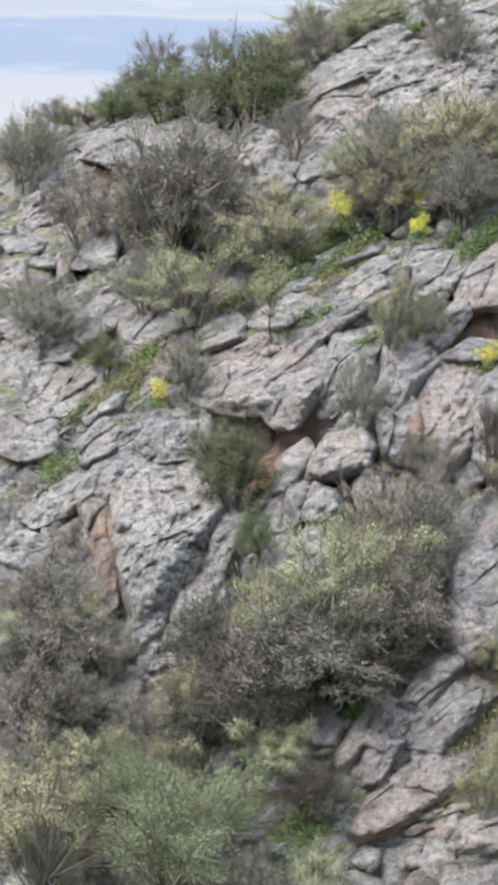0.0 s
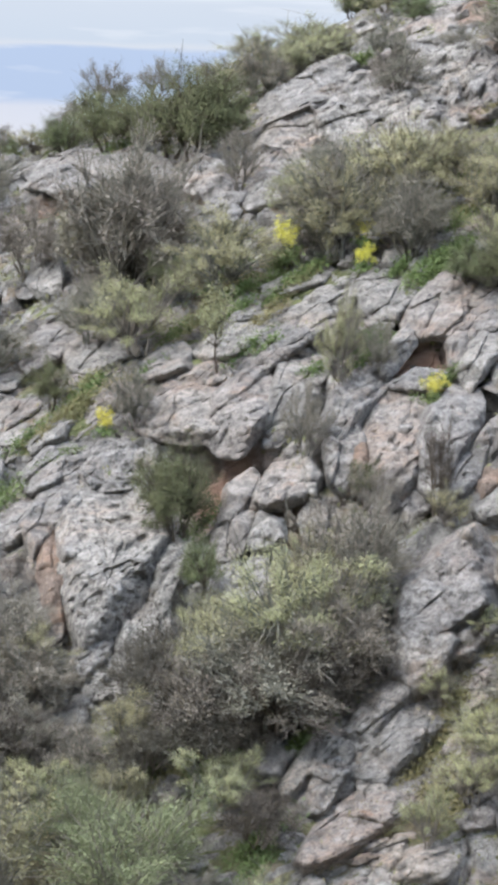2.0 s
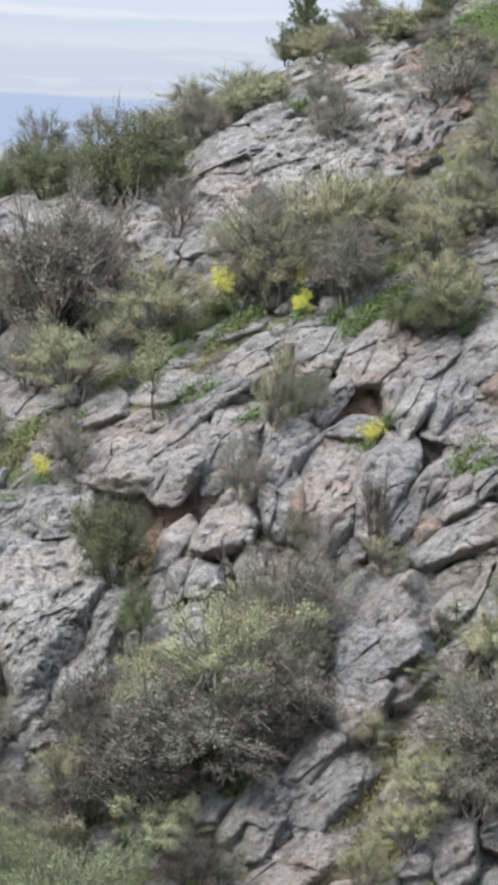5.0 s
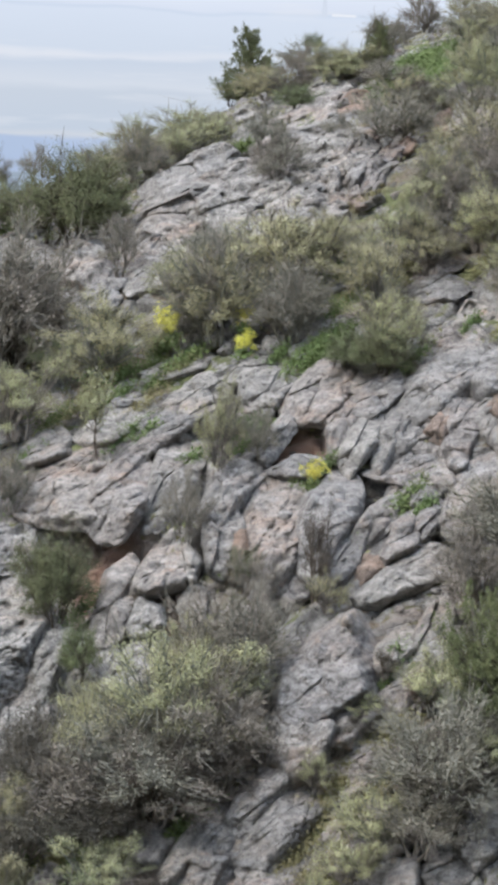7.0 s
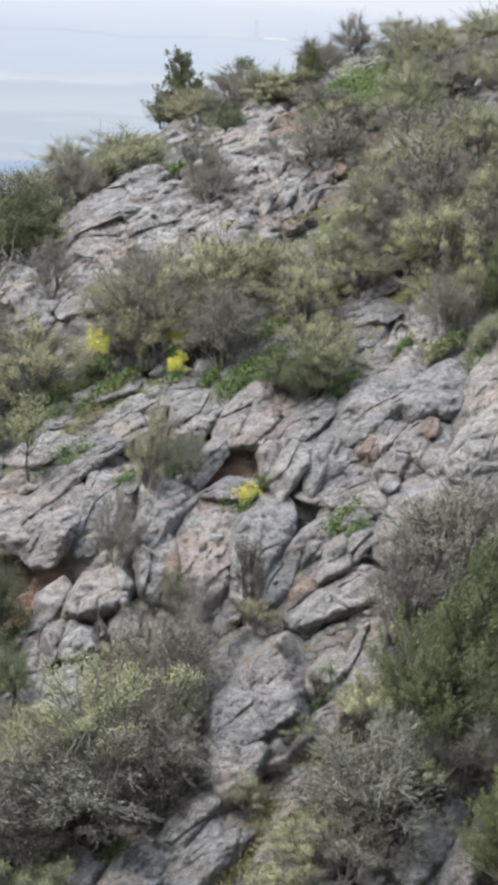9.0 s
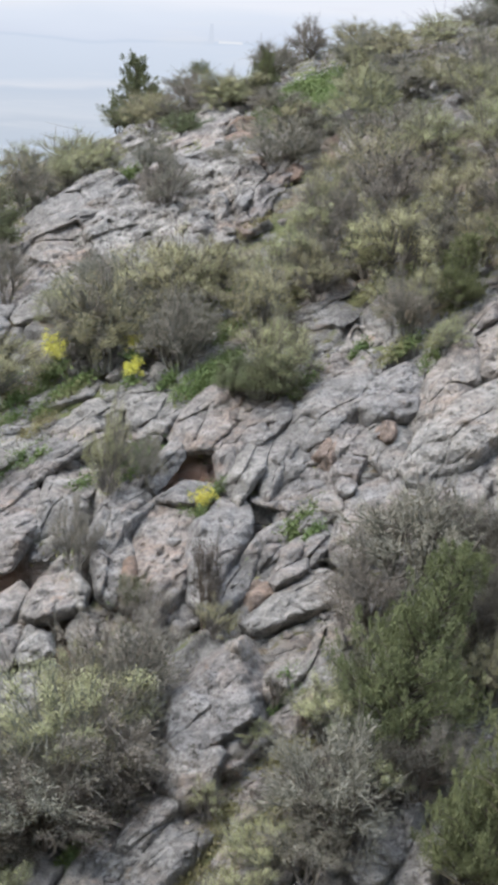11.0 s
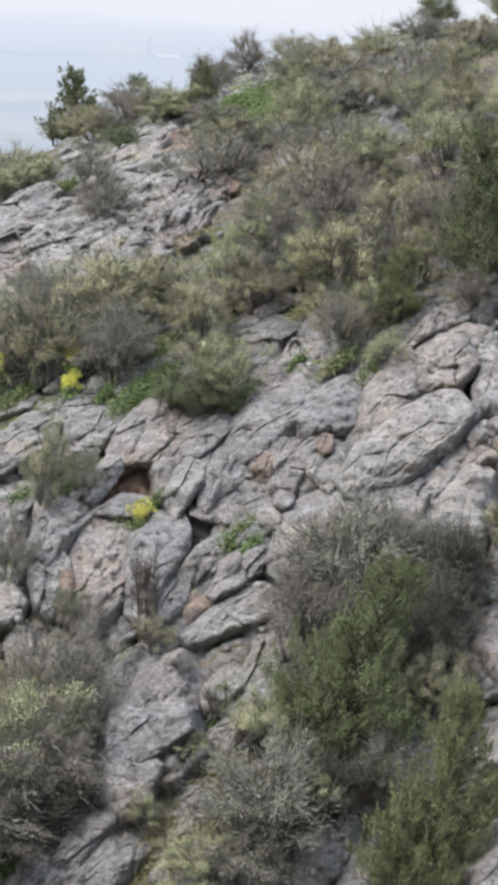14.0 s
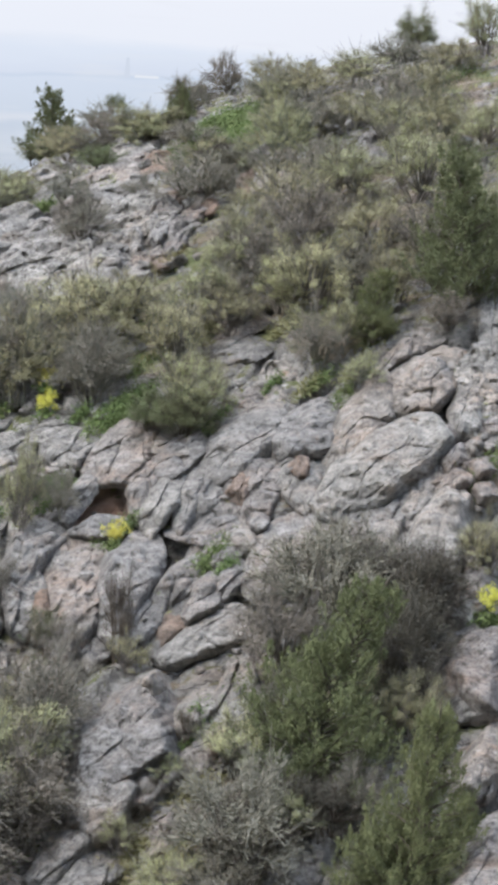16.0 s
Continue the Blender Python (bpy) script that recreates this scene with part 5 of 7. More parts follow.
hewn_rock(12.11, 69.26, 10.23, 0.35, 0.67, 0.87, 50, ((-80, 0.37), (-21, 0.23), (52, 0.38), (127, 0.31), (172, 0.27)), rough=0.3)
hewn_rock(8.58, 70.48, 9.73, 0.3, 0.44, 0.47, 50, ((-106, 0.18), (-6, 0.2), (81, 0.23), (154, 0.14)), rough=0.3)
hewn_rock(12.45, 64.87, 7.50, 0.45, 0.89, 1.52, 50, ((-129, 0.55), (-25, 0.38), (26, 0.42), (138, 0.44), (165, 0.34)), mat=WARM_ROCK, rough=0.3)
hewn_rock(4.96, 68.19, 7.09, 0.3, 0.42, 0.49, 50, ((-97, 0.22), (-1, 0.21), (80, 0.23), (167, 0.16)), rough=0.3)
hewn_rock(5.42, 84.73, 14.80, 0.75, 1.75, 1.21, 30, ((-107, 0.57), (-80, 0.61), (-2, 0.86), (49, 0.74), (93, 0.59), (126, 0.6), (164, 0.75)), pits=1, rough=0.15, cuts=2)
hewn_rock(5.91, 86.99, 15.62, 0.6, 1.19, 0.81, 30, ((-96, 0.39), (-57, 0.43), (3, 0.59), (82, 0.4), (115, 0.38), (166, 0.5)), pits=0.6, rough=0.2, cuts=3)
hewn_rock(6.51, 84.33, 15.08, 0.6, 0.35, 0.80, 60, ((-166, 0.18), (-48, 0.24), (1, 0.17), (81, 0.37), (173, 0.17)), pits=0.6, rough=0.2, cuts=3)
hewn_rock(7.35, 85.10, 15.63, 0.7, 0.87, 1.32, 50, ((-103, 0.69), (-42, 0.28), (-21, 0.26), (57, 0.56), (118, 0.57), (178, 0.42)), pits=1, rough=0.15, cuts=2)
hewn_rock(8.06, 86.50, 16.32, 0.5, 0.56, 0.72, 50, ((-147, 0.23), (-40, 0.2), (21, 0.27), (130, 0.18)), pits=0.6, rough=0.2, cuts=3)
hewn_rock(4.29, 87.17, 14.99, 0.5, 1.15, 0.82, 30, ((-130, 0.44), (-69, 0.32), (26, 0.46), (78, 0.37), (140, 0.39)), pits=0.6, rough=0.2, cuts=3)
hewn_rock(4.19, 85.26, 14.49, 0.5, 0.99, 0.77, 30, ((-112, 0.3), (-57, 0.4), (18, 0.42), (96, 0.35), (145, 0.34)), pits=0.6, rough=0.2, cuts=3)
hewn_rock(3.27, 89.40, 14.98, 0.45, 1.68, 1.49, 30, ((-135, 0.84), (-46, 0.23), (54, 0.89), (112, 0.5), (149, 0.54)), pits=0.6, rough=0.2, cuts=3)
hewn_rock(3.13, 85.09, 14.05, 0.45, 0.76, 0.59, 20, ((-116, 0.32), (-72, 0.25), (-3, 0.37), (79, 0.28), (146, 0.22)), pits=0.6, rough=0.2, cuts=3)
hewn_rock(5.18, 82.81, 14.12, 0.45, 1.45, 0.67, 20, ((-166, 0.66), (-88, 0.31), (-23, 0.61), (74, 0.34), (102, 0.31)), rough=0.1, cuts=1)
hewn_rock(6.57, 92.92, 16.93, 0.35, 1.92, 1.27, 35, ((-130, 0.94), (-57, 0.16), (-57, 0.16), (46, 0.98), (105, 0.42), (136, 0.41)), pits=0.6, rough=0.2, cuts=3)
hewn_rock(7.49, 90.48, 16.98, 0.3, 0.96, 0.74, 25, ((-132, 0.43), (-71, 0.28), (-17, 0.35), (97, 0.31), (140, 0.28)), mat=RUST_ROCK, rough=0.4)
hewn_rock(6.71, 90.41, 16.68, 0.3, 0.91, 0.68, 35, ((-87, 0.32), (-41, 0.22), (74, 0.32), (147, 0.2)), mat=WARM_ROCK, rough=0.3)
hewn_rock(4.58, 91.64, 15.99, 0.35, 0.93, 0.55, 35, ((-107, 0.32), (-58, 0.13), (72, 0.27), (133, 0.18)), pits=0.6, rough=0.2, cuts=3)
hewn_rock(6.59, 82.81, 14.67, 0.4, 0.47, 0.36, 30, ((-100, 0.16), (-25, 0.17), (76, 0.16), (152, 0.15)), mat=WARM_ROCK, rough=0.3)
hewn_rock(6.37, 82.24, 14.42, 0.4, 0.50, 0.37, 30, ((-105, 0.16), (-42, 0.18), (45, 0.18), (132, 0.1)), mat=WARM_ROCK, rough=0.3)
hewn_rock(7.10, 82.32, 14.70, 0.35, 0.43, 0.33, 30, ((-124, 0.15), (-60, 0.13), (45, 0.14), (130, 0.11)), mat=RUST_ROCK, rough=0.3)
hewn_rock(7.55, 83.67, 15.29, 0.3, 0.82, 0.96, 50, ((-118, 0.53), (-41, 0.15), (-25, 0.17), (96, 0.43), (156, 0.22)), mat=WARM_ROCK, rough=0.3)
hewn_rock(8.52, 85.15, 16.10, 0.3, 0.42, 0.41, 40, ((-119, 0.16), (-30, 0.14), (66, 0.17), (147, 0.14)), mat=RUST_ROCK, rough=0.3)
hewn_rock(4.99, 64.27, 4.43, 1.0, 1.47, 1.58, 45, ((-128, 0.75), (-55, 0.53), (-24, 0.52), (50, 0.76), (99, 0.74), (174, 0.69)), rough=0.1, cuts=2)
hewn_rock(5.87, 64.46, 4.95, 0.7, 1.40, 1.24, 42, ((-84, 0.55), (-36, 0.41), (38, 0.71), (119, 0.34), (153, 0.35)), mat=WARM_ROCK, rough=0.2, cuts=2)
hewn_rock(12.25, 68.17, 9.48, 0.95, 1.35, 2.81, 60, ((-159, 0.61), (-120, 1.07), (-14, 0.63), (1, 0.68), (74, 1.39), (138, 0.84), (157, 0.64)), rough=0.15, face=-0.25, cuts=1)
hewn_rock(13.04, 67.06, 9.17, 0.6, 0.67, 1.26, 60, ((-163, 0.33), (-61, 0.48), (7, 0.29), (115, 0.48), (165, 0.32)), mat=WARM_ROCK, rough=0.3)
hewn_rock(12.47, 70.98, 11.39, 0.6, 0.57, 0.60, 50, ((-106, 0.24), (-11, 0.24), (77, 0.28), (153, 0.18)), mat=WARM_ROCK, rough=0.3)
hewn_rock(13.04, 71.42, 11.84, 0.55, 0.45, 0.43, 40, ((-118, 0.16), (-26, 0.16), (62, 0.19), (141, 0.14)), mat=WARM_ROCK, rough=0.3)

# ---- shrubs and trees ----
def tubes(paths, sides=3):
    """Tapered tubes along paths, each an array of x, y, z, radius."""
    vs, fs, n = [], [], 0
    ang = np.arange(sides) * 2 * math.pi / sides
    for q in paths:
        q = np.asarray(q)
        m = len(q)
        d = np.gradient(q[:, :3], axis=0)
        d /= np.linalg.norm(d, axis=1)[:, None] + 1e-9
        ref = np.array([0.3, 0.9, 0.2]) if abs(d[0, 2]) > 0.7 else np.array([0.1, 0.2, 1.0])
        s = np.cross(d, ref)
        s /= np.linalg.norm(s, axis=1)[:, None] + 1e-9
        u = np.cross(d, s)
        ring = q[:, None, :3] + q[:, 3, None, None] * (np.cos(ang)[None, :, None] * s[:, None] + np.sin(ang)[None, :, None] * u[:, None])
        vs.append(ring.reshape(-1, 3))
        a = n + (np.arange(m - 1)[:, None] * sides + np.arange(sides)[None])
        b = n + (np.arange(m - 1)[:, None] * sides + (np.arange(sides)[None] + 1) % sides)
        fs.append(np.stack([a, b, b + sides, a + sides], -1).reshape(-1, 4))
        n += m * sides
    return np.concatenate(vs), np.concatenate(fs)


def limb(r, start, way, length, radius, segs, curl, rise=0.0):
    q, p, w = [], np.array(start, float), np.array(way, float)
    for i in range(segs + 1):
        q.append([*p, radius * (1 - 0.75 * i / segs)])
        w = w + r.normal(size=3) * curl + np.array([0, 0, rise])
        w /= np.linalg.norm(w)
        p = p + w * length / segs
    return np.array(q)


def leaves(r, at, size, long=1.8, out=None, along=False, tangle=0.5):
    """Small three-cornered leaves at the points; out: the ways to which they face or, where along is set, point."""
    n = len(at)
    a = r.normal(size=(n, 3))
    if out is not None and along:
        a = a * tangle + out
    a /= np.linalg.norm(a, axis=1)[:, None]
    side = r.normal(size=(n, 3))
    if out is not None and not along:
        side = np.cross(out + r.normal(size=(n, 3)) * 0.5, a)
    b = np.cross(a, side) if out is None or along else side
    b /= np.linalg.norm(b, axis=1)[:, None] + 1e-9
    s = size * r.uniform(0.6, 1.4, n)[:, None]
    v = np.stack([at, at + a * s * long * 0.55 + b * s * 0.62, at + a * s * long - b * s * 0.3], 1)
    k = np.arange(n)[:, None] * 3
    return v.reshape(-1, 3), (k + np.array([[0, 1, 2]]))


def bent(r, a, b, sag, radius, segs=4):
    """A curved limb from a to b."""
    t = np.linspace(0, 1, segs + 1)[:, None]
    mid = (a + b) / 2 + r.normal(size=3) * sag + np.array([0, 0, sag * 0.8])
    q = (1 - t) ** 2 * a + 2 * t * (1 - t) * mid + t ** 2 * b
    return np.concatenate([q, radius * (1 - 0.72 * t)], 1)


def scrub(seed, clumps=36, per=85, leaf=0.012, long=2.2, spread=0.062, along=False, twigs=7, low=0.0, flat=1.0, stems=6, tangle=0.5, gauge=0.0036):
    """A domed, uneven shrub about 1 high and 1 wide, of clumps on bent boughs: its wood and its leaves or twiglets."""
    r = np.random.RandomState(seed)
    wood, spots, outs = [], [], []
    feet = [np.array([0.07 * math.cos(a), 0.07 * math.sin(a), -0.07]) for a in r.uniform(0, 6.28, stems)]
    knees = [np.array([f[0] * r.uniform(1, 3), f[1] * r.uniform(1, 3), r.uniform(0.05, 0.2)]) for f in feet]
    for f, k in zip(feet, knees):
        wood.append(bent(r, f, k, 0.03, 0.02))
    for _ in range(clumps):
        w = r.normal(size=3)
        w[2] = abs(w[2]) * 1.1 - 0.45
        w /= np.linalg.norm(w)
        az = math.atan2(w[1], w[0])
        lobe = 0.82 + 0.20 * math.sin(2 * az + 3 * w[2] + seed) + 0.17 * math.sin(5 * az + 4 * w[2] + 2 * seed)
        c = np.array([0, 0, 0.42 + low]) + w * np.array([0.43, 0.43, 0.5 * flat]) * lobe * r.uniform(0.3, 1.15) ** 0.5
        c[2] = max(c[2], 0.03 + 0.05 * r.uniform())
        knee = knees[int(np.argmin([np.hypot(*(k[:2] - c[:2] * 0.3)) + r.uniform(0, 0.06) for k in knees]))]
        wood.append(bent(r, knee, c, 0.06, 0.009))
        for _ in range(twigs):
            end = c + (w * 0.6 + r.normal(size=3) * 0.7 + np.array([0, 0, 0.25])) * r.uniform(0.08, 0.15)
            wood.append(bent(r, c - (c - knee) * r.uniform(0, 0.25), end, 0.03, gauge, 2 if gauge > 0.004 else 1))
        n = int(per * r.uniform(0.6, 1.4))
        d = r.normal(size=(n, 3))
        d *= np.minimum(1, 1.9 / np.linalg.norm(d, axis=1))[:, None] * spread * r.uniform(0.5, 1.5, 3) * r.uniform(0.75, 1.25)
        d += (w + np.array([0, 0, 0.4])) * (spread * r.uniform(-1.5, 1.5, n))[:, None]
        spots.append(c + d)
        outs.append(w * 0.7 + d / spread * 0.5 + np.array([0, 0, 0.45]))
    spots, outs = np.concatenate(spots), np.concatenate(outs)
    spots[:, 2] = np.maximum(spots[:, 2], 0.02)
    return tubes(wood), leaves(r, spots, leaf, long, outs, along, tangle)


def juniper(seed, boughs=60, per=120, wide=0.36, leaf=0.0050, lobes=0.25):
    """An upright conifer about 1 high: rising boughs set with dense, pointed tufts, ragged at the outline, with dark gaps between."""
    r = np.random.RandomState(seed)
    trunk = limb(r, (0, 0, -0.06), (0.04, 0.02, 1), 1.0, 0.022, 9, 0.06)
    wood, spots, outs = [trunk], [], []
    for b in range(boughs):
        h = ((b + r.uniform(0, 1)) / boughs) ** 1.05 * 0.9
        a = b * 2.4 + r.normal() * 0.4
        lobe = 0.85 + lobes * math.sin(2 * a + 7 * h + seed)
        reach = wide * max(0.05, (1.02 - h) ** 0.85) * lobe * r.uniform(0.75, 1.12)
        i = min(int(h * 9), 8)
        root = trunk[i, :3] * (1 - h * 9 + i) + trunk[i + 1, :3] * (h * 9 - i)
        way = np.array([math.cos(a), math.sin(a), 0.0])
        tip = root + way * reach + np.array([0, 0, reach * r.uniform(0.25, 0.8)])
        wood.append(bent(r, root, tip, 0.02, 0.007, 3))
        for k in np.linspace(0.35, 1.0, max(2, int(round(reach / 0.045)))):
            c = root + (tip - root) * k + r.normal(size=3) * np.array([0.02, 0.02, 0.014])
            c[2] = max(c[2], 0.03)
            tall = r.uniform(0.05, 0.10) * (1.1 - 0.35 * h)
            n = int(per * r.uniform(0.7, 1.3))
            t = r.uniform(0, 1, n)
            slim = 0.019 * (1.1 - t) ** 0.9
            lean = way * 0.35 + np.array([0, 0, 1.0]) + r.normal(size=3) * 0.22
            d = r.normal(size=(n, 3)) * slim[:, None] + (t * tall)[:, None] * lean
            spots.append(c + d)
            outs.append(r.normal(size=(n, 3)) * 0.3 + lean * 0.9)
    return tubes(wood), leaves(r, np.concatenate(spots), leaf, 3.0, np.concatenate(outs), True, 0.35)


def sapling(seed):
    r = np.random.RandomState(seed)
    trunk = limb(r, (0, 0, -0.05), (-0.22, 0, 1), 0.62, 0.026, 6, 0.14)
    wood, spots = [trunk], []
    for k in range(26):
        j = r.randint(3, 7)
        q = limb(r, trunk[j, :3], np.array([r.normal() * 0.55, r.normal() * 0.55, 0.8]), r.uniform(0.25, 0.55), 0.007, 5, 0.2, 0.1)
        wood.append(q)
        for _ in range(4):
            i = r.randint(2, 6)
            tw = limb(r, q[i, :3], r.normal(size=3) + np.array([0, 0, 0.8]), 0.14, 0.003, 3, 0.3)
            wood.append(tw)
            spots.append(tw[r.randint(0, 4, 26), :3] + r.normal(size=(26, 3)) * 0.03)
    return tubes(wood), leaves(r, np.concatenate(spots), 0.016)


# kind: maker, bark, leaf material, name, category, label
KINDS = {
    "bare": (lambda s, k: scrub(s, int(64 * k), 100, 0.0076, 4.6, 0.036, True, 7, -0.06, tangle=1.1, gauge=0.0046), BARK, TWIG_LEAF, "bare_shrub", "shrub", "leafless grey-brown shrub with tangled twigs among the rocks"),
    # dark shrubs; those set inside bare thickets stand in for shade there
    "dense": (lambda s, k: scrub(s, int(64 * k), 120, 0.008, 4.2, 0.042, True, 5, -0.1, tangle=1.2, gauge=0.0042), DARK_BARK, DARK_TWIG, "dense_shrub", "shrub", "dense leafless shrub with tangled twigs, coloured dark for thicket shade too"),
    "olive": (lambda s, k: scrub(s, int(60 * k), 260, 0.0066, 2.6, 0.036, twigs=5, low=-0.06, gauge=0.0040), BARK, OLIVE_LEAF, "olive_shrub", "shrub", "dry olive-green shrub in thin new leaf on the slope"),
    "sage": (lambda s, k: scrub(s, int(80 * k), 320, 0.0050, 4.2, 0.042, True, 4, -0.05, tangle=1.0), BARK, SAGE_LEAF, "sage_shrub", "shrub", "soft grey-green feathery shrub at the foot of the slope"),
    "dark": (lambda s, k: scrub(s, int(80 * k), 260, 0.0098, 1.9, 0.046, low=-0.14, twigs=3), DARK_BARK, DARK_LEAF, "evergreen_bush", "bush", "dense dark green evergreen bush rooted among the rocks"),
    "juniper": (lambda s, k: juniper(s, int(125 * (0.3 + 0.7 * k)), int(110 * (0.3 + 0.7 * k))), DARK_BARK, JUNIPER_LEAF, "juniper_tree", "tree", "ragged upright green juniper growing from the slope"),
    "pine": (lambda s, k: juniper(s, 90, 100, 0.34, 0.0065, 0.05), DARK_BARK, DARK_LEAF, "pine_tree", "tree", "dark conical young pine rooted among the shrubs"),
    "sapling": (lambda s, k: sapling(s), DARK_BARK, OLIVE_LEAF, "sapling", "tree", "small leaning sapling with a dark trunk and thin pale crown"),
}
STOCK = {}


def plant(kind, x, y, width, height, turn, lift=0.0, lean=0.0):
    make, bark, leaf, name, category, label = KINDS[kind]
    number = {"bare": 4, "olive": 4, "dark": 3, "juniper": 3}.get(kind, 2)
    small = width < 1.15
    pick = (kind, int(turn) % number, small)
    z = float(ground_height(np.array([x]), np.array([y]))[0]) + lift
    m = pose(x, y, z, 0, lean, 0) @ pose(0, 0, 0, 0, 0, turn) @ Matrix.Diagonal((width, width, height, 1))
    if pick not in STOCK:
        (wv, wf), (lv, lf) = make(hash_number(kind) + pick[1], 0.8 if small else 1.0)
        lo, hi = np.percentile(lv, 2, axis=0), np.percentile(lv, 98, axis=0)
        wide = (hi[0] - lo[0] + hi[1] - lo[1]) / 2
        wv, lv = wv / (wide, wide, hi[2]), lv / (wide, wide, hi[2])
        top = new(name)
        top.empty_display_size = 0.1
        wood = mesh_object("trunk", wv, wf, bark)
        crown = mesh_object("crown", lv, lf, leaf, False)
        wood.parent = crown.parent = top
        tagged(top, label, category, category + "s of the hillside")
        top.matrix_world = m
        STOCK[pick] = top
        return top
    first = STOCK[pick]
    m = m @ Matrix.Diagonal([1 / s for s in first.scale] + [1])
    return copy_thing(first, m)


def hash_number(text):
    return sum(ord(c) * (i + 3) for i, c in enumerate(text))


plant('bare', -2.63, 79.99, 1.88, 2.32, 292, 0.21)
plant('bare', -1.03, 78.88, 1.71, 1.99, 30, 0.22)
plant('bare', -1.76, 79.68, 2.45, 2.93, 64, 0.21)
plant('dark', -1.85, 89.44, 1.77, 1.38, 85, 0.10)
plant('bare', -3.54, 94.11, 2.03, 1.17, 65, 0.05)
plant('olive', -5.03, 95.56, 1.55, 0.69, 288, 0.03)
plant('bare', -6.50, 91.44, 2.15, 0.96, 312, 0.07)
plant('bare', -6.38, 87.74, 2.06, 1.87, 209, 0.11)
plant('dark', 0.37, 86.34, 1.71, 1.66, 14, 0.14)
plant('dark', -0.94, 87.31, 1.89, 1.60, 33, 0.12)
plant('bare', -6.31, 98.23, 1.42, 0.85, 119, 0.25)
plant('olive', 2.17, 90.80, 1.79, 0.95, 155, 0.09)
plant('olive', 3.47, 91.98, 1.65, 0.84, 223, 0.08)
plant('bare', 0.58, 92.50, 1.50, 0.85, 172, 0.07)
plant('dark', -0.61, 69.66, 1.27, 1.23, 95, 0.33)
plant('olive', 3.09, 65.24, 2.17, 1.68, 57, 0.40)
plant('bare', 2.03, 64.02, 2.61, 1.91, 248, 0.42)
plant('olive', 1.32, 65.05, 2.17, 1.42, 264, 0.39)
plant('bare', -4.54, 67.13, 1.62, 1.20, 40, 0.36)
plant('bare', -3.47, 64.30, 1.80, 1.42, 162, 0.41)
plant('bare', -2.97, 65.45, 1.46, 1.17, 140, 0.38)
plant('olive', -4.60, 62.47, 1.65, 1.64, 319, 0.42)
plant('bare', 0.66, 63.10, 1.41, 1.13, 186, 0.42)
plant('olive', -6.63, 89.00, 1.93, 1.90, 239, 0.10)
plant('bare', -3.13, 98.62, 1.24, 1.33, 211, 0.48)
plant('bare', -4.08, 93.12, 1.34, 1.22, 62, 0.06)
plant('dark', -5.91, 97.41, 0.79, 0.66, 265, 0.01)
plant('dark', -4.20, 92.32, 1.16, 1.07, 272, 0.07)
plant('dark', -2.76, 90.67, 1.96, 1.57, 344, 0.09)
plant('dark', -0.31, 86.15, 2.33, 2.41, 283, 0.14)
plant('bare', -1.57, 99.16, 1.07, 1.14, 102, 0.17)
plant('olive', 0.09, 95.41, 1.37, 0.75, 115, 0.04)
plant('olive', 1.38, 90.74, 1.96, 1.31, 233, 0.09)
plant('olive', 2.81, 91.16, 1.97, 0.95, 234, 0.09)
plant('bare', 1.53, 89.71, 1.45, 1.55, 250, 0.11)
plant('bare', 4.95, 85.85, 1.24, 1.08, 312, 0.15)
plant('bare', 0.90, 82.55, 1.04, 1.43, 105, 0.18)
plant('bare', 3.34, 81.21, 1.32, 0.78, 337, 0.20)
plant('bare', -1.88, 79.16, 3.29, 3.30, 0, 0.22)
plant('bare', -4.44, 81.71, 1.92, 1.90, 27, 0.18)
plant('olive', -3.08, 80.65, 1.17, 1.56, 350, 0.20)
plant('olive', 0.66, 77.23, 2.37, 1.94, 339, 0.24)
plant('olive', -0.31, 77.57, 1.26, 1.05, 107, 0.24)
plant('sage', -0.73, 78.12, 1.27, 0.91, 50, 0.23)
plant('olive', -1.48, 75.91, 2.06, 1.84, 113, 0.25)
plant('sapling', 0.46, 74.06, 0.95, 2.00, 15, 0.28)
plant('bare', -2.69, 76.99, 1.54, 1.20, 321, 0.23)
plant('dark', -3.51, 74.67, 0.88, 1.09, 238, 0.26)
plant('bare', -1.51, 73.09, 1.20, 1.28, 210, 0.28)
plant('bare', -5.10, 77.03, 1.82, 1.20, 88, 0.24)
plant('bare', -5.79, 78.64, 1.29, 0.92, 169, 0.22)
plant('bare', -2.54, 78.20, 1.13, 1.06, 68, 0.23)
plant('olive', 3.39, 77.34, 2.38, 2.10, 278, 0.24)
plant('bare', 5.12, 76.28, 1.52, 1.70, 170, 0.26)
plant('olive', 5.22, 78.59, 2.41, 1.67, 10, 0.23)
plant('olive', 2.32, 79.75, 1.58, 1.23, 91, 0.21)
plant('bare', 2.58, 77.85, 0.98, 0.90, 254, 0.24)
plant('olive', 3.23, 71.89, 1.05, 2.24, 187, 0.31)
plant('bare', 2.51, 70.21, 1.02, 1.51, 134, 0.33)
plant('bare', 4.20, 72.20, 0.79, 1.12, 91, 0.30)
plant('dense', 5.28, 67.45, 0.72, 1.90, 32, 0.38)
plant('bare', 3.96, 67.82, 0.99, 1.06, 219, 0.36)
plant('dark', -0.34, 69.04, 1.45, 1.83, 237, 0.35)
plant('dark', 0.20, 67.14, 0.93, 1.19, 187, 0.37)
plant('dark', 3.73, 68.37, 0.63, 0.80, 335, 0.36)
plant('olive', 2.50, 64.39, 2.74, 2.55, 334, 0.40)
plant('bare', 3.13, 63.85, 2.13, 2.28, 74, 0.41)
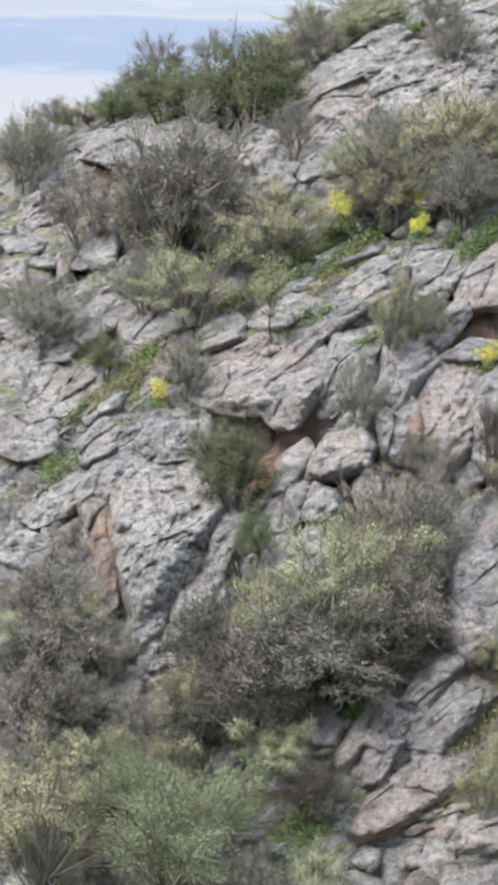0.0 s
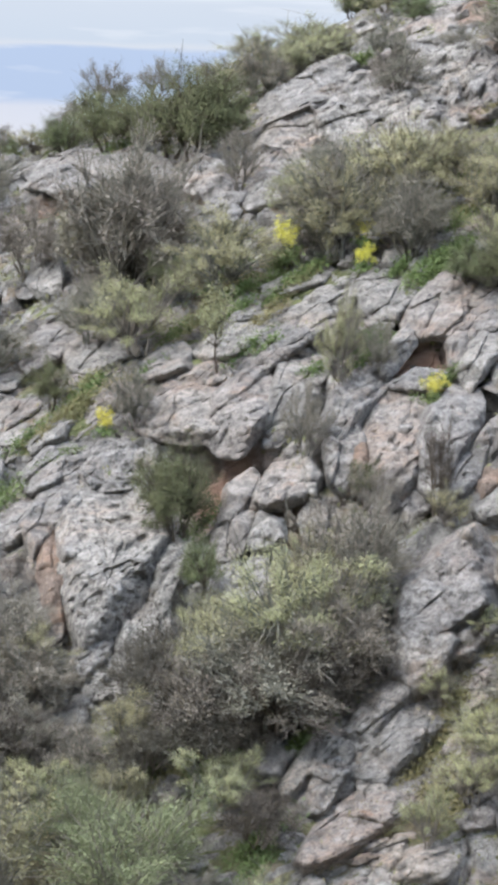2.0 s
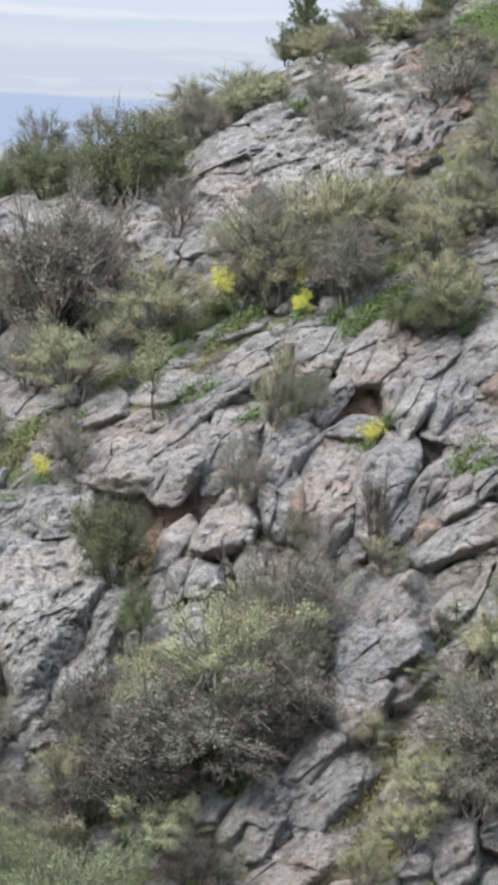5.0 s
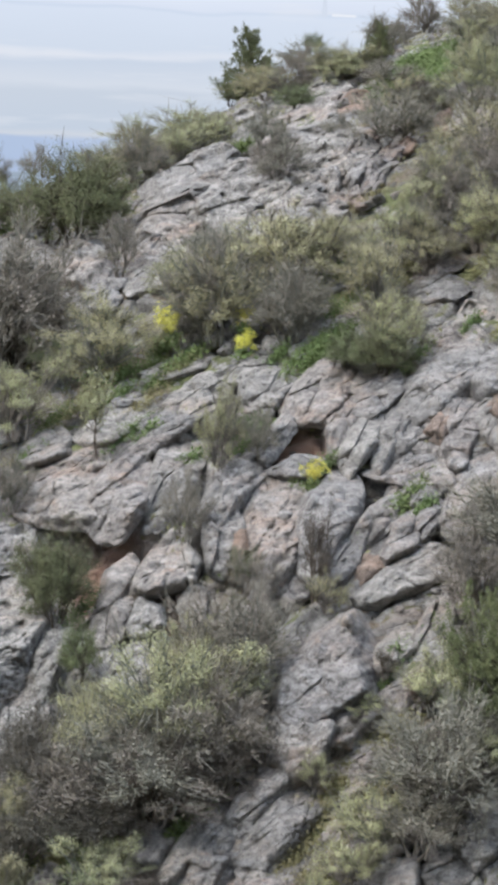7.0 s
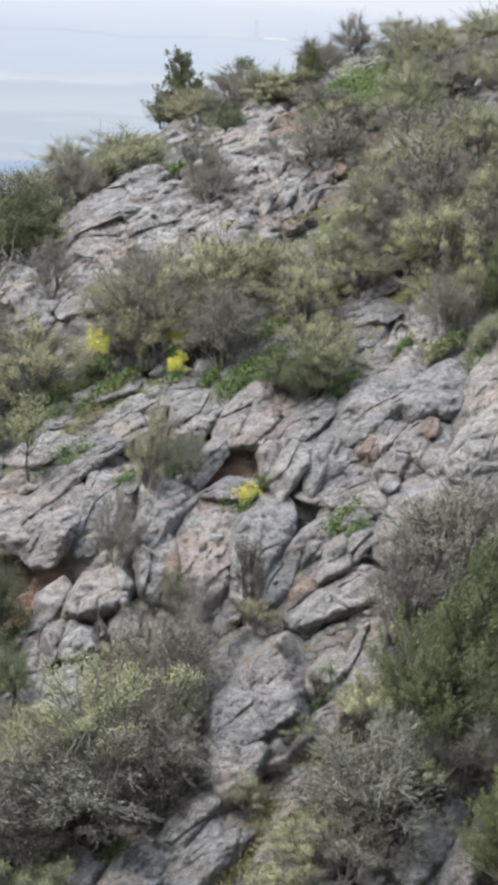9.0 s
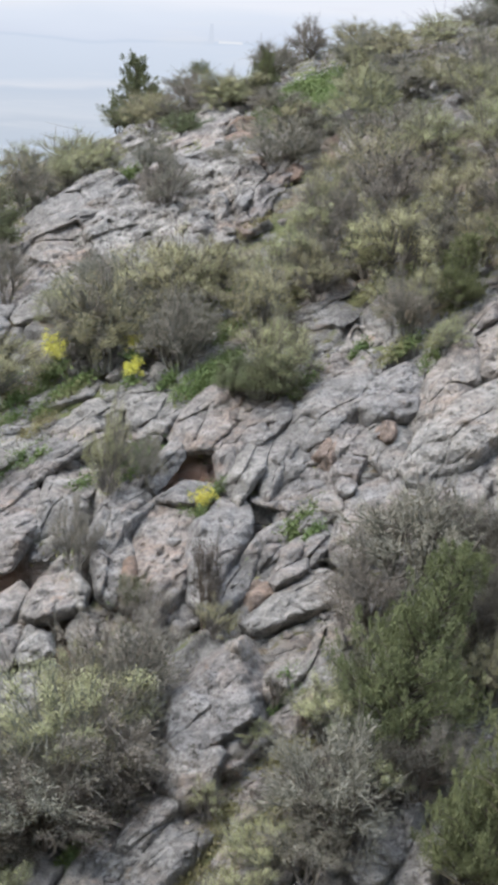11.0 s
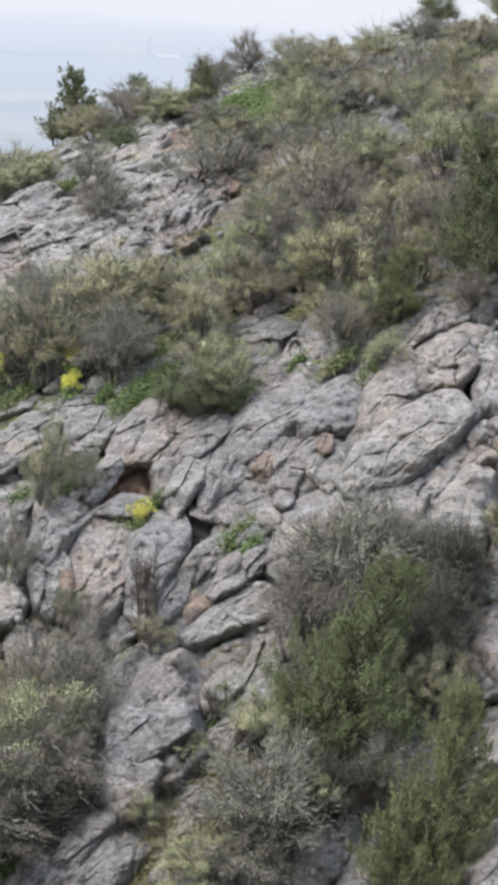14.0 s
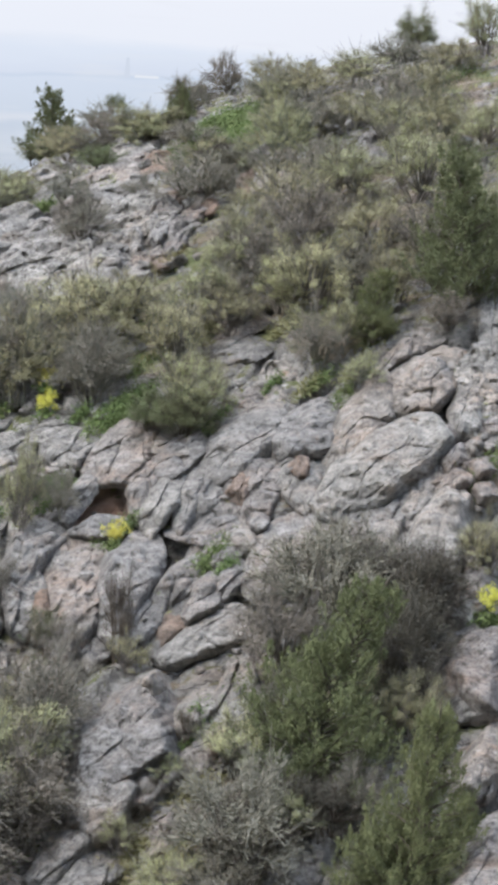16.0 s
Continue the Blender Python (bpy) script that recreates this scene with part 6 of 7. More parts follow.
plant('bare', 1.57, 63.55, 2.95, 2.02, 218, 0.41)
plant('olive', 0.51, 64.54, 1.91, 1.92, 226, 0.40)
plant('bare', 0.30, 63.45, 2.48, 1.77, 89, 0.42)
plant('olive', -1.09, 63.59, 1.54, 1.52, 107, 0.42)
plant('bare', 3.22, 66.32, 1.95, 1.57, 175, 0.38)
plant('bare', 3.80, 65.81, 1.70, 1.95, 267, 0.39)
plant('olive', 2.50, 66.15, 1.58, 1.44, 259, 0.38)
plant('bare', 2.27, 63.38, 2.12, 1.51, 235, 0.43)
plant('bare', -3.82, 65.75, 2.32, 1.83, 78, 0.38)
plant('olive', -3.38, 66.28, 1.48, 1.18, 139, 0.38)
plant('bare', -4.32, 64.59, 2.05, 1.68, 298, 0.39)
plant('bare', -2.25, 63.48, 1.42, 1.27, 303, 0.41)
plant('bare', -4.08, 67.40, 2.00, 1.34, 236, 0.35)
plant('olive', -4.74, 66.62, 1.49, 1.06, 1, 0.37)
plant('bare', -4.45, 63.37, 1.43, 1.40, 245, 0.42)
plant('olive', -3.04, 63.18, 1.54, 1.14, 81, 0.41)
plant('sage', -0.93, 60.14, 3.30, 2.55, 295, 0.44)
plant('olive', -3.78, 60.96, 2.55, 2.98, 328, 0.45)
plant('bare', -1.27, 60.24, 1.37, 1.10, 154, 0.43)
plant('sage', -2.14, 61.72, 2.09, 1.74, 344, 0.44)
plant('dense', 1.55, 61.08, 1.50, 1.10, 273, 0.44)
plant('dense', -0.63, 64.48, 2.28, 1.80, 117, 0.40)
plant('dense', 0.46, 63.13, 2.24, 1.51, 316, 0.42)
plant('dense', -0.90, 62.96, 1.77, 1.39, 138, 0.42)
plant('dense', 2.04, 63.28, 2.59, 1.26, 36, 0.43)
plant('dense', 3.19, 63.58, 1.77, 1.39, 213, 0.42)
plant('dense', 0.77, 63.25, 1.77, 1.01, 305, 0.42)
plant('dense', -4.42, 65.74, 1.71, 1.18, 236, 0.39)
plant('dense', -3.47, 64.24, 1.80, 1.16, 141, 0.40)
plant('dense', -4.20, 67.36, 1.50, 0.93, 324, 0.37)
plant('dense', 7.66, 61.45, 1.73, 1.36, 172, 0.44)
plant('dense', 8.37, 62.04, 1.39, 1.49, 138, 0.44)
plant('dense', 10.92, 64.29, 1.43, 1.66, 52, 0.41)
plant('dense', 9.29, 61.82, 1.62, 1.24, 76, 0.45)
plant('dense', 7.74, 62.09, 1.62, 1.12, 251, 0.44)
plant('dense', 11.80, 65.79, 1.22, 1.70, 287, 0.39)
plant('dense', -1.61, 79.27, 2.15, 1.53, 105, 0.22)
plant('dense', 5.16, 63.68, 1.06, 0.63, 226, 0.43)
plant('olive', 0.69, 62.01, 1.63, 1.24, 313, 0.45)
plant('olive', -1.38, 62.41, 1.52, 1.25, 53, 0.43)
plant('bare', 0.31, 59.67, 1.36, 1.09, 99, 0.45)
plant('olive', 1.63, 59.28, 1.35, 1.08, 188, 0.45)
plant('olive', 4.81, 60.10, 1.02, 1.09, 143, 0.45)
plant('pine', 4.92, 101.12, 1.65, 2.20, 235, -0.05)
plant('olive', 4.75, 100.5, 1.50, 0.80, 21, 0.0)
plant('olive', 5.7, 100.6, 1.40, 0.75, 52, 0.0)
plant('dark', 4.45, 101.01, 0.90, 0.75, 46, 0.05)
plant('olive', 2.97, 92.96, 2.34, 1.03, 220, 0.07)
plant('olive', 1.54, 95.57, 1.89, 1.00, 335, 0.05)
plant('bare', 4.91, 88.89, 1.28, 1.03, 70, 0.12)
plant('bare', 5.18, 84.62, 1.52, 1.39, 287, 0.16)
plant('dark', 6.01, 91.96, 1.32, 0.71, 64, 0.09)
plant('olive', 7.12, 94.17, 1.49, 0.98, 15, 0.07)
plant('bare', 6.45, 96.64, 1.37, 1.01, 268, 0.05)
plant('olive', 7.61, 94.09, 1.79, 0.98, 65, 0.07)
plant('juniper', 8.43, 94.43, 0.77, 1.18, 270, 0.07)
plant('bare', 11.15, 93.30, 1.78, 1.05, 338, 0.08)
plant('olive', 10.88, 89.33, 1.42, 0.94, 331, 0.12)
plant('bare', 8.21, 85.39, 2.03, 1.37, 171, 0.16)
plant('olive', 10.38, 86.08, 1.78, 1.65, 74, 0.15)
plant('bare', 6.81, 86.96, 0.97, 0.76, 90, 0.14)
plant('bare', 3.04, 82.02, 1.03, 0.79, 306, 0.19)
plant('olive', 8.65, 79.44, 1.85, 1.62, 211, 0.23)
plant('olive', 4.94, 78.97, 2.85, 1.76, 60, 0.23)
plant('bare', 3.18, 77.62, 2.10, 2.25, 318, 0.24)
plant('bare', 4.98, 76.28, 1.66, 1.70, 347, 0.26)
plant('olive', 7.03, 76.60, 1.83, 1.60, 348, 0.25)
plant('olive', 7.2, 74.1, 1.70, 1.70, 224, 0.29)
plant('dark', 7.0, 73.7, 1.50, 1.15, 223, 0.29)
plant('olive', 8.44, 77.30, 1.60, 1.35, 351, 0.25)
plant('olive', 6.34, 78.92, 1.38, 1.10, 218, 0.23)
plant('olive', 9.70, 77.62, 1.61, 1.49, 180, 0.24)
plant('bare', 3.73, 80.46, 1.45, 1.09, 349, 0.21)
plant('olive', 9.19, 81.32, 1.68, 1.42, 217, 0.20)
plant('bare', 3.43, 72.67, 0.79, 1.41, 283, 0.31)
plant('olive', 5.52, 67.00, 0.86, 0.79, 284, 0.37)
plant('olive', 6.10, 64.15, 0.90, 0.55, 19, 0.41)
plant('olive', 5.13, 62.83, 0.70, 0.88, 193, 0.44)
plant('bare', 7.45, 61.75, 1.96, 1.61, 18, 0.44)
plant('bare', 7.07, 60.95, 1.83, 1.47, 30, 0.44)
plant('olive', 6.20, 61.33, 1.49, 1.23, 96, 0.44)
plant('olive', 5.73, 60.68, 1.25, 0.98, 69, 0.45)
plant('olive', 5.36, 96.93, 1.74, 0.93, 258, 0.04)
plant('bare', 6.76, 101.67, 1.77, 1.05, 76, 0.02)
plant('dense', 5.99, 94.71, 1.53, 0.58, 225, 0.06)
plant('olive', 7.37, 94.21, 1.64, 1.06, 309, 0.07)
plant('dark', 6.97, 101.36, 0.73, 0.51, 178, 0.75)
plant('bare', 8.94, 98.17, 1.40, 1.03, 45, 0.04)
plant('juniper', 8.61, 97.98, 0.67, 1.04, 23, 0.04)
plant('dense', 9.18, 87.83, 1.74, 0.68, 106, 0.13)
plant('olive', 11.58, 100.12, 1.28, 0.87, 148, 0.02)
plant('olive', 12.36, 96.48, 1.38, 0.68, 177, 0.05)
plant('juniper', 8.99, 62.88, 2.35, 4.33, 110, 0.44, 11)
plant('dark', 8.53, 63.68, 1.30, 1.39, 305, 0.42)
plant('olive', 10.28, 63.72, 1.30, 1.40, 204, 0.42)
plant('juniper', 10.30, 59.71, 1.90, 4.30, 347, 0.45, 10)
plant('olive', 13.20, 66.75, 1.10, 1.20, 336, 0.37)
plant('juniper', 9.96, 60.00, 1.70, 2.18, 9, 0.46, 10)
plant('bare', 9.49, 66.65, 2.58, 2.10, 269, 0.37)
plant('bare', 8.58, 65.81, 1.70, 1.95, 196, 0.39)
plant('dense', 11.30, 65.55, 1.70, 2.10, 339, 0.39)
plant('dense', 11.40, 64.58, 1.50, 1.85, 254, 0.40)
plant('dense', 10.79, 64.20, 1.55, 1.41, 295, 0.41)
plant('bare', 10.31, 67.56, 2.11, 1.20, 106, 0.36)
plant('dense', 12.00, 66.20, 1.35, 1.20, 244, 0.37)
plant('olive', 7.62, 63.73, 1.77, 1.39, 227, 0.42)
plant('bare', 10.62, 67.11, 1.48, 1.46, 132, 0.38)
plant('olive', 11.06, 63.45, 1.54, 1.39, 212, 0.43)
plant('olive', 12.90, 66.86, 1.11, 0.93, 31, 0.38)
plant('bare', 7.47, 61.36, 2.64, 2.46, 241, 0.45)
plant('sage', 8.25, 63.00, 1.41, 1.00, 240, 0.43)
plant('olive', 8.64, 62.04, 1.39, 0.99, 22, 0.43)
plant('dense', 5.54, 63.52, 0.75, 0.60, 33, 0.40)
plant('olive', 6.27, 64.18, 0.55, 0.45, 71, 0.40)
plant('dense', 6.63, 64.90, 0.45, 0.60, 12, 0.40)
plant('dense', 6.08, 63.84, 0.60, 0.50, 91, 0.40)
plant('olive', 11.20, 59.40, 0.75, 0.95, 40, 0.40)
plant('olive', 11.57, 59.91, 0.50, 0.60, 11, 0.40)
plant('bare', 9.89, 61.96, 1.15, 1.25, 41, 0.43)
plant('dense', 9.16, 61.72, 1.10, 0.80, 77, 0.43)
plant('olive', 11.34, 60.02, 1.36, 0.97, 188, 0.46)
plant('dark', 8.44, 63.95, 0.95, 0.76, 109, 0.42)
plant('pine', 13.79, 75.53, 2.07, 3.55, 245, 0.27)
plant('juniper', 11.65, 75.21, 1.23, 1.62, 71, 0.26)
plant('dark', 14.55, 82.15, 1.35, 0.96, 12, 0.18)
plant('olive', 10.47, 76.85, 2.21, 2.02, 178, 0.25)
plant('olive', 12.10, 78.98, 2.28, 1.67, 223, 0.22)
plant('olive', 7.68, 77.98, 1.61, 1.49, 45, 0.24)
plant('bare', 9.05, 79.43, 1.90, 1.67, 332, 0.22)
plant('bare', 10.58, 80.62, 1.93, 1.40, 173, 0.21)
plant('olive', 13.55, 81.33, 2.09, 1.71, 348, 0.20)
plant('olive', 11.95, 82.50, 1.85, 1.44, 193, 0.19)
plant('olive', 10.41, 81.79, 2.09, 1.57, 262, 0.20)
plant('bare', 9.40, 86.83, 1.93, 0.68, 278, 0.15)
plant('olive', 8.54, 87.54, 1.39, 1.06, 178, 0.14)
plant('bare', 11.22, 83.91, 1.60, 1.17, 141, 0.17)
plant('olive', 13.48, 85.15, 1.91, 1.34, 240, 0.16)
plant('olive', 14.63, 84.68, 1.63, 1.34, 7, 0.16)
plant('bare', 11.69, 88.04, 1.82, 1.23, 222, 0.13)
plant('olive', 10.80, 88.45, 1.41, 1.31, 189, 0.13)
plant('olive', 12.58, 87.66, 1.54, 1.07, 53, 0.13)
plant('bare', 8.50, 91.00, 1.73, 0.68, 73, 0.10)
plant('olive', 11.11, 92.86, 1.33, 0.81, 12, 0.08)
plant('olive', 12.26, 92.86, 1.92, 0.81, 266, 0.08)
plant('olive', 13.56, 92.76, 1.78, 0.97, 246, 0.08)
plant('bare', 10.40, 100.71, 1.28, 1.31, 139, 0.01)
plant('bare', 9.36, 99.06, 1.26, 0.86, 344, 0.03)
plant('olive', 11.47, 94.59, 1.36, 0.82, 136, 0.07)
plant('bare', 14.94, 94.21, 1.65, 0.99, 110, 0.06)
plant('dark', 16.24, 99.83, 1.36, 1.20, 327, 0.06)
plant('olive', 15.97, 91.28, 1.61, 0.96, 29, 0.09)
plant('olive', 17.55, 94.67, 1.36, 1.67, 141, 0.04)
plant('olive', 14.88, 88.42, 1.70, 1.09, 8, 0.12)
plant('bare', 13.68, 87.72, 1.54, 1.22, 125, 0.13)
plant('olive', 15.50, 83.52, 1.48, 1.32, 261, 0.17)
plant('olive', 14.56, 79.33, 1.65, 1.67, 125, 0.21)
plant('bare', 13.20, 77.72, 1.62, 1.50, 177, 0.24)
plant('olive', 12.36, 76.56, 1.36, 1.34, 173, 0.26)
plant('bare', 11.36, 77.41, 1.61, 1.36, 22, 0.24)
plant('bare', 8.38, 78.09, 1.37, 1.22, 33, 0.24)
plant('bare', 10.26, 74.74, 1.22, 1.31, 196, 0.28)
plant('olive', 10.84, 75.14, 1.21, 1.19, 25, 0.28)
plant('olive', 9.99, 76.10, 0.98, 0.80, 331, 0.26)
plant('bare', 13.35, 74.79, 1.37, 0.88, 307, 0.27)
plant('olive', 11.18, 73.39, 1.07, 0.86, 202, 0.29)
plant('bare', 7.88, 75.08, 0.60, 0.66, 267, 0.27)
plant('olive', 6.10, 79.57, 1.51, 1.11, 3, 0.22)
plant('dark', 6.37, 74.27, 1.21, 0.87, 340, 0.28)
plant('olive', 14.58, 76.68, 1.11, 2.02, 17, 0.24)

# ---- yellow flowering plants ----
def flowering_plant(x, y, size, seed, lift=0.0):
    r = np.random.RandomState(seed)
    top = new("flowering_plant")
    z = float(ground_height(np.array([x]), np.array([y]))[0]) + lift
    top.matrix_world = pose(x, y, z, 0, 0, r.uniform(0, 360))
    stems, heads = [], []
    for _ in range(14):
        a, w = r.uniform(0, 2 * math.pi), r.uniform(0.03, 0.32)
        q = limb(r, (0, 0, -0.05), (w * math.cos(a), w * math.sin(a), 1), size * r.uniform(0.6, 1.05), 0.010 * size, 4, 0.08)
        stems.append(q)
        for _ in range(5):
            heads.append(q[-1, :3] + r.normal(size=3) * np.array([0.085, 0.085, 0.10]) * size)
    v, f = tubes(stems)
    mesh_object("stalk_tuft", v, f, HERB_LEAF).parent = top
    spots = np.concatenate([h + r.normal(size=(26, 3)) * 0.045 * size for h in heads])
    v, f = leaves(r, spots, 0.035 * size, 1.2)
    mesh_object("blossom", v, f, YELLOW, False).parent = top
    low = r.normal(size=(260, 3)) * np.array([0.22, 0.22, 0.10]) * size + np.array([0, 0, 0.12 * size])
    v, f = leaves(r, low, 0.07 * size, 2.2)
    tagged(mesh_object("leaf_tuft", v, f, HERB_LEAF, False), kind="stuff").parent = top
    return tagged(top, "bright yellow flowering herb in a green tuft between rocks", "wildflower", "yellow flowers")


flowering_plant(2.02, 77.35, 0.93, 11, 0.45)
flowering_plant(3.92, 76.35, 0.69, 12, 0.1)
flowering_plant(3.93, 76.85, 0.56, 13, 0.45)
flowering_plant(5.34, 70.89, 0.64, 14, 0.1)
flowering_plant(-2.13, 73.17, 0.6, 15, 0.1)
flowering_plant(13.08, 65.72, 0.80, 16, 0.1)
flowering_plant(0.59, 94.06, 0.37, 17, 0.1)
flowering_plant(16.33, 99.90, 0.36, 18, 0.1)

# ---- herbs and grass ----
def herb_patch(x, y, width, seed, dry=False, tall=0.13, blades=900):
    r = np.random.RandomState(seed)
    n = int(blades * max(1, width))
    run, off = r.normal(size=n) * width * 0.42, r.normal(size=n) * width * 0.16
    px, py = x + run, y + 0.55 * run + off
    pz = ground_height(px, py)
    real = on_ground(px, py)
    at = np.stack([px, py, np.maximum(pz, real[:, 2]) + 0.03 + np.abs(r.normal(size=n)) * tall], -1)
    at = at[real[:, 2] > pz - 0.3]
    v, f = leaves(r, at, 0.03 if dry else 0.04, 3.2 if dry else 2.0)
    if dry:
        return tagged(mesh_object("grass_patch", v, f, GRASS_LEAF, False), "patch of thin dry and greenish grass on the soil", "grass", "grass patches", "stuff")
    return tagged(mesh_object("herb_patch", v, f, HERB_LEAF, False), "patch of fresh green herbs between the rocks", "herbs", "herb patches", "stuff")


herb_patch(-0.59, 63.90, 0.95, 40)
herb_patch(0.25, 63.10, 0.70, 41)
herb_patch(9.32, 92.07, 1.65, 42, blades=5000, tall=0.07)
herb_patch(9.86, 90.98, 1.47, 43, blades=5000, tall=0.07)
herb_patch(8.90, 90.95, 0.98, 44, blades=5000, tall=0.07)
herb_patch(5.26, 62.75, 0.81, 45, True)
herb_patch(5.85, 63.16, 0.93, 46, True)
herb_patch(6.58, 63.93, 0.94, 47, True)
herb_patch(7.07, 64.53, 0.71, 48, True)
herb_patch(6.03, 61.95, 1.04, 49, True)
herb_patch(4.30, 61.13, 1.03, 50, True)
herb_patch(3.41, 60.95, 0.80, 51, True)
herb_patch(4.97, 61.28, 0.80, 52, True)
herb_patch(-1.02, 62.26, 1.28, 53, True)
herb_patch(-0.25, 63.22, 0.94, 54, True)
herb_patch(-3.14, 63.14, 1.06, 55, True)
herb_patch(10.69, 78.86, 1.28, 56, True)
herb_patch(12.81, 79.95, 1.45, 57, True)
herb_patch(10.98, 90.10, 1.13, 58, True)
herb_patch(7.69, 77.91, 0.84, 59, True)
herb_patch(-2.88, 74.31, 0.81, 60, True)
herb_patch(-2.10, 74.76, 0.81, 61, True)
herb_patch(5.74, 77.95, 0.84, 62, True)
herb_patch(7.84, 63.23, 0.94, 63, True)
herb_patch(2.31, 76.81, 0.83, 64)
herb_patch(9.31, 91.08, 1.80, 65)
herb_patch(9.90, 90.54, 1.46, 66)
herb_patch(5.65, 75.88, 0.82, 67)
herb_patch(6.25, 77.00, 0.69, 68)
herb_patch(2.58, 77.02, 0.69, 69)
herb_patch(-4.43, 71.99, 0.92, 70)
herb_patch(-0.54, 76.29, 0.55, 71)
herb_patch(5.51, 75.69, 0.68, 72)
herb_patch(1.76, 74.37, 0.54, 73)
herb_patch(10.97, 73.76, 0.54, 74)
herb_patch(6.07, 75.82, 0.96, 75)
herb_patch(2.03, 76.61, 0.69, 76)
herb_patch(0.68, 76.08, 0.68, 77)
herb_patch(1.23, 74.59, 0.81, 78)
herb_patch(-4.83, 72.09, 1.05, 79)
herb_patch(4.10, 73.09, 0.79, 80)
herb_patch(0.52, 78.03, 0.84, 81)
herb_patch(1.62, 61.04, 0.91, 82)
herb_patch(2.74, 63.36, 0.70, 83)
herb_patch(-0.39, 63.75, 0.83, 84)
herb_patch(6.67, 74.88, 0.95, 85)
herb_patch(5.63, 75.43, 0.82, 86)
herb_patch(9.38, 91.80, 1.48, 87)
herb_patch(7.13, 69.50, 0.88, 88)
herb_patch(9.55, 91.86, 1.32, 89)
herb_patch(7.28, 69.56, 0.76, 90)
herb_patch(6.67, 65.16, 0.72, 91)
herb_patch(13.45, 69.75, 0.77, 92)
herb_patch(6.36, 79.09, 0.85, 93)
herb_patch(4.03, 89.49, 0.64, 94)
herb_patch(4.24, 89.73, 0.64, 95)
herb_patch(-2.26, 90.21, 0.81, 96)
herb_patch(-3.92, 73.99, 0.67, 97)
herb_patch(5.38, 75.65, 0.82, 98)
herb_patch(-6.15, 79.57, 0.72, 99)
herb_patch(0.16, 69.29, 0.76, 100)
herb_patch(11.25, 73.83, 0.80, 101)
herb_patch(15.53, 90.52, 1.48, 102)
herb_patch(10.91, 63.98, 0.83, 103)
herb_patch(7.67, 73.94, 0.80, 104)
herb_patch(2.55, 73.05, 0.79, 105)
herb_patch(-2.64, 74.82, 0.81, 106)
herb_patch(1.05, 77.22, 0.5, 121, blades=700)
herb_patch(1.66, 77.16, 0.5, 122, blades=700)
herb_patch(2.48, 76.94, 0.6, 123, blades=700)
herb_patch(2.01, 77.80, 0.4, 124, blades=700)
herb_patch(0.85, 76.24, 0.5, 125, blades=700)
herb_patch(1.47, 74.81, 0.5, 126, blades=700)
herb_patch(4.76, 75.99, 0.35, 127, blades=700)
herb_patch(5.76, 75.77, 0.5, 128, blades=700)
herb_patch(6.18, 76.07, 0.5, 129, blades=700)
herb_patch(6.44, 74.74, 0.4, 130, blades=700)
herb_patch(5.19, 71.42, 0.4, 131, blades=700)
herb_patch(5.63, 71.39, 0.35, 132, blades=700)
herb_patch(-3.13, 72.72, 0.5, 133, blades=700)
herb_patch(-3.54, 72.63, 0.5, 134, blades=700)
herb_patch(-1.20, 75.01, 0.5, 135, blades=700)
herb_patch(1.06, 63.45, 0.5, 136, blades=700)
herb_patch(-0.39, 63.80, 0.6, 137, blades=700)
herb_patch(1.39, 61.39, 0.6, 138, blades=700)
herb_patch(1.72, 61.56, 0.45, 139, blades=700)
herb_patch(-2.54, 74.94, 0.4, 140, blades=700)
herb_patch(4.03, 73.61, 0.4, 141, blades=700)
herb_patch(3.70, 73.48, 0.3, 142, blades=700)
herb_patch(7.48, 69.55, 0.4, 143, blades=700)
herb_patch(7.73, 69.24, 0.35, 144, blades=700)
herb_patch(3.68, 73.63, 0.35, 145, blades=700)
herb_patch(3.55, 69.27, 0.3, 146, blades=700)
herb_patch(9.81, 79.25, 0.4, 147, blades=700)
herb_patch(9.93, 78.80, 0.35, 148, blades=700)
herb_patch(9.50, 92.86, 1.2, 149, blades=3000)
herb_patch(10.06, 92.76, 1.0, 150, blades=3000)
herb_patch(9.20, 93.19, 0.8, 151, blades=3000)
herb_patch(12.38, 66.32, 0.4, 152, blades=700)
herb_patch(12.12, 66.19, 0.3, 153, blades=700)
herb_patch(9.25, 74.76, 0.3, 154, blades=700)
herb_patch(10.35, 74.41, 0.5, 155, blades=700)
herb_patch(4.12, 64.57, 0.4, 156, blades=700)
herb_patch(6.74, 65.44, 0.3, 157, blades=700)
herb_patch(2.44, 63.28, 0.5, 158, blades=700)
herb_patch(-2.97, 74.41, 0.8, 159, True)
herb_patch(-3.41, 74.01, 0.7, 160, True)
herb_patch(-2.62, 75.26, 0.7, 161, True)
herb_patch(0.57, 77.27, 0.7, 162, True)
herb_patch(1.53, 75.74, 0.6, 163, True)
herb_patch(-0.10, 76.47, 0.6, 164, True)
herb_patch(2.34, 76.64, 0.6, 165, True)
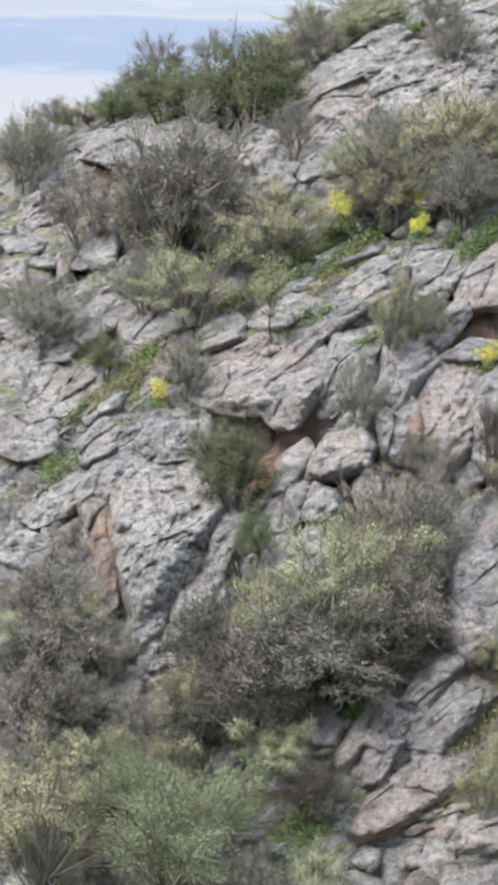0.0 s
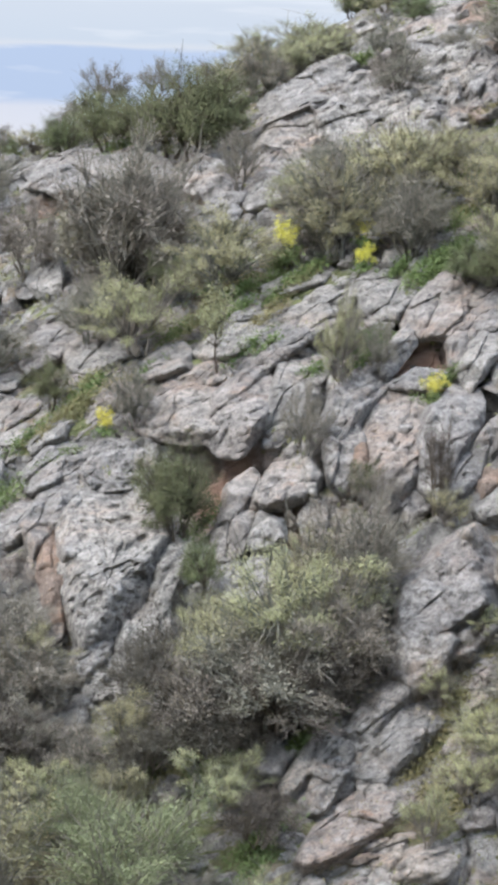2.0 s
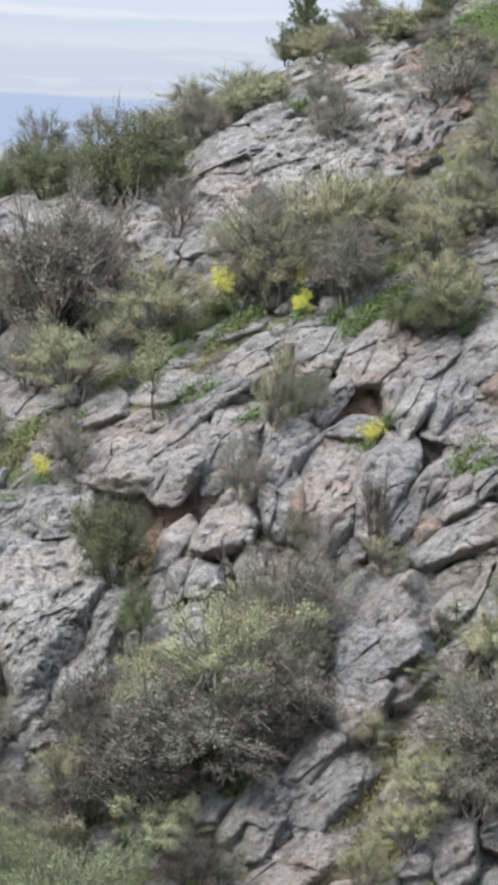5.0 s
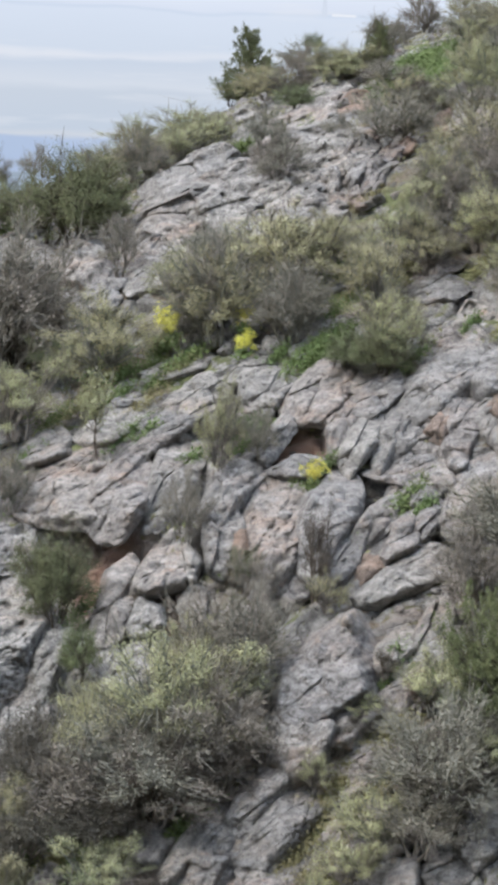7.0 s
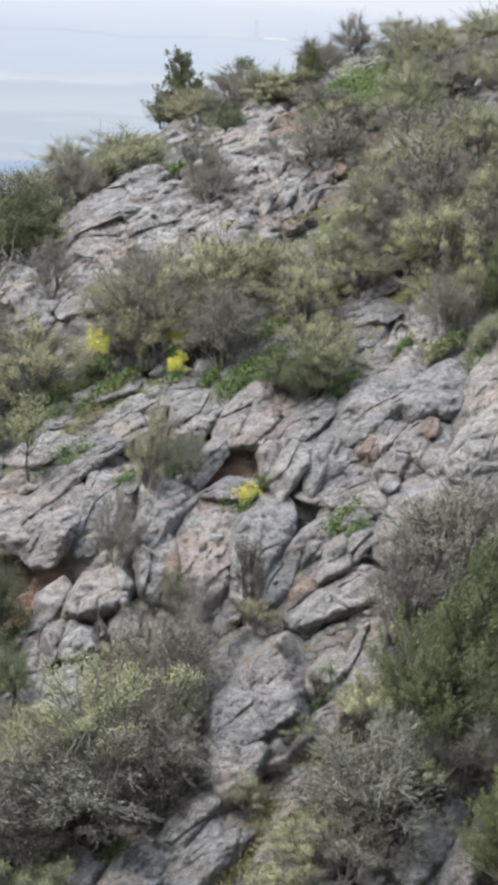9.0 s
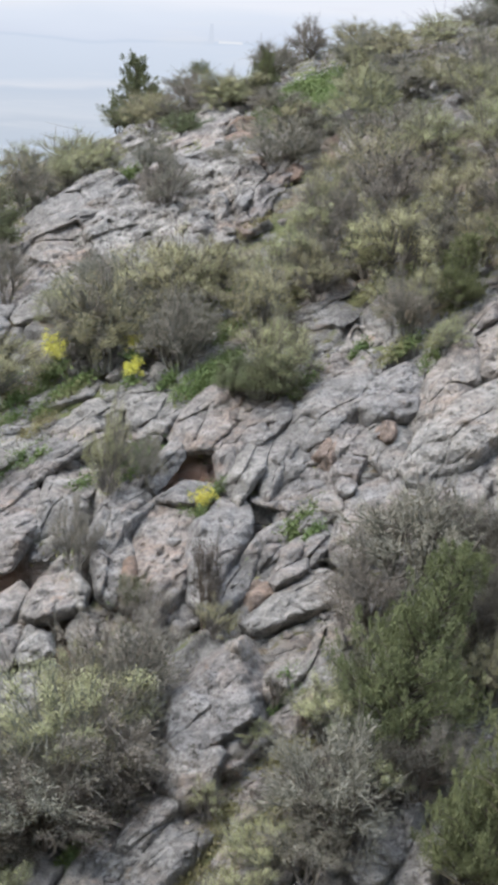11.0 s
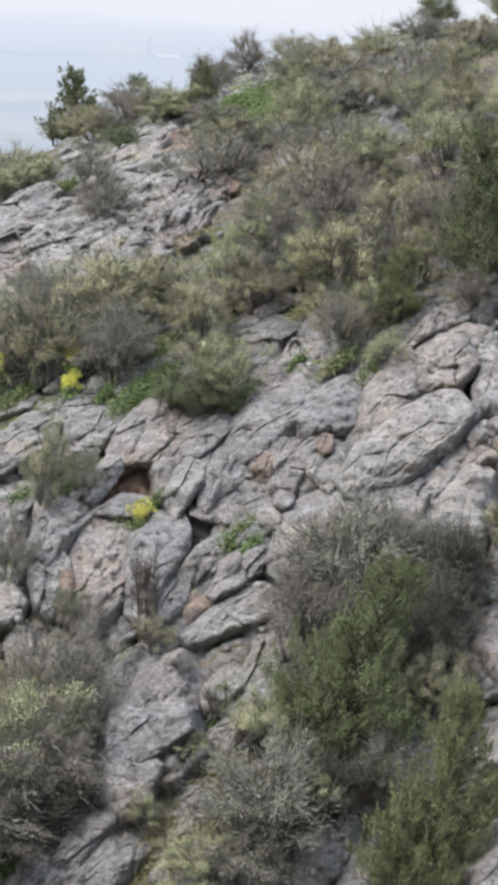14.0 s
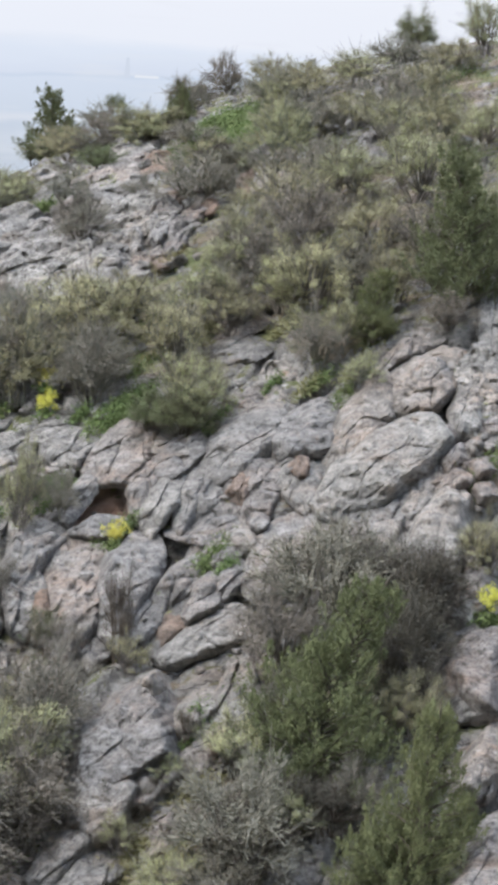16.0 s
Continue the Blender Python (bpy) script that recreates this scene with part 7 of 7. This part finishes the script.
herb_patch(4.55, 77.71, 0.6, 166, True)
herb_patch(6.72, 77.42, 0.6, 167, True)
herb_patch(-0.20, 63.25, 0.7, 168, True)
herb_patch(4.71, 61.96, 0.8, 169, True)
herb_patch(5.85, 62.42, 0.9, 170, True)
herb_patch(5.45, 60.84, 0.8, 171, True)
herb_patch(5.93, 63.46, 0.9, 172, True)
herb_patch(7.01, 64.09, 0.8, 173, True)
herb_patch(6.23, 62.52, 0.9, 174, True)
herb_patch(10.08, 74.33, 0.5, 175, True)
herb_patch(11.16, 74.44, 0.5, 176, True)
herb_patch(9.81, 77.09, 0.7, 177, True)
herb_patch(7.25, 82.09, 0.5, 178, True)

r = np.random.RandomState(5)
n = 40000
px, py = r.uniform(-9, 24, n), r.uniform(57, 102, n)
keep = fbm(np.stack([px, py, 0 * px], -1) * 0.45, 3) > -0.05
px, py = px[keep], py[keep]
at = on_ground(px, py) + np.array([0, 0, 0.03])
at = at[at[:, 2] > ground_height(px, py) - 0.25]
v, f = leaves(r, at, 0.05, 2.6, np.tile((0.0, 0.0, 1.0), (len(at), 1)), True)
grass = tagged(mesh_object("grass", v, f, GRASS_LEAF, False), "thin dry and green grass tufts over the slope", "grass", kind="stuff")

# loose stones
r = np.random.RandomState(6)
n = 700
px, py = r.uniform(-8, 22, n), r.uniform(58, 100, n)
pz = on_ground(px, py)[:, 2]
px, py = on_ground(px, py)[:, 0], on_ground(px, py)[:, 1]
vs, fs, k = [], [], 0
for i in range(n):
    s = r.uniform(0.06, 0.22)
    v, f = rock_shape(900 + i % 40, (s * 1.3, s, s * 0.8), 2, 10, 6, 0.5)
    a = r.uniform(0, 6.28)
    c, d = math.cos(a), math.sin(a)
    v = v @ np.array([[c, d, 0], [-d, c, 0], [0, 0, 1]])
    vs.append(v + (px[i], py[i], pz[i]))
    fs.append(f + k)
    k += len(v)
tagged(mesh_object("loose_stones", np.concatenate(vs), np.concatenate(fs), GREY_ROCK), "small loose limestone stones scattered over the soil", "stones", kind="stuff")
